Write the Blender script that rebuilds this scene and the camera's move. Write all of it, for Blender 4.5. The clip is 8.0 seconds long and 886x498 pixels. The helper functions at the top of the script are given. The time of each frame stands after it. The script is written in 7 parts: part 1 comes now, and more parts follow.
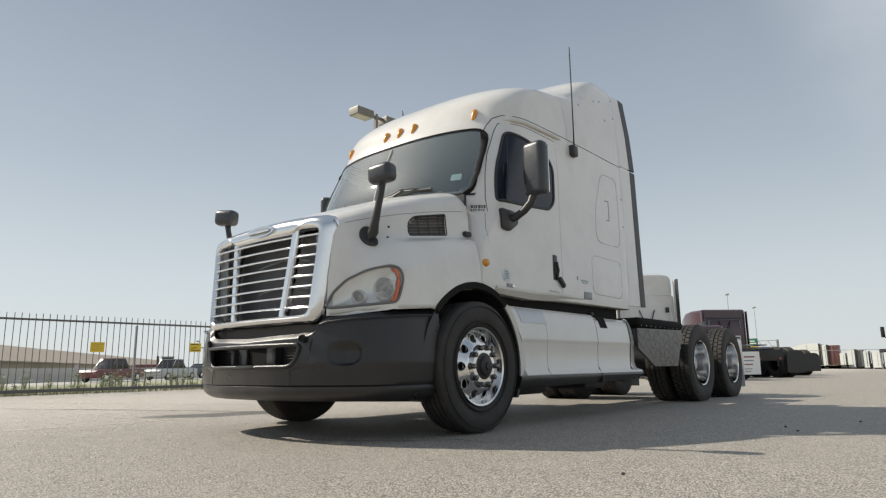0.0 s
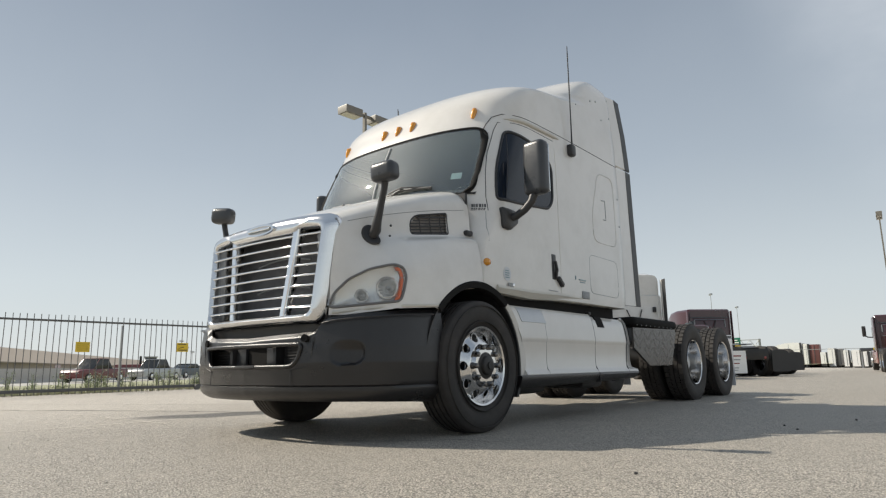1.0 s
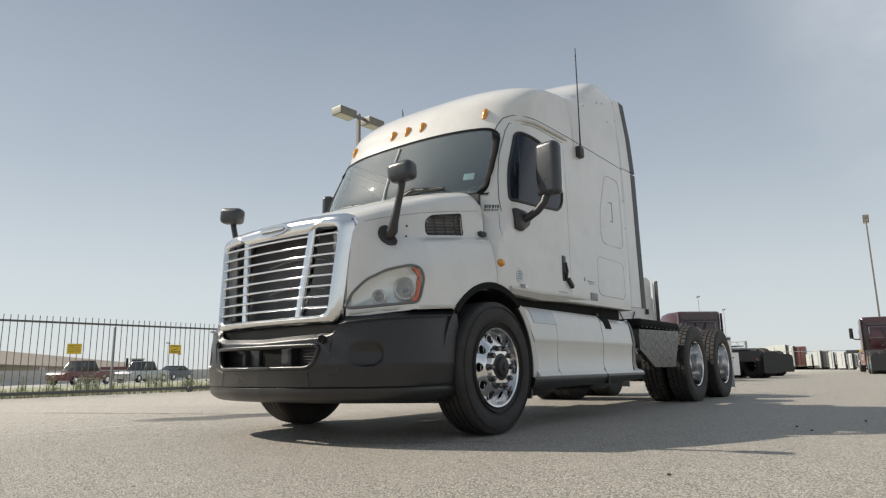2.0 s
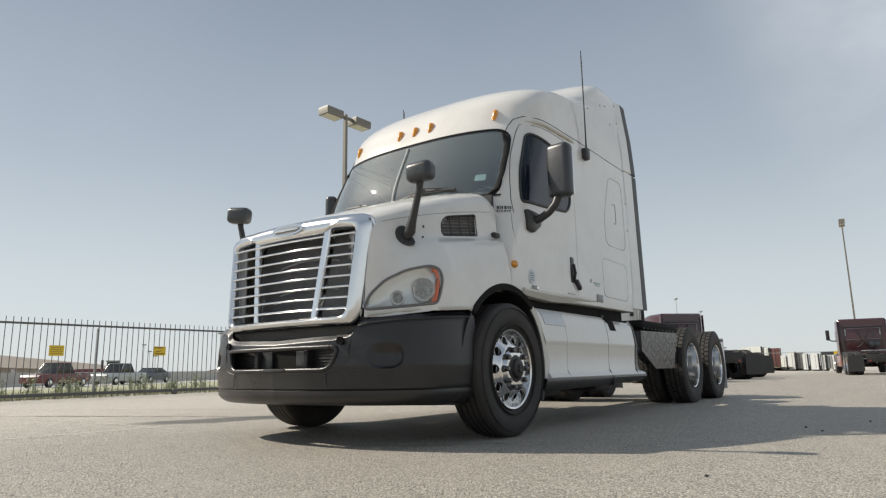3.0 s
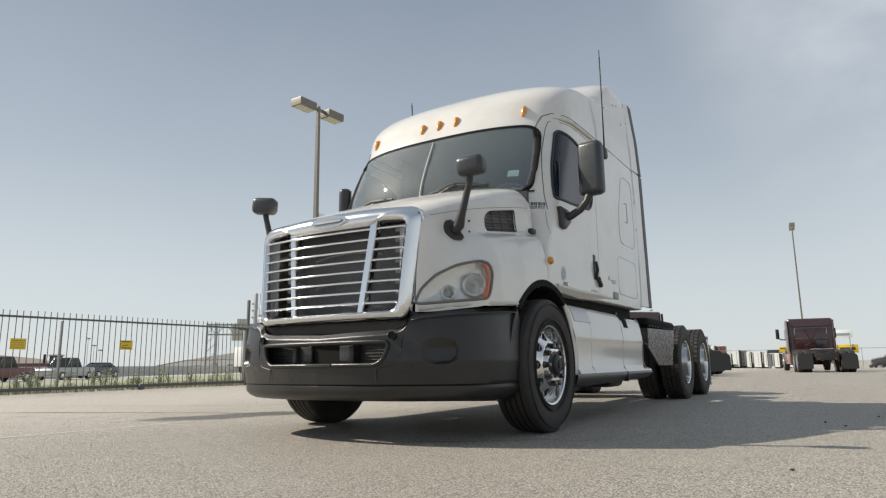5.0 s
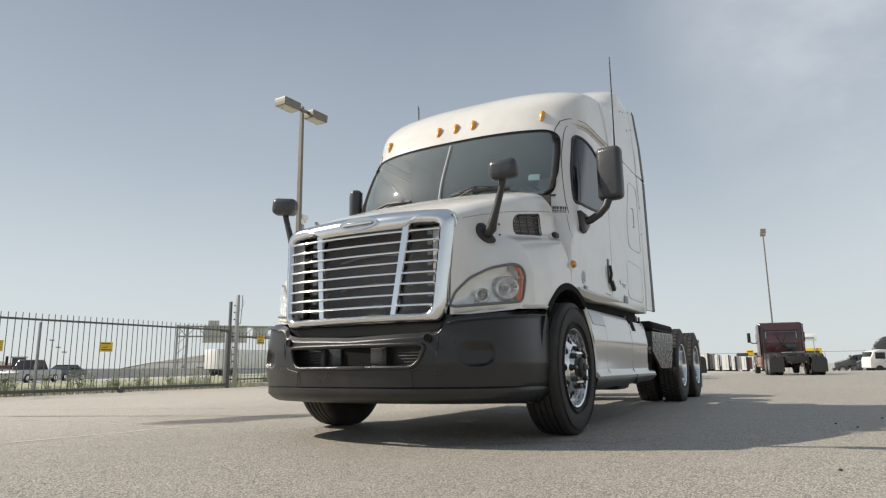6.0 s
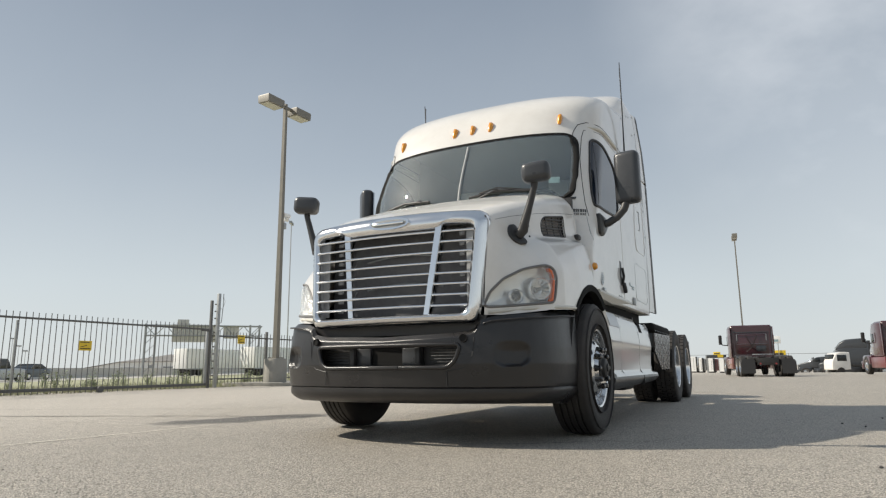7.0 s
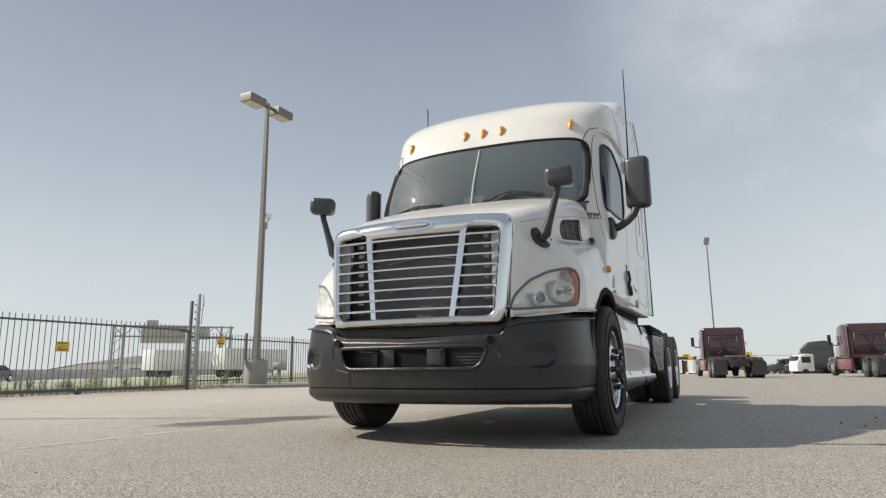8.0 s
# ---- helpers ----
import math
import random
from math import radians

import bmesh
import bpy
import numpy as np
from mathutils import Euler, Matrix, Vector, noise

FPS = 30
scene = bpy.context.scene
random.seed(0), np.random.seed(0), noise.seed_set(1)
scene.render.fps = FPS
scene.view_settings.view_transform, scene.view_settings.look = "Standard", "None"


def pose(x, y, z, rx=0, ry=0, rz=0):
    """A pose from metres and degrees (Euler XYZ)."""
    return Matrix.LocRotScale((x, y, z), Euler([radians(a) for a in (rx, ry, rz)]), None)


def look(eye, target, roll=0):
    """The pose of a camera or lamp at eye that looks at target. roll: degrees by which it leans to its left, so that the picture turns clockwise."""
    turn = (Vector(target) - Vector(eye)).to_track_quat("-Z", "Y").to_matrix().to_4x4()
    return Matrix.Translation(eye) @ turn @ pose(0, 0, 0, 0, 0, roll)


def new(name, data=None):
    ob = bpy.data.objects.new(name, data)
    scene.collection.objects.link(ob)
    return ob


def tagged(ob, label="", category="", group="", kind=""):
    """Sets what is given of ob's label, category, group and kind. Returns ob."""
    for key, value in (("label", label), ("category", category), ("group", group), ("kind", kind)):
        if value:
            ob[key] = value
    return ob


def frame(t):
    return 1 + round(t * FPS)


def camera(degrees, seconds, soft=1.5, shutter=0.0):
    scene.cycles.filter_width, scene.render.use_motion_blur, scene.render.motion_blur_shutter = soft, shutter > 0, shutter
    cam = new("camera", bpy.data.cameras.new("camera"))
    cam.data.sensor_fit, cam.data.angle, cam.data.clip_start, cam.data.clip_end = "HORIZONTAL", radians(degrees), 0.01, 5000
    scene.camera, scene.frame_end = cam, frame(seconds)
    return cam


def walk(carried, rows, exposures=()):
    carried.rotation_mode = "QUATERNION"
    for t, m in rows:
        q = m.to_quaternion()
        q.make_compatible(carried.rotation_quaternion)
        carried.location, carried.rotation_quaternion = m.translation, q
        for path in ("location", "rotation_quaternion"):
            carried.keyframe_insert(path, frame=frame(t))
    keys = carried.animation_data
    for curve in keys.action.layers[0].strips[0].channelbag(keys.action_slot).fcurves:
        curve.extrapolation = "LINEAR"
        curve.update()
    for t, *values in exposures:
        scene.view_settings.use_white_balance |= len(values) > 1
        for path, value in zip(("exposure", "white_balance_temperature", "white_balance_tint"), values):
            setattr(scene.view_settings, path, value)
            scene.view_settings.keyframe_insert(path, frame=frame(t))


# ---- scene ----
cam = camera(69.7, 8.0, soft=1.25)
PATH = [
    (0, (0.269, 0.016, 0.463), (-0.992, 1.524, 0.828), -0.8),
    (0.5, (0.231, -0.006, 0.463), (-1.01, 1.519, 0.828), -0.9),
    (1, (0.163, -0.039, 0.465), (-1.063, 1.498, 0.828), -0.9),
    (1.5, (0.09, -0.084, 0.463), (-1.127, 1.46, 0.828), -0.9),
    (3, (-0.221, -0.267, 0.467), (-1.366, 1.33, 0.84), -1.0),
    (3.5, (-0.331, -0.337, 0.471), (-1.459, 1.272, 0.842), -1.0),
    (4, (-0.455, -0.406, 0.471), (-1.555, 1.223, 0.839), -0.9),
    (4.5, (-0.597, -0.483, 0.471), (-1.66, 1.173, 0.832), -0.8),
    (6, (-1.082, -0.781, 0.477), (-2.034, 0.939, 0.843), -0.7),
    (6.5, (-1.255, -0.878, 0.477), (-2.16, 0.867, 0.844), -0.6),
    (7, (-1.422, -0.984, 0.477), (-2.295, 0.777, 0.844), -0.5),
    (7.5, (-1.583, -1.079, 0.479), (-2.418, 0.701, 0.848), -0.5),
    (8, (-1.719, -1.162, 0.478), (-2.513, 0.636, 0.849), -0.5),
]
walk(cam, [(t, look(eye, target, roll)) for t, eye, target, roll in PATH])

# ---- world, sun, exposure ----
SUN_TO = Vector((-0.698, -0.29, 0.655)).normalized()
SUN_EL = math.asin(SUN_TO.z)
SUN_AZ = math.atan2(SUN_TO.x, SUN_TO.y)

world = bpy.data.worlds.new("hazy_sky")
scene.world = world
world.use_nodes = True
wn, wl = world.node_tree.nodes, world.node_tree.links
sky = wn.new("ShaderNodeTexSky")
sky.sky_type = "NISHITA"
sky.sun_disc = False
sky.sun_elevation, sky.sun_rotation = SUN_EL, SUN_AZ
sky.air_density, sky.dust_density, sky.ozone_density = 1.0, 0.7, 1.0
hsv = wn.new("ShaderNodeHueSaturation")
hsv.inputs["Saturation"].default_value = 0.45
wl.new(sky.outputs[0], hsv.inputs["Color"])
# thin high cloud, stretched along one direction
tc = wn.new("ShaderNodeTexCoord")
mp = wn.new("ShaderNodeMapping")
mp.inputs["Rotation"].default_value = (0.3, 0.9, 0.4)
mp.inputs["Scale"].default_value = (2.2, 5.0, 3.0)
wl.new(tc.outputs["Generated"], mp.inputs["Vector"])
cn = wn.new("ShaderNodeTexNoise")
cn.inputs["Scale"].default_value = 1.1
cn.inputs["Detail"].default_value = 6
cn.inputs["Roughness"].default_value = 0.55
wl.new(mp.outputs[0], cn.inputs["Vector"])
cr = wn.new("ShaderNodeMapRange")
cr.inputs["From Min"].default_value, cr.inputs["From Max"].default_value = 0.42, 0.8
cr.inputs["To Min"].default_value, cr.inputs["To Max"].default_value = 0.16, 0.75
wl.new(cn.outputs["Fac"], cr.inputs["Value"])
cm = wn.new("ShaderNodeMix")
cm.data_type = "RGBA"
# the veil is densest over the far end of the yard
veil = wn.new("ShaderNodeVectorMath")
veil.operation = "DOT_PRODUCT"
veil.inputs[1].default_value = Vector((0.373, 0.80, 0.469)).normalized()
wl.new(tc.outputs["Generated"], veil.inputs[0])
vm = wn.new("ShaderNodeMapRange")
vm.interpolation_type = "SMOOTHSTEP"
vm.inputs["From Min"].default_value, vm.inputs["From Max"].default_value = 0.835, 0.965
vm.inputs["To Min"].default_value = 0.05
wl.new(veil.outputs["Value"], vm.inputs["Value"])
vmul = wn.new("ShaderNodeMath")
vmul.operation = "MULTIPLY"
wl.new(cr.outputs[0], vmul.inputs[0])
wl.new(vm.outputs[0], vmul.inputs[1])
wl.new(vmul.outputs[0], cm.inputs["Factor"])
# pale haze, thickest towards the horizon
sep = wn.new("ShaderNodeSeparateXYZ")
wl.new(tc.outputs["Generated"], sep.inputs[0])
ramp = wn.new("ShaderNodeValToRGB")
HAZE = ((0.0, (3.95, 4.22, 4.28)), (0.12, (3.5, 3.88, 4.06)), (0.3, (2.38, 2.78, 3.2)), (0.55, (1.45, 1.79, 2.26)), (1.0, (1.8, 2.2, 2.7)))
while len(ramp.color_ramp.elements) < len(HAZE):
    ramp.color_ramp.elements.new(0.5)
for el, (at, col) in zip(ramp.color_ramp.elements, HAZE):
    el.position, el.color = at, (*col, 1)
wl.new(sep.outputs["Z"], ramp.inputs["Fac"])
haze = wn.new("ShaderNodeMix")
haze.data_type = "RGBA"
haze.inputs["Factor"].default_value = 0.88
wl.new(hsv.outputs[0], haze.inputs["A"])
wl.new(ramp.outputs["Color"], haze.inputs["B"])
wl.new(haze.outputs["Result"], cm.inputs["A"])
cm.inputs["B"].default_value = (5.9, 6.1, 6.3, 1)
bg = wn["Background"]
bg.inputs["Strength"].default_value = 0.1
wl.new(cm.outputs["Result"], bg.inputs["Color"])

sun = new("sun", bpy.data.lights.new("sun", "SUN"))
sun.data.energy, sun.data.angle, sun.data.color = 3.05, radians(0.6), (1.0, 0.925, 0.80)
sun.matrix_world = look(Vector((0, 0, 40)) + SUN_TO, (0, 0, 40))
scene.view_settings.exposure = 0.7


# ---- materials ----
def mat(name, color, rough=0.5, metal=0.0, var=0.08, scale=6.0, bump=0.0, bscale=300.0, coat=0.0, dirt=None, dirt_amount=0.0, rvar=0.08, dscale=3.0):
    m = bpy.data.materials.new(name)
    m.use_nodes = True
    n, l = m.node_tree.nodes, m.node_tree.links
    b = n["Principled BSDF"]
    co = n.new("ShaderNodeTexCoord")
    no = n.new("ShaderNodeTexNoise")
    no.inputs["Scale"].default_value, no.inputs["Detail"].default_value = scale, 6
    l.new(co.outputs["Object"], no.inputs["Vector"])
    mx = n.new("ShaderNodeMix")
    mx.data_type = "RGBA"
    mx.inputs["A"].default_value = (*[max(0, c * (1 - var)) for c in color], 1)
    mx.inputs["B"].default_value = (*[min(1, c * (1 + var)) for c in color], 1)
    l.new(no.outputs["Fac"], mx.inputs["Factor"])
    out = mx.outputs["Result"]
    if dirt:
        d = n.new("ShaderNodeTexNoise")
        d.inputs["Scale"].default_value, d.inputs["Detail"].default_value, d.inputs["Roughness"].default_value = dscale, 8, 0.65
        l.new(co.outputs["Object"], d.inputs["Vector"])
        r = n.new("ShaderNodeMapRange")
        r.inputs["From Min"].default_value, r.inputs["From Max"].default_value, r.inputs["To Max"].default_value = 0.45, 0.75, dirt_amount
        l.new(d.outputs["Fac"], r.inputs["Value"])
        m2 = n.new("ShaderNodeMix")
        m2.data_type = "RGBA"
        l.new(r.outputs[0], m2.inputs["Factor"])
        l.new(out, m2.inputs["A"])
        m2.inputs["B"].default_value = (*dirt, 1)
        out = m2.outputs["Result"]
    l.new(out, b.inputs["Base Color"])
    b.inputs["Metallic"].default_value = metal
    rr = n.new("ShaderNodeMapRange")
    rr.inputs["To Min"].default_value, rr.inputs["To Max"].default_value = max(0.02, rough - rvar), min(1, rough + rvar)
    l.new(no.outputs["Fac"], rr.inputs["Value"])
    l.new(rr.outputs[0], b.inputs["Roughness"])
    b.inputs["Coat Weight"].default_value = coat
    b.inputs["Coat Roughness"].default_value = 0.06
    if bump:
        bn = n.new("ShaderNodeTexNoise")
        bn.inputs["Scale"].default_value, bn.inputs["Detail"].default_value = bscale, 3
        l.new(co.outputs["Object"], bn.inputs["Vector"])
        bp = n.new("ShaderNodeBump")
        bp.inputs["Strength"].default_value, bp.inputs["Distance"].default_value = bump, 0.004
        l.new(bn.outputs["Fac"], bp.inputs["Height"])
        l.new(bp.outputs[0], b.inputs["Normal"])
    return m


def glass(name, color, rough=0.02, ior=1.45, clear=1.0):
    m = bpy.data.materials.new(name)
    m.use_nodes = True
    b = m.node_tree.nodes["Principled BSDF"]
    b.inputs["Base Color"].default_value = (*color, 1)
    b.inputs["Transmission Weight"].default_value = clear
    b.inputs["Roughness"].default_value = rough
    b.inputs["IOR"].default_value = ior
    return m


WHITE = mat("white_paint", (0.755, 0.728, 0.685), 0.24, 0, 0.03, 2.0, coat=0.6, dirt=(0.42, 0.38, 0.32), dirt_amount=0.22)
WHITE2 = mat("white_fairing_plastic", (0.72, 0.69, 0.64), 0.16, 0, 0.03, 3.0, coat=0.6, dirt=(0.45, 0.41, 0.36), dirt_amount=0.18)
SILL = mat("cream_sill_paint", (0.62, 0.59, 0.52), 0.4, 0, 0.06, 5.0)
SEAM = mat("dark_panel_gap", (0.05, 0.05, 0.05), 0.8)
CHROME = mat("chrome", (0.82, 0.83, 0.84), 0.055, 1.0, 0.04, 5.0, rvar=0.03, dirt=(0.4, 0.38, 0.35), dirt_amount=0.15)
SATIN = mat("dulled_chrome", (0.79, 0.795, 0.805), 0.16, 1.0, 0.05, 4.0, rvar=0.05, dirt=(0.5, 0.48, 0.45), dirt_amount=0.25)
ALLOY = mat("polished_aluminium", (0.74, 0.735, 0.73), 0.13, 1.0, 0.06, 9.0, rvar=0.05, dirt=(0.3, 0.27, 0.24), dirt_amount=0.3, dscale=6)
STEEL = mat("brushed_steel", (0.45, 0.46, 0.47), 0.38, 1.0, 0.1, 12.0)
NUT = mat("dark_chrome", (0.16, 0.155, 0.15), 0.22, 1.0, 0.1, 30)
BUMPER = mat("dark_grey_moulded_plastic", (0.018, 0.0166, 0.0168), 0.3, 0, 0.15, 4.0, bump=0.2, bscale=700, dirt=(0.04, 0.038, 0.036), dirt_amount=0.25)
BUMPER.node_tree.nodes["Principled BSDF"].inputs["Specular IOR Level"].default_value = 0.55
BLACK = mat("black_plastic", (0.032, 0.031, 0.031), 0.42, 0, 0.12, 8.0, bump=0.15, bscale=900)
LIP = mat("matt_black_rubber", (0.022, 0.0215, 0.021), 0.85, 0, 0.1, 12)
LIP.node_tree.nodes["Principled BSDF"].inputs["Specular IOR Level"].default_value = 0.1
# black plastic, the mirror housings' sunlit sheen put into its colour
MIRROR = mat("weathered_mirror_housing", (0.05, 0.052, 0.056), 0.3, 0, 0.15, 8.0, bump=0.15, bscale=900)
RUBBER = mat("black_rubber_seal", (0.026, 0.026, 0.027), 0.5, 0, 0.1, 12)
TYRE = mat("tyre_rubber", (0.03, 0.027, 0.025), 0.72, 0, 0.18, 7.0, bump=0.25, bscale=160, dirt=(0.11, 0.09, 0.075), dirt_amount=0.26, dscale=5)
FRAME = mat("greasy_black_chassis_steel", (0.03, 0.029, 0.028), 0.5, 0.2, 0.2, 9.0, bump=0.3, bscale=60, dirt=(0.07, 0.06, 0.05), dirt_amount=0.4)
FLAP = mat("worn_grey_mudguard_plastic", (0.045, 0.045, 0.045), 0.36, 0, 0.2, 6, dirt=(0.2, 0.19, 0.18), dirt_amount=0.5, dscale=4)
PLATE = mat("worn_tread_plate", (0.05, 0.045, 0.042), 0.24, 0.35, 0.15, 7, dirt=(0.06, 0.055, 0.05), dirt_amount=0.6, dscale=5)
TREADBAR = mat("scuffed_tread_bar", (0.075, 0.069, 0.064), 0.3, 0.4, 0.2, 9)
CABIN = mat("grey_cabin_trim", (0.31, 0.315, 0.31), 0.65, 0, 0.1, 6)
SEATCOVER = mat("pale_plastic_seat_cover", (0.6, 0.6, 0.58), 0.3, 0, 0.2, 5, bump=0.5, bscale=14)
AMBER = mat("amber_lens", (0.75, 0.3, 0.015), 0.18, 0, 0.15, 40, coat=0.8)
ORANGE = mat("orange_reflector", (0.62, 0.12, 0.03), 0.2, 0, 0.15, 40, coat=0.8)
REDLENS = mat("red_lens", (0.24, 0.02, 0.016), 0.2, 0, 0.1, 40, coat=0.8)
LENS = glass("clear_headlight_lens", (0.98, 0.98, 0.96), 0.03, 1.25, 0.92)
WSGLASS = glass("tinted_windscreen_glass", (0.84, 0.94, 0.92), 0.012, 1.85, 0.98)
# a film of road dust scatters the sun on the windscreen
WSGLASS.node_tree.nodes["Principled BSDF"].inputs["Coat Weight"].default_value = 0.16
WSGLASS.node_tree.nodes["Principled BSDF"].inputs["Coat Roughness"].default_value = 0.45
SIDEGLASS = glass("dark_tinted_side_glass", (0.02, 0.03, 0.05), 0.02, 1.4, 0.5)
REFLECTOR = mat("silvered_reflector", (0.9, 0.9, 0.9), 0.14, 0.85, 0.04, 12)
HOUSING = mat("pale_headlight_housing", (0.88, 0.88, 0.87), 0.22, 0.5, 0.05, 12, bump=0.6, bscale=9)
SHADE = mat("headlight_gasket", (0.17, 0.165, 0.16), 0.5, 0, 0.1, 20)
VENTBACK = mat("dusty_vent_screen", (0.3, 0.275, 0.25), 0.7, 0, 0.2, 30)
DUCT = mat("grey_duct_plastic", (0.3, 0.305, 0.31), 0.45, 0, 0.1, 8)
RADIATOR = mat("dark_radiator_core", (0.13, 0.13, 0.135), 0.6, 0.2, 0.3, 30, bump=0.5, bscale=90)
BADGE = mat("dark_badge", (0.1, 0.1, 0.1), 0.35, 0.5, 0.2, 60)
STICKER = mat("pale_blue_sticker", (0.24, 0.34, 0.37), 0.5, 0, 0.2, 60)
LABEL = mat("grey_label", (0.3, 0.31, 0.31), 0.5, 0, 0.3, 60)
MAROON = mat("maroon_paint", (0.05, 0.009, 0.014), 0.3, 0, 0.12, 2.0, coat=0.8, dirt=(0.12, 0.06, 0.055), dirt_amount=0.15)
REDPAINT = mat("faded_red_paint", (0.15, 0.028, 0.03), 0.35, 0, 0.12, 2.0, coat=0.5, dirt=(0.3, 0.2, 0.18), dirt_amount=0.2)
# polished red with its sunlit gloss put into a paler base colour
PINKSKIRT = mat("polished_red_skirt", (0.3, 0.13, 0.115), 0.16, 0.4, 0.2, 3.0, dirt=(0.4, 0.34, 0.31), dirt_amount=0.4)
GREYPAINT = mat("dark_grey_paint", (0.042, 0.045, 0.05), 0.35, 0, 0.12, 2.0, coat=0.5)
BLUEPAINT = mat("dark_blue_grey_paint", (0.05, 0.07, 0.09), 0.3, 0, 0.12, 2.0, coat=0.6)
SILVERPAINT = mat("silver_paint", (0.45, 0.46, 0.47), 0.32, 0.3, 0.1, 2.0, coat=0.5)
DARKGLASS = mat("dark_window", (0.015, 0.018, 0.02), 0.08, 0, 0.1, 3)
FENCE = mat("black_fence_steel", (0.11, 0.11, 0.108), 0.55, 0.1, 0.2, 20, dirt=(0.1, 0.07, 0.05), dirt_amount=0.3)
GALV = mat("galvanised_steel", (0.36, 0.37, 0.37), 0.5, 0.6, 0.15, 10)
POLE = mat("bronze_painted_pole", (0.2, 0.185, 0.155), 0.5, 0.1, 0.15, 5)
LAMPGLASS = mat("lamp_glass", (0.55, 0.53, 0.48), 0.25, 0, 0.1, 10)
CONCRETE = mat("weathered_concrete", (0.33, 0.315, 0.28), 0.85, 0, 0.25, 3, bump=0.6, bscale=80, dirt=(0.17, 0.15, 0.13), dirt_amount=0.5)
YELLOW = mat("yellow_sign", (0.72, 0.5, 0.03), 0.45, 0, 0.12, 12)
SIGNGREEN = mat("green_road_sign", (0.02, 0.16, 0.1), 0.5, 0, 0.1, 3)
SIGNBACK = mat("pale_sign_back", (0.62, 0.6, 0.55), 0.6, 0, 0.1, 1.5)
SIGNINK = mat("dark_sign_print", (0.06, 0.05, 0.03), 0.6)
TANWALL = mat("tan_warehouse_wall", (0.36, 0.31, 0.255), 0.85, 0, 0.15, 0.05)
ROOFGREY = mat("grey_metal_roof", (0.27, 0.255, 0.235), 0.6, 0.1, 0.12, 0.1)
BROWNROOF = mat("brown_metal_roof", (0.28, 0.235, 0.19), 0.7, 0, 0.12, 0.1)
TRAILER = mat("white_trailer_panel", (0.88, 0.875, 0.85), 0.4, 0, 0.04, 0.6, dirt=(0.5, 0.48, 0.45), dirt_amount=0.25, dscale=0.8)
HWALL = mat("highway_barrier_concrete", (0.5, 0.48, 0.44), 0.9, 0, 0.12, 0.4)
LEAF = mat("dusty_weed_leaf", (0.25, 0.28, 0.17), 0.7, 0, 0.35, 4)
GRASS = mat("dry_grass", (0.34, 0.34, 0.215), 0.85, 0, 0.35, 1.5)


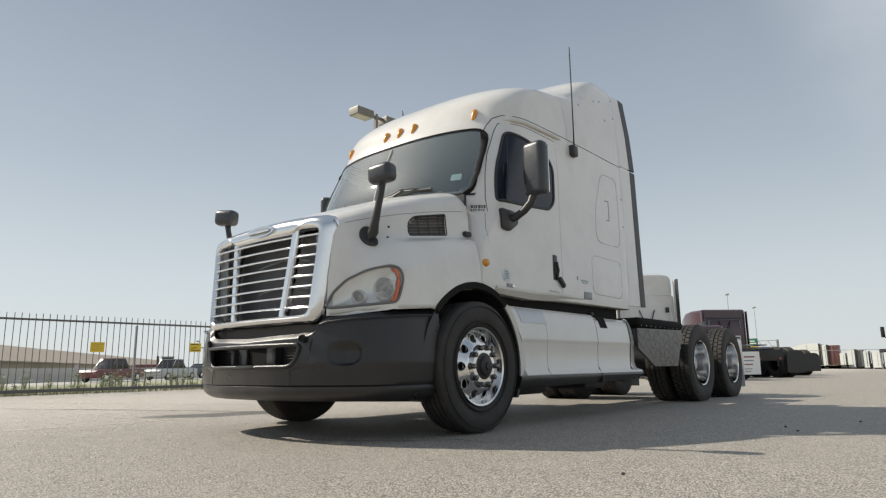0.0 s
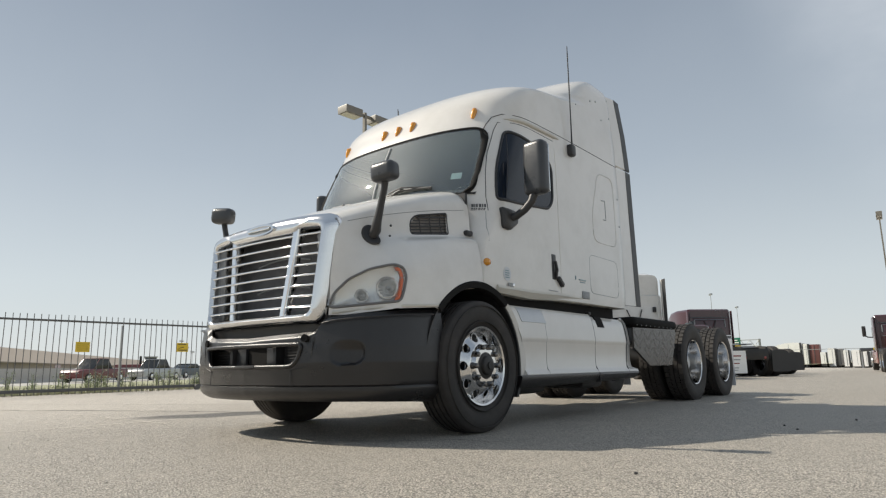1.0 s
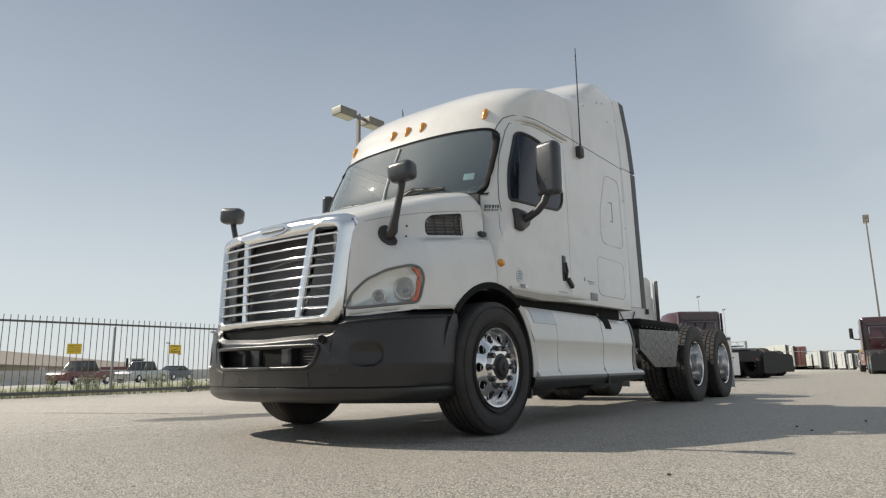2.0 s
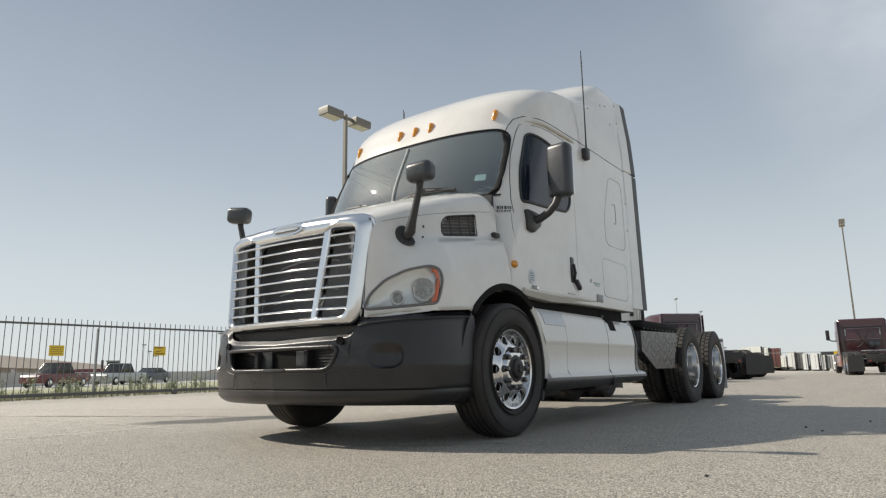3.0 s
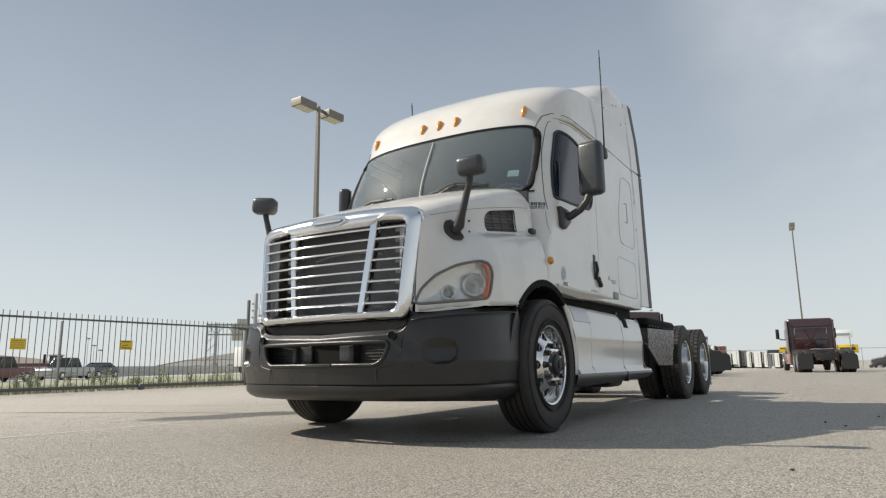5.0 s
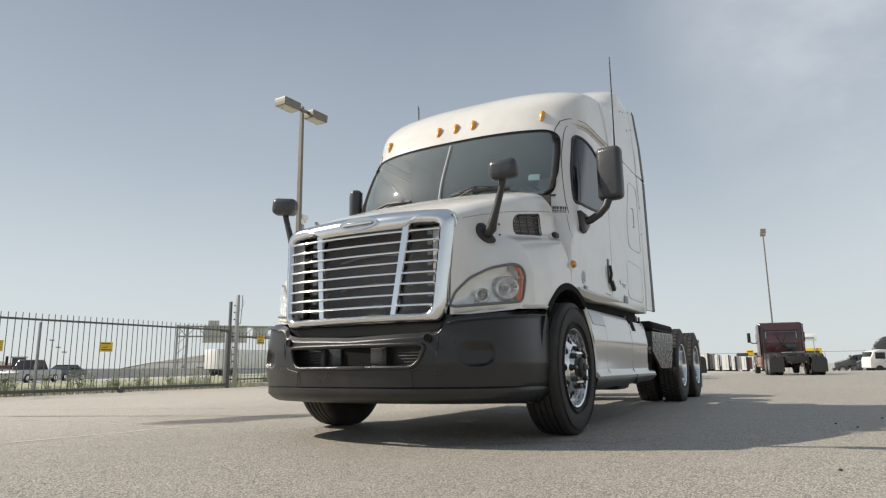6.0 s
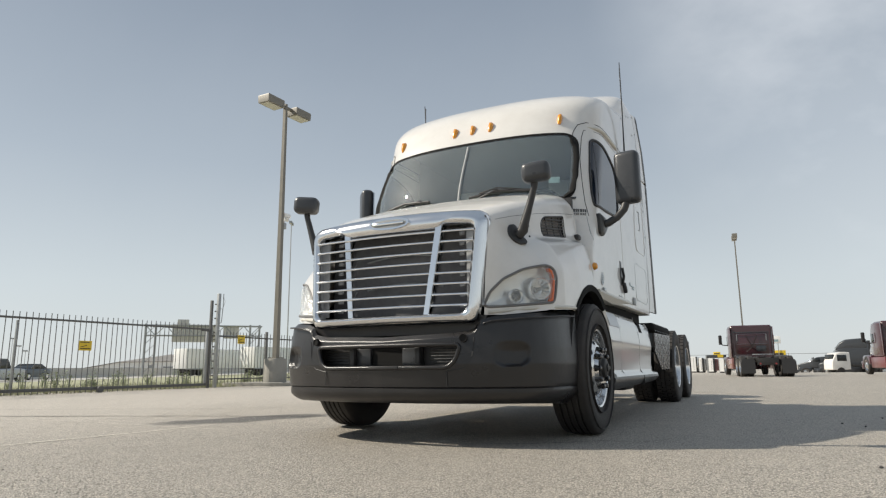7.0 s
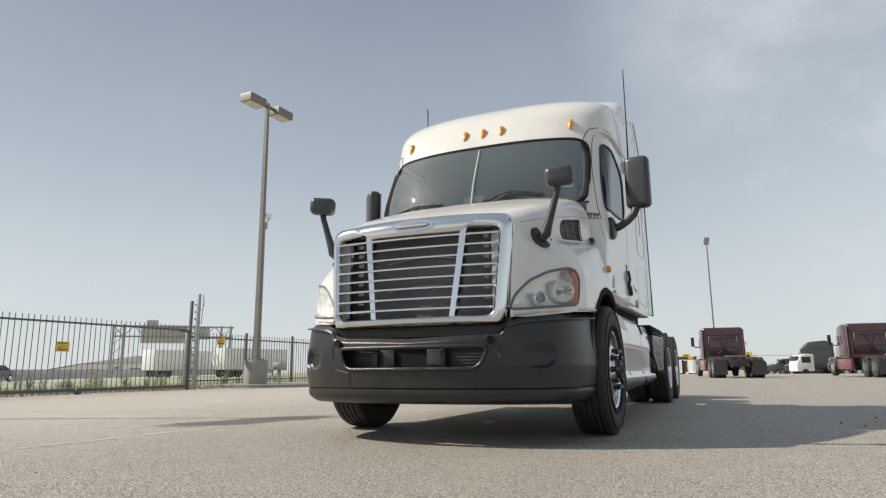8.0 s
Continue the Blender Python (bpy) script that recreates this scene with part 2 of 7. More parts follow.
def asphalt():
    m = bpy.data.materials.new("sun_bleached_asphalt")
    m.use_nodes = True
    n, l = m.node_tree.nodes, m.node_tree.links
    b = n["Principled BSDF"]
    co = n.new("ShaderNodeTexCoord")

    def noise_tex(scale, detail=4, rough=0.6):
        t = n.new("ShaderNodeTexNoise")
        t.inputs["Scale"].default_value, t.inputs["Detail"].default_value, t.inputs["Roughness"].default_value = scale, detail, rough
        l.new(co.outputs["Object"], t.inputs["Vector"])
        return t

    def mix(fac, a, c, kind="MIX"):
        x = n.new("ShaderNodeMix")
        x.data_type, x.blend_type = "RGBA", kind
        if fac is None:
            x.inputs["Factor"].default_value = 1
        else:
            l.new(fac, x.inputs["Factor"])
        for key, v in (("A", a), ("B", c)):
            if isinstance(v, tuple):
                x.inputs[key].default_value = (*v, 1)
            else:
                l.new(v, x.inputs[key])
        return x.outputs["Result"]

    def ranged(v, a, c, lo=0.0, hi=1.0):
        r = n.new("ShaderNodeMapRange")
        r.inputs["From Min"].default_value, r.inputs["From Max"].default_value = a, c
        r.inputs["To Min"].default_value, r.inputs["To Max"].default_value = lo, hi
        l.new(v, r.inputs["Value"])
        return r.outputs[0]

    stone = n.new("ShaderNodeTexVoronoi")
    stone.inputs["Scale"].default_value = 135
    l.new(co.outputs["Object"], stone.inputs["Vector"])
    sep = n.new("ShaderNodeSeparateColor")
    l.new(stone.outputs["Color"], sep.inputs["Color"])
    base = mix(sep.outputs[0], (0.385, 0.345, 0.292), (0.95, 0.865, 0.75))
    pits = ranged(stone.outputs["Distance"], 0.32, 0.7)
    base = mix(pits, base, (0.15, 0.14, 0.12))
    fine = noise_tex(380, 2)
    base = mix(ranged(fine.outputs["Fac"], 0.6, 0.75, 0, 0.7), base, (0.09, 0.085, 0.08))
    broad = noise_tex(0.35, 6, 0.6)
    base = mix(ranged(broad.outputs["Fac"], 0.35, 0.7, 0.0, 0.45), base, (0.315, 0.281, 0.236))
    mid = noise_tex(3.0, 8, 0.7)
    base = mix(ranged(mid.outputs["Fac"], 0.5, 0.75, 0.0, 0.35), base, (0.52, 0.468, 0.40))
    # the side of the yard towards the gate is paler, with a ragged edge
    xyz = n.new("ShaderNodeSeparateXYZ")
    l.new(co.outputs["Object"], xyz.inputs[0])
    drift = noise_tex(0.6, 6, 0.65)
    edge = n.new("ShaderNodeMath")
    edge.operation = "MULTIPLY_ADD"
    edge.inputs[1].default_value = 5.0
    l.new(drift.outputs["Fac"], edge.inputs[0])
    l.new(xyz.outputs["X"], edge.inputs[2])
    paler = mix(sep.outputs[0], (0.5, 0.455, 0.395), (0.84, 0.765, 0.665))
    base = mix(ranged(edge.outputs[0], -2.0, -7.0, 0.0, 0.5), base, paler)
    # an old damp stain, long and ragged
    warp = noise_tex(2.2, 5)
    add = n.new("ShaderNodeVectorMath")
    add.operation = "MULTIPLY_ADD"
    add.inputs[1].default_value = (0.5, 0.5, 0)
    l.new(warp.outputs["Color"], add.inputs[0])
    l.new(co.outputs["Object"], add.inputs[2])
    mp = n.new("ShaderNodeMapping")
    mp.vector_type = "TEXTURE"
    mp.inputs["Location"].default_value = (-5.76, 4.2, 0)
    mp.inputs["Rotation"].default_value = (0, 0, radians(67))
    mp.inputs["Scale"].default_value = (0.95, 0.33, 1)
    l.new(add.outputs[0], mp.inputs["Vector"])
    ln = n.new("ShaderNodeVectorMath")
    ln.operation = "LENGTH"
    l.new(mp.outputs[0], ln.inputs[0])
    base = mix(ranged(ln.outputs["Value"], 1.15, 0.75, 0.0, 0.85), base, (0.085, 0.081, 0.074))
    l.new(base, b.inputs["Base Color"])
    b.inputs["Roughness"].default_value = 0.6
    h1 = n.new("ShaderNodeBump")
    h1.inputs["Strength"].default_value, h1.inputs["Distance"].default_value = 0.95, 0.007
    h1.invert = True
    l.new(stone.outputs["Distance"], h1.inputs["Height"])
    h2 = n.new("ShaderNodeBump")
    h2.inputs["Strength"].default_value, h2.inputs["Distance"].default_value = 0.5, 0.004
    l.new(fine.outputs["Fac"], h2.inputs["Height"])
    l.new(h1.outputs[0], h2.inputs["Normal"])
    l.new(h2.outputs[0], b.inputs["Normal"])
    return m


ASPHALT = asphalt()


# ---- mesh helpers ----
def part(name, bm, material, parent=None, label="", smooth=35.0, at=None):
    """Links a bmesh as one mesh object, under a thing or a part."""
    me = bpy.data.meshes.new(name)
    bmesh.ops.recalc_face_normals(bm, faces=bm.faces[:])
    for f in bm.faces:
        f.smooth = smooth > 0
    if smooth > 0:
        lim = radians(smooth)
        for e in bm.edges:
            if len(e.link_faces) == 2 and e.calc_face_angle(0) > lim:
                e.smooth = False
    bm.to_mesh(me)
    bm.free()
    for mm in material if isinstance(material, (list, tuple)) else (material,):
        me.materials.append(mm)
    ob = new(name, me)
    if at is not None:
        ob.matrix_basis = at
    if parent is not None:
        ob.parent = parent
    if label:
        tagged(ob, label)
    return ob


def thing(name, label, category, at=None, group="", kind=""):
    ob = new(name)
    ob.empty_display_size = 0.3
    if at is not None:
        ob.matrix_basis = at
    return tagged(ob, label, category, group, kind)


def shared(ob, name, parent, m, label=""):
    """One more object on the mesh of ob."""
    o = new(name, ob.data)
    o.parent, o.matrix_basis = parent, m
    if label:
        tagged(o, label)
    return o


def box(bm, x0, y0, z0, x1, y1, z1, bevel=0.0, segs=2, m=None):
    vs = bmesh.ops.create_cube(bm, size=1.0)["verts"]
    t = Matrix.Translation(((x0 + x1) / 2, (y0 + y1) / 2, (z0 + z1) / 2)) @ Matrix.Diagonal((abs(x1 - x0), abs(y1 - y0), abs(z1 - z0), 1))
    bmesh.ops.transform(bm, verts=vs, matrix=t)
    if bevel:
        es = list({e for v in vs for e in v.link_edges})
        r = bmesh.ops.bevel(bm, geom=es, offset=bevel, segments=segs, affect="EDGES", profile=0.5)
        vs = list({v for f in r["faces"] for v in f.verts} | {v for v in vs if v.is_valid})
    if m is not None:
        bmesh.ops.transform(bm, verts=[v for v in vs if v.is_valid], matrix=m)
    return bm


def boxed(*a, **k):
    return box(bmesh.new(), *a, **k)


def tube(bm, path, r, n=8, closed=False, squash=1.0, up=(0, 0, 1), caps=True):
    """A tube along a path; r is one radius or one for each point."""
    pts = [Vector(p) for p in path]
    rs = r if isinstance(r, (list, tuple)) else [r] * len(pts)
    rings = []
    for i, p in enumerate(pts):
        a = pts[i - 1] if (i or closed) else p
        c = pts[(i + 1) % len(pts)] if (i < len(pts) - 1 or closed) else p
        d = (c - a).normalized()
        side = d.cross(Vector(up))
        if side.length < 1e-4:
            side = d.cross(Vector((1, 0, 0)))
        side.normalize()
        nn = side.cross(d)
        rings.append([bm.verts.new(p + side * (math.cos(2 * math.pi * k / n) * rs[i]) + nn * (math.sin(2 * math.pi * k / n) * rs[i] * squash)) for k in range(n)])
    for i in range(len(rings) if closed else len(rings) - 1):
        A, B = rings[i], rings[(i + 1) % len(rings)]
        for k in range(n):
            bm.faces.new((A[k], A[(k + 1) % n], B[(k + 1) % n], B[k]))
    if caps and not closed:
        bm.faces.new(rings[0][::-1])
        bm.faces.new(rings[-1])
    return bm


def tubed(*a, **k):
    return tube(bmesh.new(), *a, **k)


def loft(bm, rings, closed=True, caps=True):
    vv = [[bm.verts.new(p) for p in r] for r in rings]
    for A, B in zip(vv, vv[1:]):
        n = len(A)
        for k in range(n if closed else n - 1):
            bm.faces.new((A[k], A[(k + 1) % n], B[(k + 1) % n], B[k]))
    if caps and closed:
        bm.faces.new(vv[0][::-1])
        bm.faces.new(vv[-1])
    return bm


def lathe(bm, prof, n=48, axis="x"):
    """Turns a profile of (along, radius) about an axis."""
    rings = []
    for a, r in prof:
        ring = []
        for k in range(n):
            t = 2 * math.pi * k / n
            c, s = r * math.cos(t), r * math.sin(t)
            ring.append({"x": (a, c, s), "y": (c, a, s), "z": (c, s, a)}[axis])
        rings.append(ring)
    vv = [[bm.verts.new(p) for p in r] for r in rings]
    for A, B in zip(vv, vv[1:]):
        for k in range(n):
            bm.faces.new((A[k], A[(k + 1) % n], B[(k + 1) % n], B[k]))
    for ring, rad in ((vv[0], prof[0][1]), (vv[-1], prof[-1][1])):
        if rad < 0.002:
            bmesh.ops.remove_doubles(bm, verts=ring, dist=0.005)
    return bm


def lathed(*a, **k):
    return lathe(bmesh.new(), *a, **k)


def interp(x, pts):
    return float(np.interp(x, [p[0] for p in pts], [p[1] for p in pts]))


def smooth_interp(pts):
    """A monotone-ish cubic through (x, y) points."""
    xs, ys = np.array([p[0] for p in pts], float), np.array([p[1] for p in pts], float)
    h, d = np.diff(xs), np.diff(ys) / np.diff(xs)
    mm = np.zeros(len(xs))
    mm[0], mm[-1] = d[0], d[-1]
    for i in range(1, len(xs) - 1):
        if d[i - 1] * d[i] > 0:
            w1, w2 = 2 * h[i] + h[i - 1], h[i] + 2 * h[i - 1]
            mm[i] = (w1 + w2) / (w1 / d[i - 1] + w2 / d[i])

    def f(x):
        x = min(max(x, xs[0]), xs[-1])
        i = min(int(np.searchsorted(xs, x, "right")) - 1, len(xs) - 2)
        t = (x - xs[i]) / h[i]
        return float((2 * t**3 - 3 * t**2 + 1) * ys[i] + (t**3 - 2 * t**2 + t) * h[i] * mm[i] + (3 * t**2 - 2 * t**3) * ys[i + 1] + (t**3 - t**2) * h[i] * mm[i + 1])

    return f


def rounded(poly, radius, segs=5):
    """A polygon with its corners rounded; radius is one number or one for each corner."""
    out = []
    n = len(poly)
    for i in range(n):
        r = radius[i] if isinstance(radius, (list, tuple)) else radius
        p, a, c = Vector(poly[i]), Vector(poly[i - 1]), Vector(poly[(i + 1) % n])
        da, dc = (a - p), (c - p)
        r = min(r, da.length * 0.48, dc.length * 0.48)
        s, e = p + da.normalized() * r, p + dc.normalized() * r
        for k in range(segs + 1):
            t = k / segs
            q = s.lerp(p, t).lerp(p.lerp(e, t), t)
            out.append((q.x, q.y))
    return out


def inside(poly, x, y):
    hit, n = False, len(poly)
    j = n - 1
    for i in range(n):
        xi, yi = poly[i]
        xj, yj = poly[j]
        if (yi > y) != (yj > y) and x < (xj - xi) * (y - yi) / (yj - yi) + xi:
            hit = not hit
        j = i
    return hit


def dense(path, step, closed=False):
    pts = [Vector(p) for p in path]
    if closed:
        pts.append(pts[0])
    out = []
    for a, c in zip(pts, pts[1:]):
        k = max(1, int((c - a).length / step))
        out += [a.lerp(c, i / k) for i in range(k)]
    if not closed:
        out.append(pts[-1])
    return out


def grid_patch(P, test):
    """Splits a grid of points into bmeshes by test(centre) -> key (None: left out)."""
    out = {}
    for i in range(len(P) - 1):
        for j in range(len(P[0]) - 1):
            q = (P[i][j], P[i + 1][j], P[i + 1][j + 1], P[i][j + 1])
            c = (q[0] + q[1] + q[2] + q[3]) / 4
            key = test(c)
            if key is None:
                continue
            bm, seen = out.setdefault(key, (bmesh.new(), {}))
            vs = []
            for a, c2 in ((i, j), (i + 1, j), (i + 1, j + 1), (i, j + 1)):
                if (a, c2) not in seen:
                    seen[a, c2] = bm.verts.new(P[a][c2])
                vs.append(seen[a, c2])
            bm.faces.new(vs)
    return {k: v[0] for k, v in out.items()}


def thicken(bm, d):
    """Gives a sheet a thickness d, towards the back of its faces."""
    bmesh.ops.recalc_face_normals(bm, faces=bm.faces[:])
    bmesh.ops.solidify(bm, geom=bm.faces[:], thickness=d)
    return bm


# ---- ground ----
def fall(x, y):
    """The yard drains gently away from where the truck stands."""
    west = min(max((-5.5 - x) / 11.5, 0), 1)
    beyond = min(max((-17.0 - x) / 13.0, 0), 1)
    north = min(max((y - 11.0) / 49.0, 0), 1)
    far = min(max((y - 60.0) / 45.0, 0), 1)
    inner = min(max((x + 60.0) / 24.0, 0), 1)
    return -0.04 * (west * west * (3 - 2 * west)) - 0.18 * (north * north * (3 - 2 * north)) * (1 - west) - 0.3 * beyond * (1 - far * inner) - 0.8 * far * far * (3 - 2 * far) * inner


def ground_sheet():
    bm = bmesh.new()
    xs = [-2400, -900, -400, -200, -110, -60, -40, -30, -36, -32, -28] + [-22 + i * 0.75 for i in range(44)] + [13, 18, 26, 45, 90, 200, 500, 1000, 2400]
    ys = [-1500, -500, -150, -60, -25, -14] + [-9 + i * 0.75 for i in range(36)] + [19 + i * 2 for i in range(14)] + [50, 60, 65, 70, 77, 85, 93, 100, 106, 125, 150, 250, 450, 900, 2600]
    P = [[bm.verts.new((x, y, fall(x, y))) for y in ys] for x in xs]
    for i in range(len(xs) - 1):
        for j in range(len(ys) - 1):
            bm.faces.new((P[i][j], P[i + 1][j], P[i + 1][j + 1], P[i][j + 1]))
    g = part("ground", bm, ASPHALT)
    return tagged(g, "sun-bleached grey asphalt yard with coarse worn aggregate", "ground", kind="structure")


ground_sheet()


# ---- the white tractor ----
CX, Y0 = -3.61, 6.0
truck = thing("truck_tractor", "white conventional sleeper truck with chrome grille parked on asphalt", "truck", pose(CX, Y0, 0))


def tpart(name, bm, material, parent=None, label="", smooth=35.0):
    """A part of the truck, drawn with its own lateral u, the yard's y and z."""
    bmesh.ops.translate(bm, verts=bm.verts[:], vec=(0, -Y0, 0))
    return part(name, bm, material, parent or truck, label, smooth)


def mirrored(bm):
    for v in bm.verts:
        v.co.x = -v.co.x
    return bm


# cab shell, as horizontal slices
vf = smooth_interp([(1.0, 3.74), (1.8, 3.735), (1.87, 3.745), (2.40, 3.965), (2.52, 4.02), (2.62, 4.08), (2.74, 4.15), (2.86, 4.265), (2.95, 4.41), (3.01, 4.60), (3.08, 4.88), (3.15, 5.12), (3.24, 5.34), (3.43, 5.68), (3.57, 5.99), (3.67, 6.24), (3.72, 6.38)])
us = smooth_interp([(1.0, 1.065), (1.2, 1.08), (1.7, 1.08), (2.1, 1.078), (2.5, 1.068), (2.8, 1.06), (3.0, 1.045), (3.3, 1.02), (3.45, 0.98), (3.55, 0.885), (3.65, 0.72), (3.72, 0.5)])
dd = smooth_interp([(1.0, 0.10), (1.35, 0.12), (1.5, 0.25), (1.72, 0.45), (1.9, 0.55), (2.5, 0.58), (2.65, 0.50), (2.8, 0.45), (2.9, 0.45), (2.96, 0.55), (3.02, 0.8), (3.1, 0.88), (3.2, 0.62), (3.4, 0.36), (3.73, 0.2)])
NN = 2.6
YB = 6.42


def flare(v):
    """The sides spread a little towards the back of the sleeper."""
    return 0.03 * min(max((v - 4.5) / 1.9, 0), 1)


def u_at(v, z):
    t = (v - vf(z)) / dd(z)
    if t >= 1:
        return us(z) + flare(v)
    k = max(0.0, 1 - (1 - max(t, 0)) ** NN) ** (1 / NN)
    return us(z) * k + flare(v) * k**4


def v_at(u, z):
    t = min(abs(u) / us(z), 1)
    return vf(z) + dd(z) * (1 - max(0, 1 - t**NN) ** (1 / NN))


WS = rounded([(-0.935, 1.80), (0.935, 1.80), (0.93, 2.432), (-0.93, 2.432)], [0.12, 0.12, 0.14, 0.14], 7)
WIN = rounded([(4.06, 1.768), (4.42, 1.79), (4.84, 1.825), (4.92, 1.91), (4.93, 2.22), (4.85, 2.31), (4.6, 2.38), (4.31, 2.41), (4.26, 2.385), (4.10, 2.03)], [0.035, 0.06, 0.06, 0.06, 0.06, 0.06, 0.06, 0.03, 0.03, 0.12], 5)


def cab():
    angs = [0, 3, 6, 9, 12, 15, 18, 21, 24, 27, 30, 34, 38, 42, 46, 50, 54, 58, 62, 66, 70, 74, 78, 82, 86, 90]
    fine_us = [i * 0.032 for i in range(29)]
    zs = [1.03, 1.045, 1.07, 1.1] + [1.2 + i * 0.1 for i in range(6)] + [1.72 + i * 0.022 for i in range(33)] + [2.46 + i * 0.04 for i in range(12)] + [2.94 + i * 0.02 for i in range(40)]
    zs = [z for z in zs if z <= 3.715]
    ss = fine_us + [0.91, 0.925, 0.94, 0.95, 0.96, 0.968, 0.975, 0.981, 0.986, 0.99, 0.993, 0.9955, 0.9975, 0.999, 0.9997, 1.0]
    P = []
    for z in zs:
        row = []
        U = us(z)
        for t in ss:
            u = min(t * 1.0, 1.0) * U
            v = v_at(u, z)
            row.append(Vector((u + flare(v) * t**4, v, z)))
        y1 = row[-1].y
        vs2 = [y1 + (max(y1, 4.98) - y1) * k / 26 for k in range(1, 27)]
        vs2 += [vs2[-1] + (6.36 - vs2[-1]) * k / 14 for k in range(1, 15)]
        row += [Vector((U + flare(v), v, z)) for v in vs2]
        row += [Vector((U + 0.01, 6.4, z)), Vector((U - 0.03, YB, z)), Vector((U * 0.5, YB, z)), Vector((0, YB, z))]
        P.append([Vector((-p.x, p.y, p.z)) for p in row[::-1]][:-1] + row)

    def test(c):
        if c.y < 4.35 and abs(c.x) < 0.95 and 1.78 < c.z < 2.45 and inside(WS, c.x, c.z):
            return "ws"
        if abs(c.x) > 0.75 and 3.95 < c.y < 4.96 and 1.7 < c.z < 2.42 and inside(WIN, c.y, c.z):
            return "winL" if c.x > 0 else "winR"
        return "shell"

    parts = grid_patch(P, test)
    # roof cap over the last slice
    bm = parts["shell"]
    top = [v for v in bm.verts if abs(v.co.z - zs[-1]) < 1e-5]
    cx = bm.verts.new((0, 6.39, 3.725))
    es = [e for e in bm.edges if all(abs(v.co.z - zs[-1]) < 1e-5 for v in e.verts)]
    for e in es:
        bm.faces.new((e.verts[0], e.verts[1], cx))
    body = tpart("cab_body", bm, WHITE, label="white painted cab and raised roof fairing", smooth=50)
    for key, nm, g in (("ws", "windscreen", WSGLASS), ("winL", "door_window", SIDEGLASS), ("winR", "door_window", SIDEGLASS)):
        b2 = thicken(parts[key], 0.006)
        o = tpart(nm, b2, g, label="split windscreen of clear tinted glass" if key == "ws" else "dark tinted side window", smooth=60)
        o.visible_shadow = False
    # inner lining
    inner = bmesh.new()
    rings = []
    for z in (1.06, 1.5, 1.9, 2.45, 2.8):
        U = us(z) - 0.06
        rings.append([(-U, 4.9, z), (-U, 6.3, z), (U, 6.3, z), (U, 4.9, z)])
    loft(inner, rings, closed=False)
    tpart("cab_lining", inner, CABIN, label="grey inner lining", smooth=0)
    tpart("cab_floor", boxed(-1.0, 3.8, 1.04, 1.0, 6.3, 1.07), CABIN, smooth=0)
    tpart("headlining", boxed(-0.9, 4.35, 2.62, 0.9, 6.3, 2.66), CABIN, smooth=0)
    return body


cab_body = cab()


def on_side(path, off=0.0, step=0.03, closed=False):
    return [(u_at(v, z) + off, v, z) for v, z in ((p.x, p.y) for p in dense([(a, b) for a, b in path], step, closed))]


def on_front(path, off=0.0, step=0.03, closed=False):
    return [(u, v_at(u, z) - off, z) for u, z in ((p.x, p.y) for p in dense([(a, b) for a, b in path], step, closed))]


# seals and dividers
tpart("windscreen_seal", tubed(on_front(WS, 0.002, 0.03, True), 0.016, 8, True, 0.6, (0, 1, 0)), LIP, label="black rubber windscreen surround", smooth=60)
for sgn in (1, -1):
    bm = tubed(on_front([(0.85, 1.80), (0.91, 1.86), (0.93, 2.0), (0.925, 2.2), (0.912, 2.33), (0.87, 2.41)], 0.0), [0.012, 0.03] + [0.034] * (len(on_front([(0.85, 1.80), (0.91, 1.86), (0.93, 2.0), (0.925, 2.2), (0.912, 2.33), (0.87, 2.41)], 0.0)) - 4) + [0.024, 0.01], 8, squash=0.45)
    tpart("pillar_trim", bm if sgn > 0 else mirrored(bm), LIP, label="black trim along the windscreen pillar", smooth=60)
tpart("windscreen_divider", tubed(on_front([(0.0, 1.82), (0.0, 2.40)], 0.008), 0.012, 8, up=(0, 1, 0)), LABEL, label="grey strip between the two panes", smooth=60)
for sgn in (1, -1):
    bm = tubed(on_side(WIN, 0.002, 0.03, True), 0.013, 8, True, 0.7, (1, 0, 0))
    tpart("window_seal", bm if sgn > 0 else mirrored(bm), RUBBER, smooth=60)
    bm = bmesh.new()
    tube(bm, on_side([(4.17, 1.80), (4.285, 2.37)], -0.004), 0.006, 6)
    tpart("window_divider", bm if sgn > 0 else mirrored(bm), RUBBER, smooth=60)

# panel gaps, drawn as thin dark cords let into the skin
def by_uz(path):
    return [(u, v_at(u, z) - 0.001, z) for u, z in ((p.x, p.y) for p in dense(path, 0.03))]


def by_vz(path):
    return on_side(path, -0.001, 0.04)


DOOR = by_uz([(1.035, 1.66), (1.009, 1.772), (0.992, 1.895), (0.957, 2.19), (0.952, 2.41), (0.962, 2.49)]) + by_vz([(4.36, 2.50), (4.6, 2.505), (5.0, 2.50)])
ROOFSEAM = by_uz([(0.885, 2.42), (0.892, 2.47), (0.917, 2.542), (0.975, 2.575)]) + by_vz([(4.4, 2.577), (4.7, 2.585), (5.2, 2.587), (6.36, 2.57)])
POST = by_vz([(3.951, 1.653), (3.91, 1.51), (3.903, 1.398)])
GRAB = on_side([(5.92, 2.11), (6.0, 2.12), (6.0, 1.915), (5.94, 1.912)], 0.0, 0.03)
REAR = [(5.01, 2.44), (5.01, 1.08)]
HATCH = rounded([(5.575, 1.135), (6.2, 1.125), (6.2, 1.50), (5.575, 1.51)], 0.08)
PANEL = rounded([(5.70, 1.66), (6.22, 1.66), (6.22, 2.40), (5.88, 2.40), (5.70, 1.95)], 0.1)
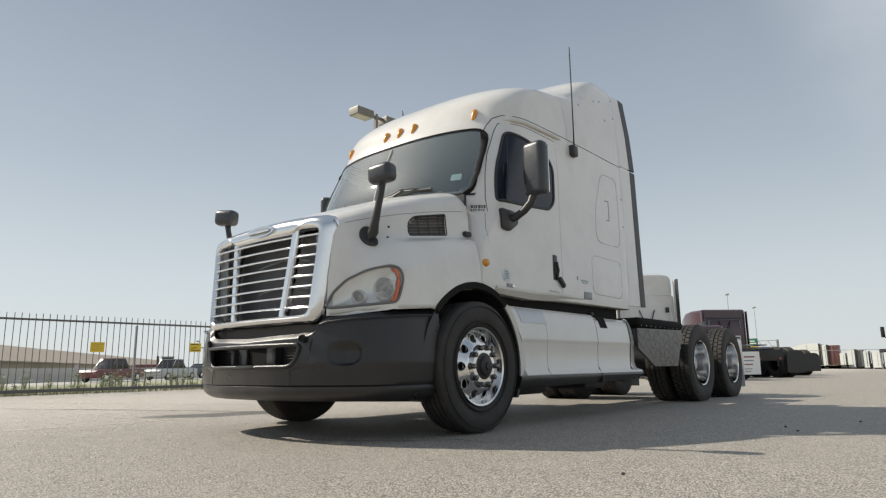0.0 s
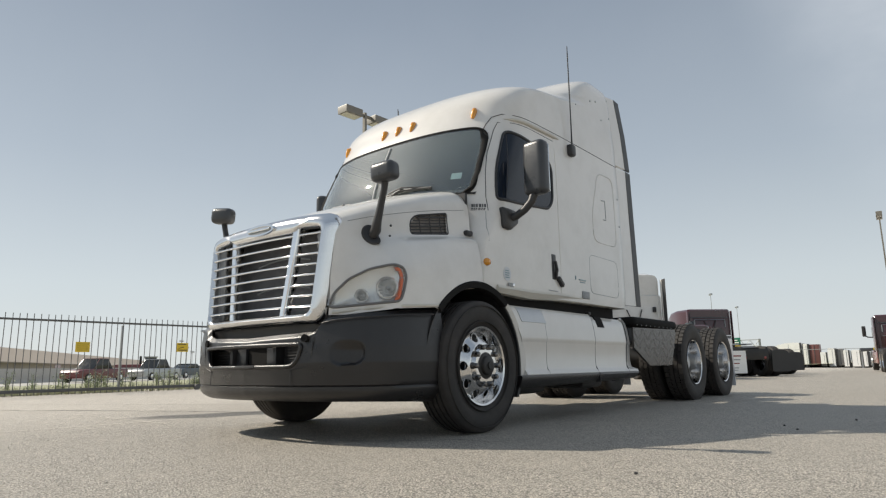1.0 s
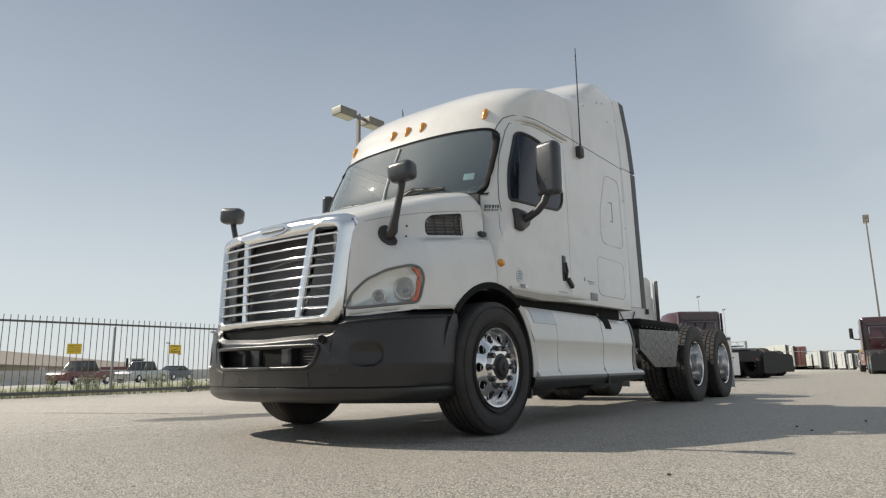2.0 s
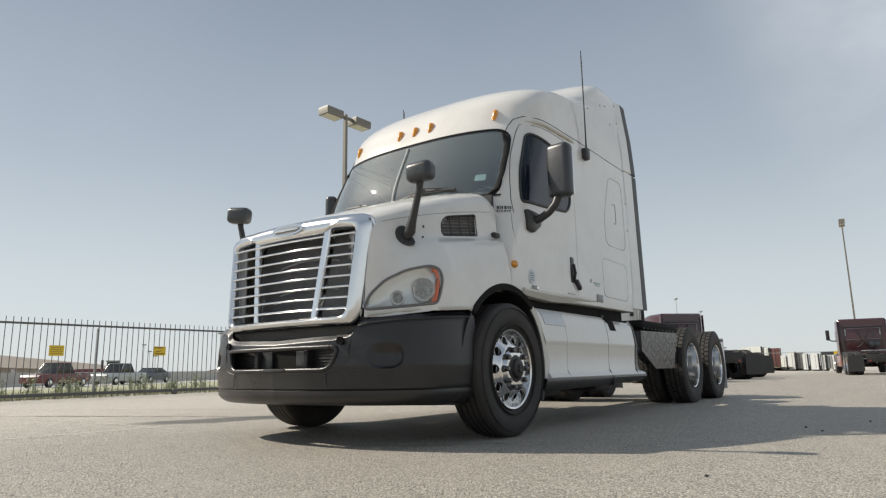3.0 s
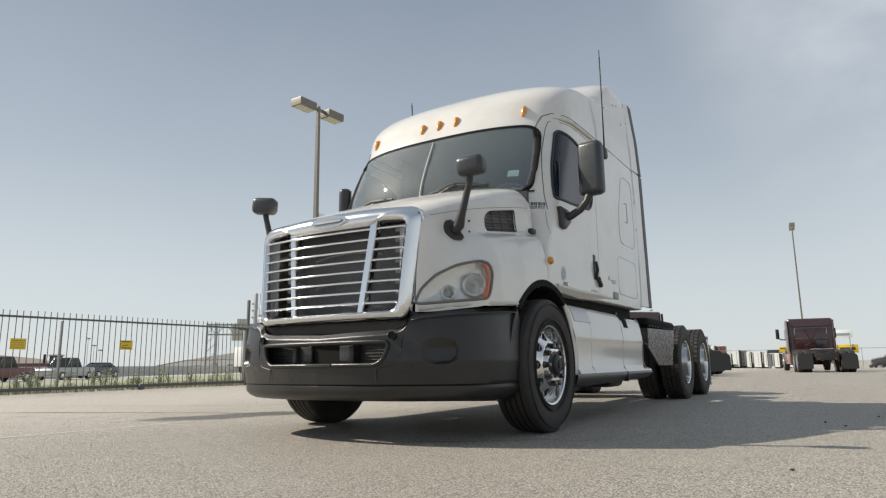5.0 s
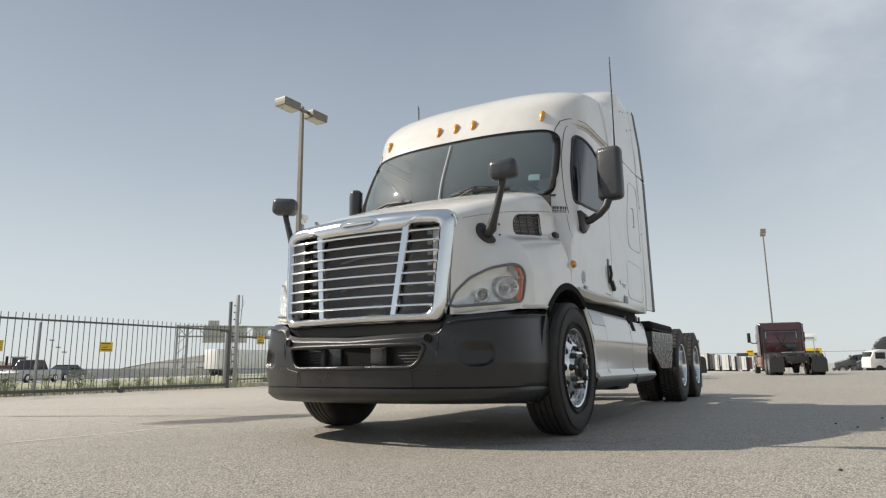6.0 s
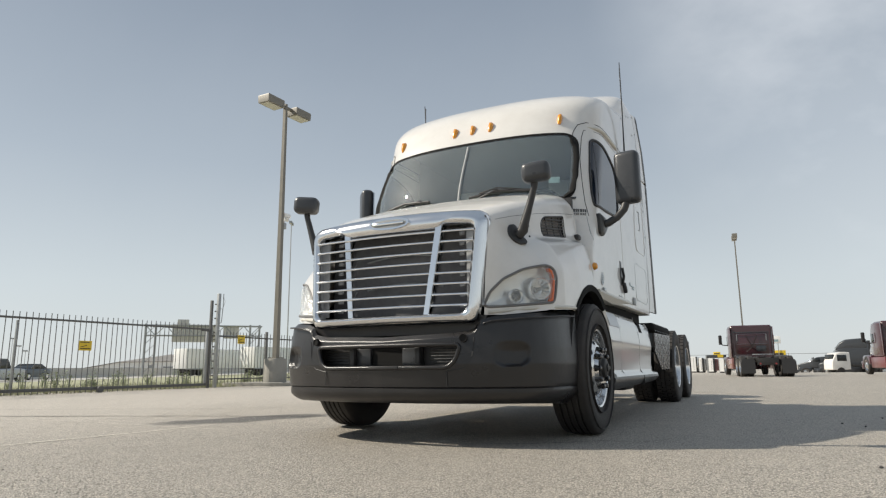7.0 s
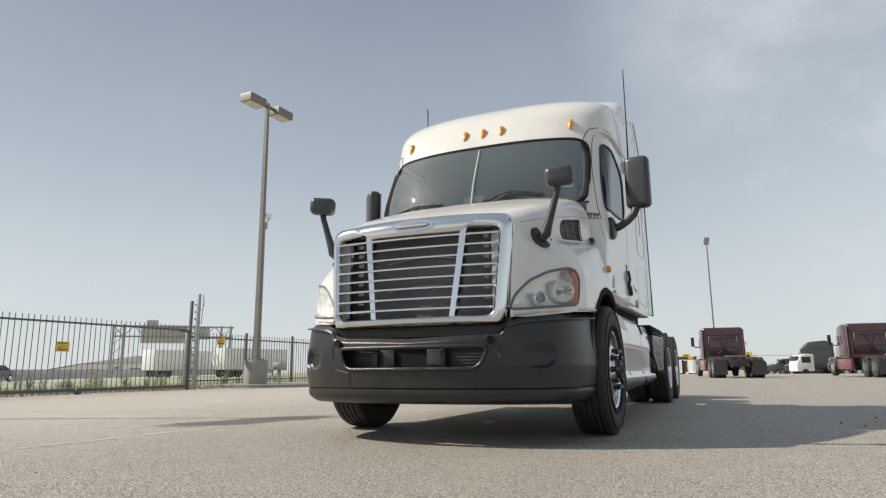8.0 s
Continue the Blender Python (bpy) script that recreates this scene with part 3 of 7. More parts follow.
for sgn in (1, -1):
    for nm, path, r in (("door_gap", DOOR, 0.003), ("roof_seam", ROOFSEAM, 0.0038), ("scuttle_gap", POST, 0.003), ("grab_recess", GRAB, 0.005), ("pressed_line", by_vz(REAR), 0.003)):
        bm = tubed(path, r, 6)
        tpart(nm, bm if sgn > 0 else mirrored(bm), SEAM if nm in ("door_gap", "roof_seam") else LABEL if nm != "pressed_line" else SILL, cab_body, smooth=60)
    bm = tubed(on_side(HATCH, -0.002, 0.04, True), 0.0035, 6, True)
    tpart("hatch_gap", bm if sgn > 0 else mirrored(bm), LABEL, cab_body, smooth=60)
    bm = tubed(on_side(PANEL, -0.001, 0.04, True), 0.006, 6, True)
    tpart("raised_moulding", bm if sgn > 0 else mirrored(bm), WHITE, cab_body, smooth=60)
    # rain gutter over the door
    path = on_side([(4.30, 2.53), (4.5, 2.54), (4.8, 2.545), (5.12, 2.55)], -0.004, 0.05)
    bm = tubed(path, [0.006, 0.016] + [0.026] * (len(path) - 4) + [0.016, 0.006], 10, squash=0.75)
    tpart("rain_gutter", bm if sgn > 0 else mirrored(bm), SILL, cab_body, smooth=60)

# sill under the doors and the dark gap beneath
for sgn in (1, -1):
    bm = bmesh.new()
    rings = []
    for y, zt, zb, uo in ((4.0, 1.075, 1.02, 1.085), (4.5, 1.07, 1.0, 1.09), (5.0, 1.085, 1.02, 1.085), (6.0, 1.09, 1.03, 1.075), (6.40, 1.09, 1.035, 1.065)):
        rings.append([(uo - 0.2, y, zt), (uo, y, zt), (uo + 0.006, y, zt - 0.02), (uo - 0.02, y, zb), (uo - 0.2, y, zb)])
    loft(bm, rings)
    tpart("sill", bm if sgn > 0 else mirrored(bm), SILL, label="cream sill moulding under the door", smooth=40)
    bm = boxed(0.5, 4.05, 0.86, 0.99, 6.3, 1.04, bevel=0.02)
    tpart("underfloor", bm if sgn > 0 else mirrored(bm), LIP)

# rear side extenders with black rubber edges
for sgn in (1, -1):
    for z0, z1, y0, y1 in ((1.07, 2.575, 6.62, 6.60), (2.60, 3.42, 6.60, 6.535)):
        pan, rub = bmesh.new(), bmesh.new()
        r1, r2 = [], []
        for k in range(7):
            z = z0 + (z1 - z0) * k / 6
            yb = y0 + (y1 - y0) * k / 6
            u = us(z) + 0.024
            ub = interp(z, [(1.07, 1.118), (2.6, 1.103), (3.0, 1.088), (3.41, 1.048)])
            r1.append([(u, 6.37, z), (ub, yb, z), (ub - 0.025, yb, z), (u - 0.03, 6.37, z)])
            r2.append([(ub + 0.004, yb - 0.005, z), (ub - 0.002, yb + 0.13, z), (ub - 0.02, yb + 0.13, z), (ub - 0.028, yb - 0.005, z)])
        loft(pan, r1)
        loft(rub, r2)
        e = tpart("side_extender", pan if sgn > 0 else mirrored(pan), WHITE, label="white panel behind the sleeper", smooth=40)
        tpart("rubber_edge", rub if sgn > 0 else mirrored(rub), RUBBER, e, "flexible black rubber edge", smooth=40)

# ---- hood: cross-sections from the grille back to the cowl ----
HOOD = [
    (2.69, [(0, 1.475), (0.30, 1.47), (0.52, 1.455), (0.62, 1.43), (0.66, 1.385), (0.67, 1.28), (0.668, 1.16), (0.66, 1.02), (0.655, 0.90), (0.65, 0.80)]),
    (2.80, [(0, 1.535), (0.34, 1.53), (0.57, 1.51), (0.66, 1.475), (0.70, 1.415), (0.725, 1.31), (0.755, 1.19), (0.805, 1.06), (0.83, 0.93), (0.84, 0.80)]),
    (2.95, [(0, 1.60), (0.38, 1.595), (0.63, 1.57), (0.72, 1.53), (0.76, 1.46), (0.785, 1.34), (0.89, 1.225), (0.988, 1.10), (1.005, 0.95), (1.01, 0.82)]),
    (3.10, [(0, 1.66), (0.42, 1.65), (0.68, 1.625), (0.78, 1.58), (0.82, 1.50), (0.85, 1.36), (0.955, 1.285), (1.04, 1.13), (1.055, 0.97), (1.055, 0.84)]),
    (3.40, [(0, 1.765), (0.46, 1.755), (0.76, 1.72), (0.86, 1.665), (0.895, 1.57), (0.915, 1.40), (1.0, 1.335), (1.065, 1.18), (1.08, 1.01), (1.08, 0.86)]),
    (3.60, [(0, 1.82), (0.48, 1.81), (0.80, 1.77), (0.905, 1.705), (0.94, 1.60), (0.955, 1.43), (1.02, 1.365), (1.074, 1.20), (1.085, 1.03), (1.085, 0.88)]),
    (3.74, [(0, 1.855), (0.50, 1.845), (0.82, 1.80), (0.93, 1.73), (0.963, 1.62), (0.978, 1.44), (1.035, 1.38), (1.075, 1.21), (1.085, 1.05), (1.085, 0.90)]),
    (3.80, [(0, 1.85), (0.50, 1.84), (0.82, 1.795), (0.93, 1.725), (0.965, 1.615), (0.982, 1.44), (1.037, 1.38), (1.075, 1.21), (1.085, 1.05), (1.085, 0.90)]),
]
HUB_Y, HUB_Z = 3.744, 0.467
ARCH_R = 0.59


def g_y(u, z):
    return 2.575 + (z - 0.8) * 0.075 + 0.035 * (u / 0.66) ** 2


def hood_row(v):
    ys = [h[0] for h in HOOD]
    return [(float(np.interp(v, ys, [h[1][k][0] for h in HOOD])), float(np.interp(v, ys, [h[1][k][1] for h in HOOD]))) for k in range(10)]


def catmull(pts, per):
    out = []
    P = [Vector(p) for p in pts]
    P = [P[0] * 2 - P[1]] + P + [P[-1] * 2 - P[-2]]
    for i in range(1, len(P) - 2):
        a, b, c, d = P[i - 1 : i + 3]
        for k in range(per):
            t = k / per
            out.append(0.5 * (2 * b + (c - a) * t + (2 * a - 5 * b + 4 * c - d) * t * t + (3 * b - a - 3 * c + d) * t**3))
    out.append(P[-2])
    return out


HEADLIGHT = rounded([(2.685, 0.845), (2.705, 0.94), (2.76, 1.03), (2.85, 1.095), (2.95, 1.125), (3.005, 1.11), (3.02, 1.04), (3.0, 0.95), (2.972, 0.882)], 0.03, 4)
VENT = rounded([(3.235, 1.38), (3.24, 1.48), (3.29, 1.528), (3.565, 1.58), (3.57, 1.42)], [0.03, 0.05, 0.04, 0.015, 0.02], 4)


def hood_side(v, z):
    """u of the hood's skin at y = v and height z."""
    prof = catmull(hood_row(v), 8)
    zs = [p.y for p in prof][::-1]
    u = [p.x for p in prof][::-1]
    return float(np.interp(z, zs, u))


WING_FOOT = [(2.69, 0.79), (2.95, 0.835), (3.33, 0.86), (3.8, 0.86)]


def hood():
    vs = [2.69 + 0.011 * i for i in range(33)] + [3.06 + 0.02 * i for i in range(38)]
    vs = [v for v in vs if v <= 3.80]
    P = []
    for v in vs:
        half = [Vector((p.x, v, p.y)) for p in catmull(hood_row(v), 8)]
        for p in half:
            if p.z > 0.74:
                # turned in behind the chrome surround
                p.y = max(p.y, g_y(p.x, p.z) + 0.06)
            p.z = max(p.z, interp(p.y, WING_FOOT))
            # the arch edge runs along a clean circle
            r = math.hypot(p.y - HUB_Y, p.z - HUB_Z)
            if abs(r - ARCH_R) < 0.016 and p.x > 0.6:
                p.y, p.z = HUB_Y + (p.y - HUB_Y) * ARCH_R / r, HUB_Z + (p.z - HUB_Z) * ARCH_R / r
        P.append([Vector((-p.x, p.y, p.z)) for p in half[::-1]][:-1] + half)

    def test(c):
        if abs(c.x) > 0.6:
            if (c.y - HUB_Y) ** 2 + (c.z - HUB_Z) ** 2 < (ARCH_R - 0.002) ** 2:
                return None
            if c.z < interp(c.y, WING_FOOT) + 0.001:
                return None
            if 2.68 < c.y < 3.03 and 0.84 < c.z < 1.13 and inside(HEADLIGHT, c.y, c.z):
                return "lensL" if c.x > 0 else "lensR"
            if 3.2 < c.y < 3.6 and 1.36 < c.z < 1.6 and inside(VENT, c.y, c.z):
                return None
        if c.y > 3.7 and c.z > 1.75 and c.y > v_at(c.x, c.z) - 0.005:
            return None
        return "skin"

    parts = grid_patch(P, test)
    h = tpart("hood", thicken(parts["skin"], 0.008), WHITE, label="white sloping hood with flared front wings", smooth=50)
    return h, parts


hood_ob, hood_parts = hood()

for sgn in (1, -1):
    # headlight: lens in the skin, bezel round it, bowls behind
    lens = tpart("headlight", thicken(hood_parts["lensL" if sgn > 0 else "lensR"], 0.004), LENS, label="clear wraparound headlight, slightly hazed", smooth=60)
    lens.visible_shadow = False
    bm = tubed([(hood_side(p.x, p.y) + 0.001, p.x, p.y) for p in dense(HEADLIGHT, 0.02, True)], 0.009, 7, True)
    tpart("bezel", bm if sgn > 0 else mirrored(bm), SHADE, lens, "dark grey headlight surround", smooth=60)
    bm = bmesh.new()
    ring0 = [(hood_side(p.x, p.y) - 0.004, p.x, p.y) for p in dense(HEADLIGHT, 0.03, True)]
    ring1 = [(u - 0.045, y + 0.035, z) for u, y, z in ring0]
    ring2 = [(u * 0.5 + 0.42, y * 0.5 + 1.475, z * 0.5 + 0.495) for u, y, z in ring1]
    loft(bm, [ring0, ring1, ring2], caps=False)
    bm.faces.new([v for v in bm.verts[-len(ring2):]])
    tpart("housing", bm if sgn > 0 else mirrored(bm), HOUSING, lens, "silver headlight housing", smooth=40)
    out = Vector((0.62, -0.78, 0.0))
    for (y, z, r) in ((2.925, 0.970, 0.062), (2.815, 0.920, 0.034)):
        u = hood_side(y, z) - 0.03
        q = out.to_track_quat("Z", "Y").to_matrix().to_4x4()
        bm = lathed([(-0.06, 0.012), (-0.055, r * 0.5), (-0.03, r * 0.85), (0, r), (0.006, r + 0.006), (0.0, r + 0.012), (-0.03, r + 0.012)], 16, "z")
        bmesh.ops.transform(bm, verts=bm.verts[:], matrix=Matrix.Translation((u, y, z)) @ q)
        b = tpart("lamp_bowl", bm if sgn > 0 else mirrored(bm), REFLECTOR, lens, "round silvered lamp bowl", smooth=12)
        bm = lathed([(-0.055, 0.0), (-0.055, 0.012), (-0.015, 0.014), (-0.005, 0.0)], 12, "z")
        bmesh.ops.transform(bm, verts=bm.verts[:], matrix=Matrix.Translation((u, y, z)) @ q)
        tpart("bulb", bm if sgn > 0 else mirrored(bm), LABEL, lens, smooth=60)
    # orange marker along the outer edge
    path = [(hood_side(p.x, p.y) - 0.013, p.x, p.y) for p in dense([(2.955, 1.1), (2.985, 1.085), (2.995, 1.04), (2.985, 0.98), (2.965, 0.905), (2.945, 0.885)], 0.012)]
    bm = tubed(path, [0.006] + [0.02] * (len(path) - 2) + [0.01], 10, squash=0.7)
    if sgn > 0:
        tpart("marker_strip", bm, ORANGE, lens, "orange side marker strip", smooth=60)
    # hood air vent: dark box, bars
    bm = grid_patch([[Vector((hood_side(y, z) - 0.03, y, z)) for z in np.linspace(1.375, 1.575, 7)] for y in np.linspace(3.225, 3.585, 8)], lambda c: "s")["s"]
    thicken(bm, 0.01)
    tpart("vent_box", bm if sgn > 0 else mirrored(bm), VENTBACK, hood_ob)
    bm = tubed([(hood_side(p.x, p.y) - 0.002, p.x, p.y) for p in dense(VENT, 0.02, True)], 0.006, 6, True)
    tpart("vent_rim", bm if sgn > 0 else mirrored(bm), BLACK, hood_ob, smooth=60)
    for k in range(7):
        z = 1.395 + k * 0.0225
        y0 = 3.24 + max(0, k - 3) * 0.035
        bm = tubed([(hood_side(y, z + 0.13 * (y - 3.25)) - 0.008, y, z + 0.13 * (y - 3.25)) for y in (y0, (y0 + 3.57) / 2, 3.575)], 0.004 if k not in (2, 5) else 0.0065, 6)
        tpart("vent_bar", bm if sgn > 0 else mirrored(bm), BLACK, hood_ob, smooth=60)
    for k in range(3):
        y = 3.33 + k * 0.09
        bm = tubed([(hood_side(y, z) - 0.012, y, z) for z in (1.40, 1.48, 1.53 + k * 0.015)], 0.004, 6)
        tpart("vent_bar", bm if sgn > 0 else mirrored(bm), BLACK, hood_ob, smooth=60)
    # crease along the hood's shoulder
    path = [(hood_side(p.x, p.y) + 0.0005, p.x, p.y) for p in dense([(2.80, 1.43), (2.95, 1.475), (3.2, 1.535), (3.45, 1.585), (3.74, 1.63)], 0.05)]
    bm = tubed(path, 0.0013, 5)
    tpart("crease_line", bm if sgn > 0 else mirrored(bm), SEAM, hood_ob, smooth=60)
    # screws beside the mirror foot
    for yy, z in ((3.085, 1.425), (3.06, 1.345)):
        u = hood_side(yy, z)
        bm = lathed([(-0.004, 0.0), (-0.004, 0.009), (0.003, 0.009), (0.005, 0.0)], 10, "x")
        bmesh.ops.translate(bm, verts=bm.verts[:], vec=(u, yy, z))
        tpart("screw", bm if sgn > 0 else mirrored(bm), BLACK, hood_ob)
    # rubber hood latch by the cowl
    bm = boxed(0.965, 3.72, 1.43, 1.01, 3.80, 1.472, bevel=0.015)
    tpart("hood_latch", bm if sgn > 0 else mirrored(bm), BLACK, hood_ob)
    # lower lip of the wing over the bumper
    path = [(hood_side(v, 0.90) + 0.001, v, z) for v, z in ((2.70, 0.815), (2.85, 0.84), (3.0, 0.853), (3.15, 0.862), (3.28, 0.868))]
    tpart("wing_lip", tubed(path, 0.012, 7) if sgn > 0 else mirrored(tubed(path, 0.012, 7)), SILL, hood_ob, smooth=60)
    # black arch liner and rim of the arch
    bm = bmesh.new()
    r0, r1 = [], []
    for k in range(33):
        t = radians(2 + 176 * k / 32)
        y, z = HUB_Y - math.cos(t) * ARCH_R, HUB_Z + math.sin(t) * ARCH_R
        r0.append((1.065 if y < 4.0 else 1.03, y, z))
        r1.append((0.55, y, z))
    loft(bm, [r0, r1], closed=False)
    thicken(bm, 0.012)
    tpart("arch_liner", bm if sgn > 0 else mirrored(bm), BLACK, label="black inner wheel arch", smooth=60)
    bm = bmesh.new()
    edge = [(HUB_Y - math.cos(radians(a)) * ARCH_R, HUB_Z + math.sin(radians(a)) * ARCH_R) for a in range(0, 181, 6)]
    loft(bm, [[(0.62, y, z) for y, z in edge], [(0.60, y, z) for y, z in edge]])
    tpart("arch_back", bm if sgn > 0 else mirrored(bm), FRAME, smooth=0)
    bm = bmesh.new()
    rings = []
    for a in np.linspace(40, 128, 30):
        q = []
        for rr, du in ((ARCH_R + 0.018, 0.004), (ARCH_R + 0.008, 0.014), (ARCH_R - 0.03, 0.006), (ARCH_R - 0.03, -0.05), (ARCH_R + 0.008, -0.04)):
            y, z = HUB_Y - math.cos(radians(a)) * rr, HUB_Z + math.sin(radians(a)) * rr
            q.append((1.072 + 0.012 * min((a - 40) / 40, 1) + du, y, z))
        rings.append(q)
    loft(bm, rings)
    tpart("arch_rim", bm if sgn > 0 else mirrored(bm), LIP, label="black rubber lip round the wheel arch", smooth=50)
    # trailing quarter of the arch: white fairing edge with black lining
    bm = bmesh.new()
    rings = []
    for k in range(15):
        a = 118 + (190 - 118) * k / 14
        y, z = HUB_Y - math.cos(radians(a)) * 0.56, HUB_Z + math.sin(radians(a)) * 0.585
        w = 0.03 + 0.035 * k / 14
        rings.append([(1.075, y, z), (1.085, y + w, z + 0.012), (1.04, y + w, z + 0.012), (1.0, y, z)])
    loft(bm, rings)
    tpart("arch_trailing_edge", bm if sgn > 0 else mirrored(bm), WHITE2, label="white trailing edge of the wheel arch", smooth=50)
    bm = bmesh.new()
    rings = []
    for k in range(15):
        a = 112 + (205 - 112) * k / 14
        y, z = HUB_Y - math.cos(radians(a)) * 0.545, HUB_Z + math.sin(radians(a)) * 0.575
        rings.append([(1.07, y, z), (1.07, y + 0.03, z), (0.7, y + 0.03, z), (0.7, y, z)])
    loft(bm, rings)
    tpart("splash_flap", bm if sgn > 0 else mirrored(bm), RUBBER, smooth=50)

# scuttle between hood and windscreen, wipers
bm = bmesh.new()
loft(bm, [[(u, v_at(u, 1.85) - 0.03, 1.80) for u in np.linspace(-0.95, 0.95, 21)], [(u, v_at(u, 1.85) + 0.01, 1.845) for u in np.linspace(-0.95, 0.95, 21)], [(u, v_at(u, 1.85) + 0.05, 1.83) for u in np.linspace(-0.95, 0.95, 21)]], closed=False)
tpart("scuttle", bm, BLACK, smooth=60)
for u0, u1 in ((0.10, 0.62), (-0.80, -0.28)):
    w = bmesh.new()
    tube(w, [(u, v_at(u, 1.90) - 0.025, z) for u, z in ((u0, 1.868), ((u0 + u1) / 2, 1.902), (u1, 1.885))], 0.011, 6)
    arm = tpart("wiper_blade", w, BLACK, smooth=50)
    w = tubed([(u0 + 0.1, v_at(u0, 1.87) - 0.045, 1.845), (u0 + 0.2, v_at(u0, 1.9) - 0.05, 1.885), ((u0 + u1) / 2, v_at(u0, 1.9) - 0.03, 1.91)], 0.008, 6)
    tpart("wiper_arm", w, BLACK, arm, smooth=50)
    w = tubed([((u0 + u1) / 2 - 0.16, v_at(u0, 1.9) - 0.035, 1.893), ((u0 + u1) / 2, v_at(u0, 1.9) - 0.045, 1.918), ((u0 + u1) / 2 + 0.18, v_at(u1, 1.9) - 0.03, 1.902)], 0.006, 6)
    tpart("wiper_bridge", w, BLACK, arm, smooth=50)
# inspection sticker low in the corner of the windscreen
bm = bmesh.new()
loft(bm, [[(u, v_at(u, z) + 0.012, z) for u in (0.745, 0.785, 0.825)] for z in (1.945, 1.985, 2.0)], closed=False)
tpart("sticker", bm, STICKER, label="pale blue windscreen sticker")

# ---- grille ----
OUT = rounded([(-0.622, 0.745), (0.622, 0.745), (0.642, 0.87), (0.688, 1.475), (0.5, 1.492), (0.25, 1.503), (-0.25, 1.503), (-0.5, 1.492), (-0.688, 1.475), (-0.642, 0.87)], [0.11, 0.11, 0.06, 0.085, 0.1, 0.2, 0.2, 0.1, 0.085, 0.06], 8)
INN = rounded([(-0.565, 0.812), (0.565, 0.812), (0.605, 1.385), (0.40, 1.40), (0.33, 1.372), (-0.33, 1.372), (-0.40, 1.40), (-0.605, 1.385)], [0.06, 0.06, 0.05, 0.03, 0.03, 0.03, 0.03, 0.05], 8)


def ring_between(a, b):
    """Pairs two outlines by angle about a shared middle, so they can be lofted."""
    mid = (0.0, 1.11)
    res = []
    for poly in ([(q.x, q.y) for q in dense(a, 0.012, True)], [(q.x, q.y) for q in dense(b, 0.012, True)]):
        angs = sorted((math.atan2(p[1] - mid[1], p[0] - mid[0]), math.hypot(p[0] - mid[0], p[1] - mid[1])) for p in poly)
        xs = [t for t, _ in angs]
        rs = [r for _, r in angs]
        xs = [xs[-1] - 2 * math.pi] + xs + [xs[0] + 2 * math.pi]
        rs = [rs[-1]] + rs + [rs[0]]
        res.append((xs, rs))
    tt = sorted({round(t, 4) for xs, _ in res for t in xs if -math.pi <= t < math.pi} | {round(-math.pi + k * 0.05, 4) for k in range(125)})
    out = []
    for xs, rs in res:
        out.append([(mid[0] + math.cos(t) * float(np.interp(t, xs, rs)), mid[1] + math.sin(t) * float(np.interp(t, xs, rs))) for t in tt])
    return out


o_ring, i_ring = ring_between(OUT, INN)
bm = bmesh.new()
lay = []
for f, d in ((0.12, 0.15), (-0.01, 0.1), (0.0, 0.058), (0.12, 0.025), (0.35, -0.004), (0.7, -0.012), (0.93, 0.0), (1.0, 0.02), (1.0, 0.07)):
    lay.append([(a[0] * (1 - f) + b[0] * f, g_y(a[0] * (1 - f) + b[0] * f, a[1]) + d, a[1] * (1 - f) + b[1] * f) for a, b in zip(o_ring, i_ring)])
loft(bm, lay, caps=False)
grille = tpart("grille", bm, SATIN, label="slightly dulled chrome grille surround", smooth=50)
for k in range(8):
    z = 0.864 + k * 0.0697
    us_ = np.linspace(-0.61, 0.61, 31)
    bm = bmesh.new()
    tube(bm, [(u, g_y(u, z) + 0.02 + 0.03 * u, z + 0.004 * math.cos(u * 2.5)) for u in us_], 0.0086, 10, squash=1.0)
    tpart("grille_bar", bm, CHROME, grille, smooth=60)
for sgn in (1, -1):
    bm = bmesh.new()
    rings = []
    for k in range(9):
        z = 0.81 + 0.59 * k / 8
        c = 0.288 + 0.072 * k / 8
        w = 0.026 + 0.006 * k / 8
        rings.append([(c - w, g_y(c, z) + 0.03, z), (c - w * 0.7, g_y(c, z) + 0.012, z), (c + w * 0.7, g_y(c, z) + 0.012, z), (c + w, g_y(c, z) + 0.03, z), (c + w, g_y(c, z) + 0.07, z), (c - w, g_y(c, z) + 0.07, z)])
    loft(bm, rings)
    tpart("grille_post", bm if sgn > 0 else mirrored(bm), CHROME, grille, smooth=40)
    bm = boxed(0.535, 2.685, 0.83, 0.605, 2.70, 1.37, bevel=0.006)
    tpart("side_duct", bm if sgn > 0 else mirrored(bm), DUCT, grille, "grey plastic duct behind the bars")
    for k in range(8):
        bm = boxed(0.46, 2.742, 0.86 + k * 0.068, 0.50, 2.76, 0.886 + k * 0.068, bevel=0.004)
        tpart("duct_rib", bm if sgn > 0 else mirrored(bm), DUCT, grille)
tpart("radiator", boxed(-0.62, 2.86, 0.74, 0.62, 2.9, 1.42), RADIATOR, label="black radiator core behind the grille")
for z in (1.0, 1.2):
    path = [(u, 2.82, z + 0.05 * math.cos(u * 4)) for u in np.linspace(-0.3, 0.3, 9)]
    tpart("coolant_pipe", tubed(path, 0.006, 6), LABEL, smooth=60)
tpart("grille_backing", boxed(-0.66, 2.70, 0.69, 0.66, 2.86, 0.80), BLACK)
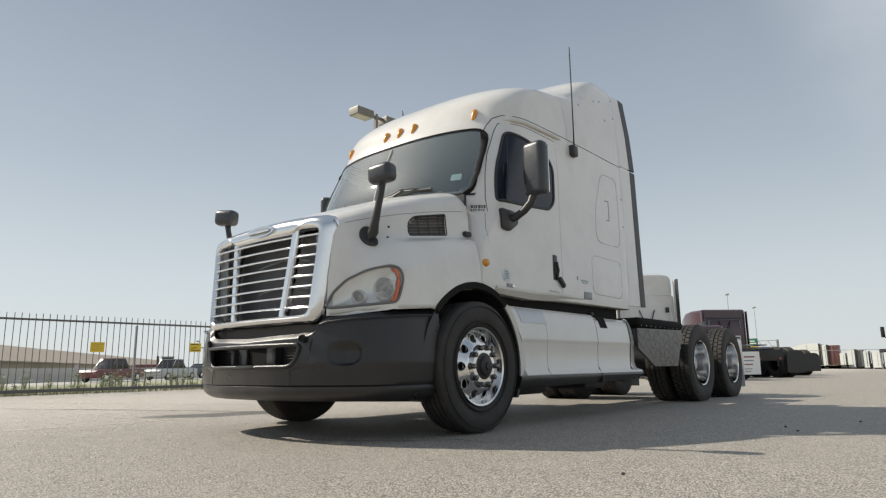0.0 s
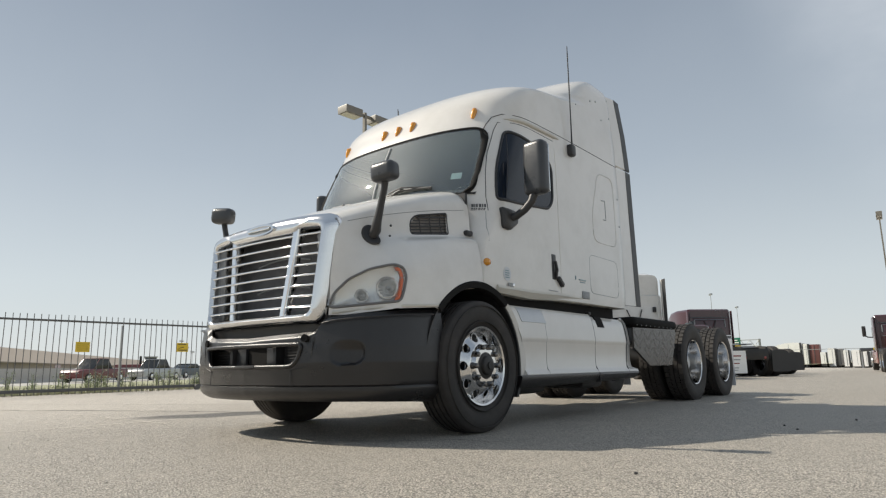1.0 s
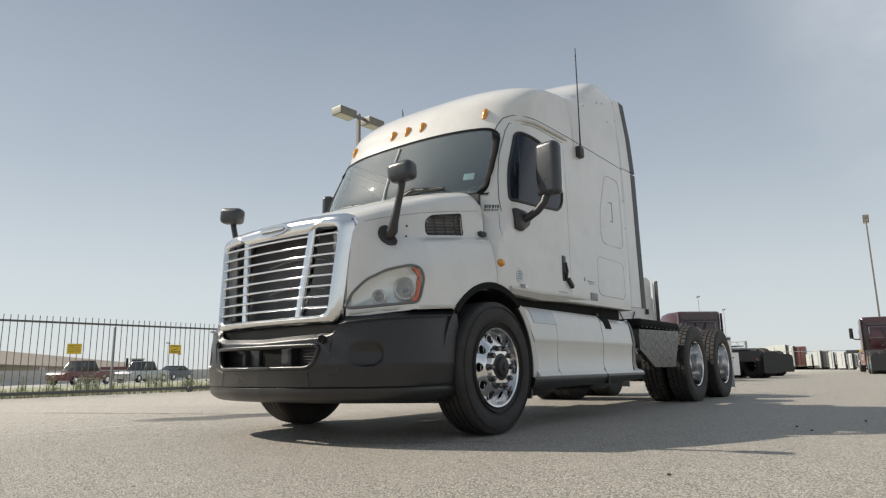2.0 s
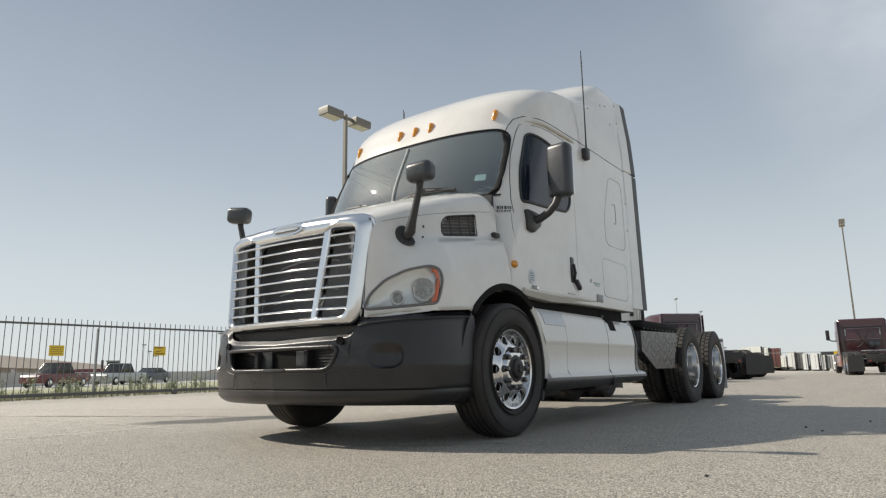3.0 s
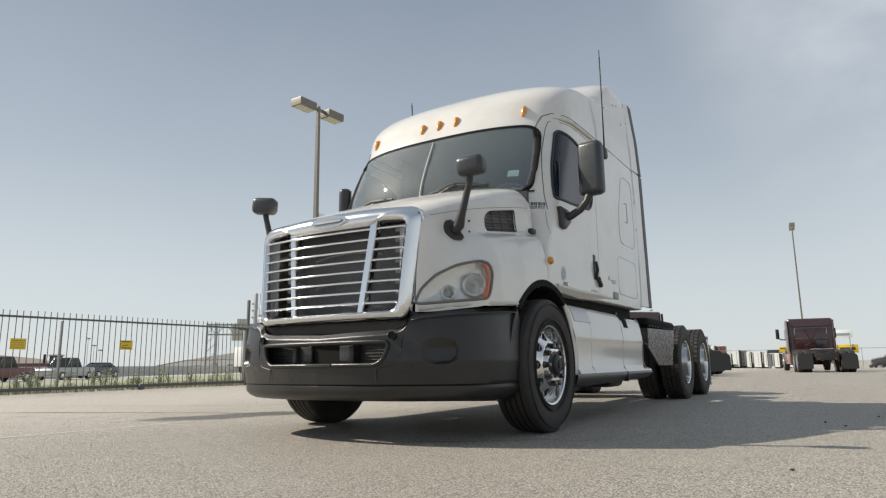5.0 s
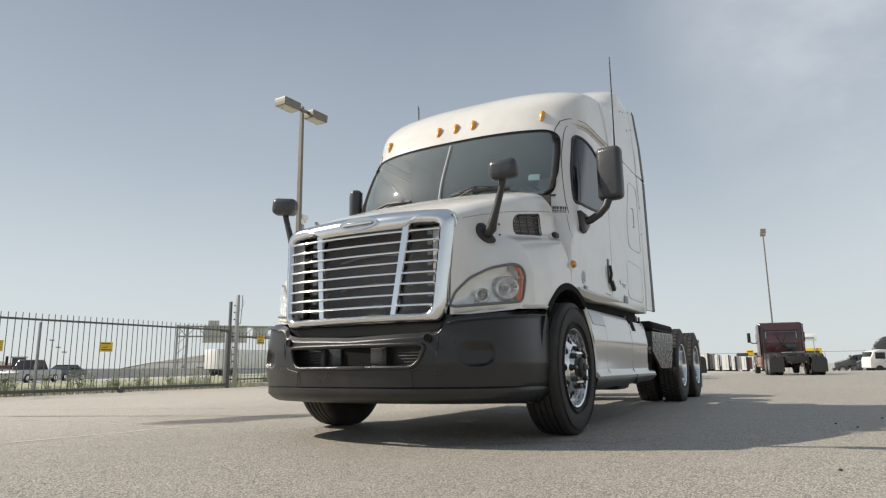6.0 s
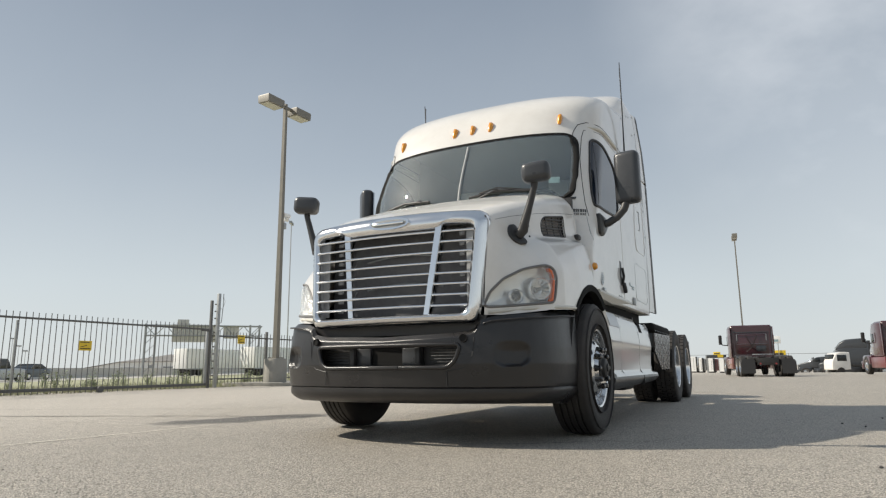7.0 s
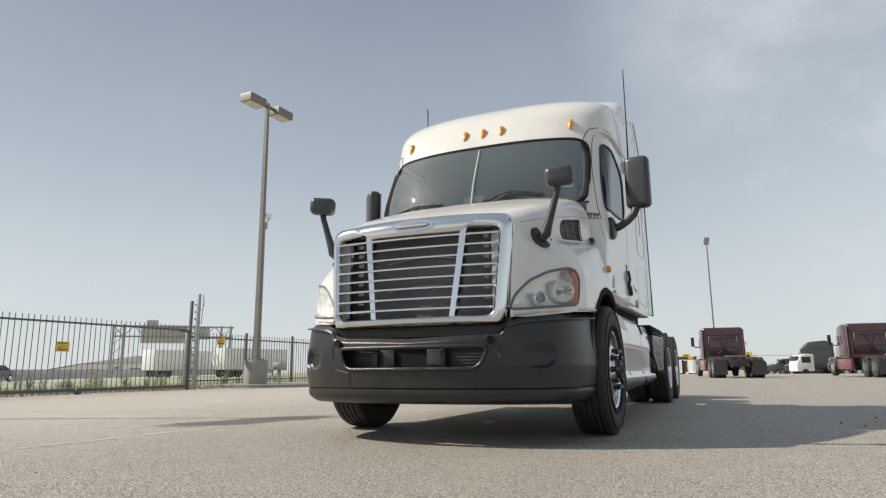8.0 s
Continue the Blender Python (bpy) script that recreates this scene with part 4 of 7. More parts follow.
# oval maker's plate, plain
bm = bmesh.new()
ell = [(0.155 * math.cos(a), 1.434 + 0.041 * math.copysign(abs(math.sin(a)) ** 0.8, math.sin(a))) for a in [k * math.pi / 20 for k in range(40)]]
loft(bm, [[(u, g_y(u, z) + d, z) for u, z in ell] for d in (0.0, -0.022)])
emblem = tpart("emblem_plate", bm, CHROME, grille, "oval chrome maker's plate", smooth=30)
ell2 = [(u * 0.86, 1.434 + (z - 1.434) * 0.62) for u, z in ell]
bm = bmesh.new()
loft(bm, [[(u, g_y(u, z) + d, z) for u, z in ell2] for d in (-0.02, -0.025)])
tpart("emblem_field", bm, LABEL, emblem, "grey field of the plate")
bm = boxed(-0.12, g_y(0, 1.43) - 0.032, 1.425, 0.12, g_y(0, 1.43) - 0.022, 1.445, bevel=0.004)
tpart("emblem_bar", bm, CHROME, emblem)

# ---- bumper ----
PLAN = catmull([(0, 2.515), (0.3, 2.53), (0.56, 2.585), (0.74, 2.645), (0.90, 2.73), (0.985, 2.84), (1.04, 3.0), (1.068, 3.18), (1.075, 3.345)], 18)


def bump_top(u, y):
    if y > 2.8:
        return interp(y, [(2.8, 0.808), (3.0, 0.828), (3.34, 0.85)])
    return interp(u, [(0, 0.672), (0.5, 0.69), (0.585, 0.704), (0.615, 0.715), (0.65, 0.765), (0.72, 0.787), (0.9, 0.803), (0.96, 0.808)])


def bump_inset(z, top, u):
    d = interp(z, [(0.255, 0.10), (0.275, 0.05), (0.31, 0.018), (0.352, 0.017), (0.356, 0.024), (0.36, 0.014), (0.5, -0.004), (0.6, 0.002), (0.9, 0.04)])
    return d + max(0, 0.03 - (top - z)) * 0.9


MOUTH = rounded([(-0.485, 0.478), (0.485, 0.478), (0.535, 0.618), (-0.535, 0.618)], [0.12, 0.12, 0.04, 0.04], 8)


def bump_pt(p, tan, z, top, extra=0.0):
    d = bump_inset(z, top, p.x) + extra
    return Vector((p.x - tan.y * d, p.y + tan.x * d, z))


def bumper():
    P = []
    n = len(PLAN)
    zf = [0.258, 0.268, 0.285, 0.31, 0.335, 0.350, 0.3555, 0.362] + [0.38 + k * 0.0075 for k in range(50)]
    for i, p in enumerate(PLAN):
        tan = (PLAN[min(i + 1, n - 1)] - PLAN[max(i - 1, 0)]).normalized()
        top = bump_top(p.x, p.y)
        col = []
        base = interp(p.y, [(2.5, 0.0), (2.75, 0.0), (2.9, -0.005), (3.1, -0.012), (3.34, -0.025)])
        for k, z in enumerate(zf):
            zz = z if z < 0.40 else 0.40 + (z - 0.40) * (top - 0.40) / (zf[-1] - 0.40)
            zz = zz + base * max(0, (0.36 - zz) / 0.1)
            e = 0.0
            # fog-lamp pocket pressed into the corner
            fu, fz = (p.x - 0.825) / 0.088, (zz - 0.558) / 0.068
            r = (abs(fu) ** 3 + abs(fz) ** 3) ** (1 / 3) if p.y < 2.8 else 9
            if r < 1.12:
                # crisp at the outer and lower lip, fading out towards the grille and the top
                e = 0.034 * min(1, (1.12 - r) / 0.14) * min(1, max(0.0, (fu + 1.15) / 1.3)) * min(1, max(0.15, (1.2 - fz) / 0.9))
            col.append(bump_pt(p, tan, zz, top, e))
        P.append(col)
    full = [[Vector((-q.x, q.y, q.z)) for q in col] for col in P[::-1]][:-1] + P

    def test(c):
        if abs(c.x) < 0.56 and 0.47 < c.z < 0.63 and inside(MOUTH, c.x, c.z):
            return None
        return "low" if c.z < 0.356 else "skin"

    pt = grid_patch(full, test)
    b = tpart("bumper", thicken(pt["skin"], 0.02), BUMPER, label="dark grey moulded plastic front bumper", smooth=45)
    tpart("air_dam", thicken(pt["low"], 0.015), BUMPER, b, "lower valance of the bumper", smooth=45)
    return b


bumper_ob = bumper()


def front_y(u):
    return float(np.interp(abs(u), [p.x for p in PLAN], [p.y for p in PLAN]))


bm = tubed([(p.x, front_y(p.x) - 0.001, p.y) for p in dense(MOUTH, 0.03, True)], 0.014, 8, True, up=(0, 1, 0))
tpart("mouth_rim", bm, BUMPER, bumper_ob, smooth=60)
tpart("mouth_back", boxed(-0.6, 2.67, 0.44, 0.6, 2.74, 0.64), BLACK, bumper_ob)
tpart("mouth_slot", boxed(-0.14, 2.655, 0.47, 0.10, 2.69, 0.61), LIP, bumper_ob)
for u in (-0.2, 0.15):
    tpart("mouth_plate", boxed(u - 0.058, 2.635, 0.475, u + 0.05, 2.66, 0.605, bevel=0.004), MIRROR, bumper_ob)
for u in (-0.275, 0.22):
    tpart("mouth_pillar", boxed(u - 0.018, 2.60, 0.47, u + 0.018, 2.68, 0.61, bevel=0.006), BLACK, bumper_ob)
for sgn in (1, -1):
    for k in range(6):
        z = 0.487 + k * 0.02
        bm = boxed(0.29, 2.655, z, 0.53, 2.675, z + 0.009, bevel=0.003)
        tpart("mouth_slat", bm if sgn > 0 else mirrored(bm), BLACK, bumper_ob)
    bm = lathed([(0.0, 0.0), (-0.001, 0.019), (-0.005, 0.021), (-0.005, 0.024), (0.012, 0.025)], 24, "y")
    bmesh.ops.rotate(bm, verts=bm.verts[:], matrix=Matrix.Rotation(radians(14), 3, "Z"))
    bmesh.ops.translate(bm, verts=bm.verts[:], vec=(0.555, front_y(0.555) - 0.009, 0.655))
    tpart("tow_hole", bm if sgn > 0 else mirrored(bm), LIP, bumper_ob, smooth=50)
for sgn in (1, -1):
    bm = tubed([(0.45, front_y(0.45) - 0.001, z) for z in (0.36, 0.40, 0.455)], 0.0025, 5)
    tpart("bumper_seam", bm if sgn > 0 else mirrored(bm), RUBBER, bumper_ob)
    bm = tubed([(u, front_y(u) - 0.001, z) for u, z in ((0.45, 0.455), (0.56, 0.475), (0.605, 0.55), (0.615, 0.66))], 0.0025, 5)
    tpart("bumper_seam", bm if sgn > 0 else mirrored(bm), RUBBER, bumper_ob)
for sgn in (1, -1):
    path = [(p.x + 0.001, p.y + 0.001, bump_top(p.x, p.y) - 0.03 - 0.012 * max(0.0, p.y - 2.8)) for p in PLAN if p.x > 0.66 and p.y < 3.25]
    bm = tubed(path, [0.001] + [0.0055] * (len(path) - 2) + [0.001], 8)
    tpart("styling_ridge", bm if sgn > 0 else mirrored(bm), BUMPER, bumper_ob, smooth=60)
tpart("plate_bracket", boxed(-0.08, front_y(0) - 0.014, 0.47, 0.135, front_y(0) + 0.05, 0.49, bevel=0.004), BLACK, bumper_ob, "small dark plate bracket")
tpart("bumper_beam", boxed(-0.95, 2.95, 0.36, 0.95, 3.02, 0.75), FRAME)
tpart("bumper_shelf", boxed(-0.7, 2.66, 0.64, 0.7, 2.98, 0.665), BLACK)

# ---- lamps and small fittings on the cab ----
def marker(u, z=2.592):
    y = v_at(u, z)
    e = 0.012
    dyz = (v_at(u, z + e) - v_at(u, z - e)) / (2 * e)
    dyu = (v_at(u + e, z) - v_at(u - e, z)) / (2 * e)
    nrm = Vector((dyu, -1, dyz)).normalized()
    upv = Vector((0, dyz, 1)).normalized()
    side = upv.cross(nrm).normalized()
    upv = nrm.cross(side)
    bm = bmesh.new()
    rings = []
    for t in (0, 0.2, 0.5, 0.8, 1.0):
        w = interp(t, [(0, 0.012), (0.2, 0.02), (0.6, 0.025), (0.85, 0.024), (1, 0.014)])
        h = interp(t, [(0, 0.012), (0.3, 0.028), (0.8, 0.036), (1, 0.016)])
        o = Vector((u, y, z)) + upv * (t - 0.5) * 0.115
        rings.append([o + side * (math.cos(a) * w) + nrm * (max(math.sin(a), -0.2) * h) for a in [k * math.pi / 6 for k in range(12)]])
    loft(bm, rings)
    tpart("marker_lamp", bm, AMBER, label="amber roof marker lamp", smooth=60)


for u in (-0.78, -0.176, 0.0, 0.174, 0.778):
    marker(u)

for sgn in (1, -1):
    bm = lathed([(0, 0.03), (0.012, 0.03), (0.028, 0.022), (0.034, 0.008), (0.034, 0.0)], 20, "x")
    bmesh.ops.scale(bm, verts=bm.verts[:], vec=(1, 1.2, 1))
    bmesh.ops.translate(bm, verts=bm.verts[:], vec=(1.075, 3.862, 1.235))
    tpart("turn_signal", bm if sgn > 0 else mirrored(bm), AMBER, label="round amber side repeater", smooth=60)
    # door handle: recessed plate and lever
    bm = boxed(1.062, 4.845, 1.19, 1.09, 4.935, 1.43, bevel=0.018, segs=3)
    h = tpart("door_handle", bm if sgn > 0 else mirrored(bm), BLACK, label="black upright door handle", smooth=50)
    bm = tubed([(1.102, 4.895, 1.36), (1.109, 4.90, 1.28), (1.094, 4.905, 1.21)], [0.012, 0.014, 0.012], 8)
    tpart("grip", bm if sgn > 0 else mirrored(bm), RUBBER, h, smooth=50)
    bm = boxed(-0.035, -0.055, -0.022, 0.012, 0.055, 0.022, bevel=0.012, m=pose(1.105, 4.975, 1.185, -38, 0, 0))
    tpart("latch_lever", bm if sgn > 0 else mirrored(bm), BLACK, h, smooth=50)
    # rear quarter dark square, labels, vents
    bm = boxed(1.06, 5.40, 1.07, 1.098, 5.545, 1.14, bevel=0.006)
    tpart("cab_vent", bm if sgn > 0 else mirrored(bm), LABEL)
    # antenna mount and whip
    bm = boxed(u_at(5.32, 2.45) - 0.03, 5.265, 2.43, u_at(5.32, 2.45) + 0.05, 5.365, 2.545, bevel=0.022)
    a = tpart("antenna", bm if sgn > 0 else mirrored(bm), BLACK, label="black whip antenna on the cab side")
    lean = 0.0 if sgn > 0 else 0.035
    bm = tubed([(1.112, 5.31, 2.52), (1.116 + lean / 3, 5.308, 2.85), (1.118 + lean, 5.305, 3.0 + (0.56 if sgn > 0 else 0.53))], [0.009, 0.0065, 0.0045], 6)
    w = tpart("whip", bm if sgn > 0 else mirrored(bm), BLACK, a, smooth=60)
    bm = bmesh.new()
    for k in range(30):
        z = 2.98 + k * 0.018
        if z < 3.5:
            lathe(bm, [(z, 0.003), (z + 0.004, 0.0075), (z + 0.009, 0.0075), (z + 0.013, 0.003)], 7, "z")
    bmesh.ops.translate(bm, verts=bm.verts[:], vec=(1.117 + lean * 0.75, 5.306, 0))
    tpart("whip_coil", bm if sgn > 0 else mirrored(bm), BLACK, a, smooth=60)
# stickers on the driver's door and badge behind the hood
bm = lathed([(0, 0.0), (0, 0.055), (0.0015, 0.055), (0.0015, 0.0)], 24, "x")
bmesh.ops.translate(bm, verts=bm.verts[:], vec=(1.0795, 4.14, 1.172))
st = tpart("door_sticker", bm, mat("faint_round_sticker", (0.62, 0.64, 0.66), 0.5, 0, 0.1, 90), label="round faded inspection sticker")
for k in range(4):
    tpart("print_bar", boxed(1.081, 4.11, 1.14 + k * 0.018, 1.0825, 4.17 - 0.01 * (k % 2), 1.148 + k * 0.018), STICKER, st)
bm = boxed(1.079, 4.15, 1.075, 1.083, 4.24, 1.105, bevel=0.002)
tpart("door_label", bm, LABEL)
bm = boxed(1.079, 4.215, 1.078, 1.085, 4.238, 1.102, bevel=0.002)
tpart("door_label", bm, CHROME)
for y0, y1, z0, z1, mm in ((5.34, 5.48, 1.235, 1.245, STICKER), (5.36, 5.46, 1.215, 1.222, STICKER), (5.27, 5.285, 1.235, 1.27, STICKER), (4.79, 4.95, 1.094, 1.101, LABEL)):
    tpart("door_label", boxed(1.075, y0, z0, u_at((y0 + y1) / 2, z0) + 0.004, y1, z1), mm)
badge_bar = None
for sgn in (1, -1):
    for u, w in ((0.938, 1.6), (0.953, 0.8), (0.966, 1.2), (0.985, 1.7), (1.0, 0.9), (1.013, 1.3)):
        for zz, hh in ((1.70, 0.026), (1.676, 0.008), (1.664, 0.005)):
            m = pose(sgn * u, v_at(u, zz) - Y0, zz, 0, 0, sgn * 42) @ Matrix.Diagonal((w, 1, hh / 0.034, 1))
            if badge_bar is None:
                badge_bar = part("badge_bar", boxed(-0.0055, -0.004, -0.017, 0.0055, 0.004, 0.017), BADGE, cab_body, "", 0, m)
            else:
                shared(badge_bar, "badge_bar", cab_body, m)
# rivets on the upper extender
for y, z in ((5.55, 3.05), (5.9, 3.2), (6.04, 3.24), (6.35, 3.35), (6.12, 3.05), (6.33, 3.13), (6.32, 2.2), (6.32, 1.9)):
    u = u_at(y, z)
    bm = lathed([(0, 0.011), (0.004, 0.009), (0.006, 0.0)], 8, "x")
    bmesh.ops.translate(bm, verts=bm.verts[:], vec=(u, y, z))
    tpart("rivet", bm, LABEL, cab_body)

# ---- mirrors ----
for sgn in (1, -1):
    # main mirror housing; the far one is turned further in
    yaw = -8 if sgn > 0 else 48
    bm = boxed(-0.102, -0.06, -0.225, 0.102, 0.06, 0.225, bevel=0.045, segs=4, m=pose(1.305 if sgn > 0 else 1.275, 4.27, 2.02, 0, 0, yaw))
    mr = tpart("door_mirror", bm if sgn > 0 else mirrored(bm), MIRROR, label="tall black door mirror on a bent arm", smooth=60)
    bm = boxed(-0.085, 0.055, -0.2, 0.085, 0.066, 0.2, bevel=0.005, m=pose(1.305 if sgn > 0 else 1.275, 4.27, 2.02, 0, 0, yaw))
    tpart("mirror_glass", bm if sgn > 0 else mirrored(bm), CHROME, mr)
    bm = tubed([(1.08, 4.2, 1.625), (1.14, 4.21, 1.64), (1.21, 4.23, 1.685), (1.26, 4.25, 1.745), (1.29, 4.27, 1.84)], [0.034, 0.032, 0.03, 0.032, 0.036], 10)
    tpart("mirror_arm", bm if sgn > 0 else mirrored(bm), BLACK, mr, smooth=60)
    bm = bmesh.new()
    foot = rounded([(4.065, 1.70), (4.08, 1.535), (4.18, 1.525), (4.30, 1.60), (4.31, 1.69), (4.2, 1.70)], 0.02, 3)
    loft(bm, [[(1.073, y, z) for y, z in foot], [(1.10, y, z) for y, z in foot], [(1.115, 4.18 + (y - 4.18) * 0.8, 1.62 + (z - 1.62) * 0.8) for y, z in foot]])
    tpart("mirror_foot", bm if sgn > 0 else mirrored(bm), BLACK, mr, smooth=40)
    # hood mirror
    bm = boxed(-0.096, -0.058, -0.066, 0.096, 0.058, 0.066, bevel=0.04, segs=4, m=pose(0.955 if sgn > 0 else 0.925, 2.89, 1.737, 0, -4, 6 if sgn > 0 else -22))
    hm = tpart("hood_mirror", bm if sgn > 0 else mirrored(bm), MIRROR, label="black spot mirror on a stalk", smooth=60)
    bm = tubed([(0.94, 2.91, 1.70), (0.93, 2.912, 1.64), (0.892, 2.915, 1.52), (0.858, 2.918, 1.42), (0.842, 2.922, 1.365), (0.805, 2.93, 1.335)], [0.026, 0.022, 0.024, 0.03, 0.036, 0.034], 10)
    tpart("mirror_stalk", bm if sgn > 0 else mirrored(bm), BLACK, hm, smooth=60)
    bm = bmesh.new()
    el = [(2.925 + math.cos(a) * 0.047, 1.34 + math.sin(a) * 0.072) for a in [k * math.pi / 12 for k in range(24)]]
    loft(bm, [[(hood_side(y, z) - 0.005, y, z) for y, z in el], [(hood_side(y, z) + 0.018, y, z) for y, z in el], [(hood_side(y, z) + 0.024, 2.93 + (y - 2.93) * 0.85, 1.338 + (z - 1.338) * 0.85) for y, z in el]])
    tpart("stalk_foot", bm if sgn > 0 else mirrored(bm), BLACK, hm, smooth=40)

# ---- side skirts ----
for sgn in (1, -1):
    def skirt_u(z):
        return interp(z, [(0.37, 1.102), (0.392, 1.112), (0.41, 1.102), (0.43, 1.084), (0.5, 1.077), (0.65, 1.084), (0.672, 1.091), (0.70, 1.091), (0.80, 1.079), (0.9, 1.055), (0.935, 1.03)])

    SK = [("front", 4.285, 4.70), ("mid", 4.706, 5.62), ("rear", 5.628, 6.33), ("tail", 6.338, 6.50)]
    for nm, ya, yb in SK:
        bm = bmesh.new()
        zs = [0.372, 0.392, 0.40, 0.41, 0.43, 0.45, 0.5, 0.58, 0.645, 0.655, 0.672, 0.69, 0.75, 0.82, 0.88, 0.91, 0.93, 0.935]
        ys = list(np.linspace(ya, yb, 9))
        P = []
        for y in ys:
            col = []
            for z in zs:
                yy = y
                if nm == "front":
                    # follows the arch
                    yarch = HUB_Y + math.sqrt(max(0.58**2 - min(max(z - HUB_Z, -0.2), 0.5) ** 2, 0)) + 0.02
                    k = (y - ya) / (yb - ya)
                    yy = yarch + (yb - yarch) * k
                if nm == "tail":
                    k = (y - ya) / (yb - ya)
                    yy = ya + (yb - ya) * k * interp(z, [(0.37, 1.45), (0.41, 1.4), (0.46, 1.1), (0.8, 1.0), (0.9, 0.9), (0.935, 0.75)])
                zt = z
                if nm == "rear" and z > 0.9:
                    zt = z - 0.02
                col.append(Vector((skirt_u(z) - (0.0 if nm != "tail" or z < 0.43 else 0.03 * ((y - ya) / (yb - ya))), yy, zt)))
            P.append(col)
        b2 = grid_patch(P, lambda c: "s")["s"]
        thicken(b2, 0.02)
        tpart("skirt_panel", b2 if sgn > 0 else mirrored(b2), WHITE2, label="white lower side fairing panel", smooth=40)
    # dark step rail along the bottom
    bm = bmesh.new()
    rings = []
    for y, zb in ((4.25, 0.30), (4.3, 0.285), (5.3, 0.30), (6.3, 0.315), (6.55, 0.322), (6.57, 0.335)):
        rings.append([(0.9, y, 0.385), (1.112, y, 0.387), (1.118, y, 0.37), (1.10, y, zb + 0.02), (1.07, y, zb), (0.9, y, zb)])
    loft(bm, rings)
    tpart("step_rail", bm if sgn > 0 else mirrored(bm), BUMPER, label="dark plastic lower edge of the fairing", smooth=40)
    tpart("rail_joint", (lambda q: q if sgn > 0 else mirrored(q))(boxed(1.07, 5.625, 0.30, 1.119, 5.632, 0.388)), RUBBER)
    # tread plate at the step and recessed step pocket
    bm = grid_patch([[Vector((skirt_u(z) + 0.004, y + (0.93 - z) * 0.35, z)) for z in (0.81, 0.85, 0.89, 0.925)] for y in np.linspace(4.29, 4.68, 6)], lambda c: "s")["s"]
    thicken(bm, 0.006)
    tpart("step_plate", bm if sgn > 0 else mirrored(bm), STEEL, label="grey metal step plate")
    for yy in (4.703, 5.624, 6.334):
        bm = tubed([(skirt_u(z) - 0.002, yy + (0.0 if yy < 6.3 else 0.03 * math.sin((z - 0.4) * 5)), z) for z in (0.41, 0.45, 0.5, 0.58, 0.645, 0.672, 0.70, 0.80, 0.88, 0.92)], 0.002 if yy < 5 else 0.003 if yy < 6 else 0.0055, 6)
        tpart("panel_gap", bm if sgn > 0 else mirrored(bm), LABEL if yy < 5 else SEAM, smooth=60)
    bm = grid_patch([[Vector((skirt_u(z) + 0.003, y + (0.925 - z) * 0.25, z)) for z in (0.815, 0.84, 0.87, 0.9, 0.922)] for y in (5.69, 5.70, 5.77, 5.83, 5.84)], lambda c: "s")["s"]
    thicken(bm, 0.01)
    tpart("step_pocket", bm if sgn > 0 else mirrored(bm), LIP, label="black recessed step opening")
    bm = boxed(0.97, 5.64, 0.93, 1.03, 5.69, 0.965, bevel=0.012)
    tpart("filler_knob", bm if sgn > 0 else mirrored(bm), BLACK)
    # tank behind
    bm = lathed([(4.45, 0.0), (4.45, 0.28), (4.5, 0.305), (6.2, 0.305), (6.25, 0.28), (6.25, 0.0)], 28, "y")
    bmesh.ops.translate(bm, verts=bm.verts[:], vec=(0.69, 0, 0.6))
    tpart("fuel_tank", bm if sgn > 0 else mirrored(bm), ALLOY, smooth=50)
    bm = boxed(0.55, 4.6, 0.22, 0.85, 5.1, 0.36, bevel=0.06)
    tpart("air_tank", bm if sgn > 0 else mirrored(bm), FRAME)
    bm = boxed(0.5, 5.6, 0.24, 0.95, 6.05, 0.36, bevel=0.05)
    tpart("battery_box", bm if sgn > 0 else mirrored(bm), FRAME)

# ---- chassis ----
tread_bar = None
for sgn in (1, -1):
    bm = boxed(0.39, 2.95, 0.72, 0.47, 10.4, 0.93, bevel=0.012)
    tpart("frame_rail", bm if sgn > 0 else mirrored(bm), FRAME, smooth=30)
    # mud flap at the tail
    bm = boxed(0.54, 10.29, 0.12, 1.1, 10.305, 0.84, bevel=0.004)
    tpart("mud_flap", bm if sgn > 0 else mirrored(bm), mat("pale_mud_flap", (0.62, 0.63, 0.66), 0.5, 0, 0.15, 5), label="pale grey mud flap")
    bm = tubed([(0.47, 10.29, 0.87), (1.1, 10.29, 0.85)], 0.018, 8)
    tpart("flap_hanger", bm if sgn > 0 else mirrored(bm), STEEL, smooth=60)
    bm = lathed([(10.38, 0.0), (10.38, 0.055), (10.43, 0.055), (10.44, 0.0)], 16, "y")
    bmesh.ops.translate(bm, verts=bm.verts[:], vec=(0.3, 0, 0.72))
    tpart("tail_lamp", bm if sgn > 0 else mirrored(bm), REDLENS)
    bm = tubed([(0.43, 6.48, 1.0), (0.45, 6.5, 1.6), (0.45, 6.5, 2.3)], 0.03, 8)
    tpart("air_line", bm if sgn > 0 else mirrored(bm), BLACK, smooth=60)
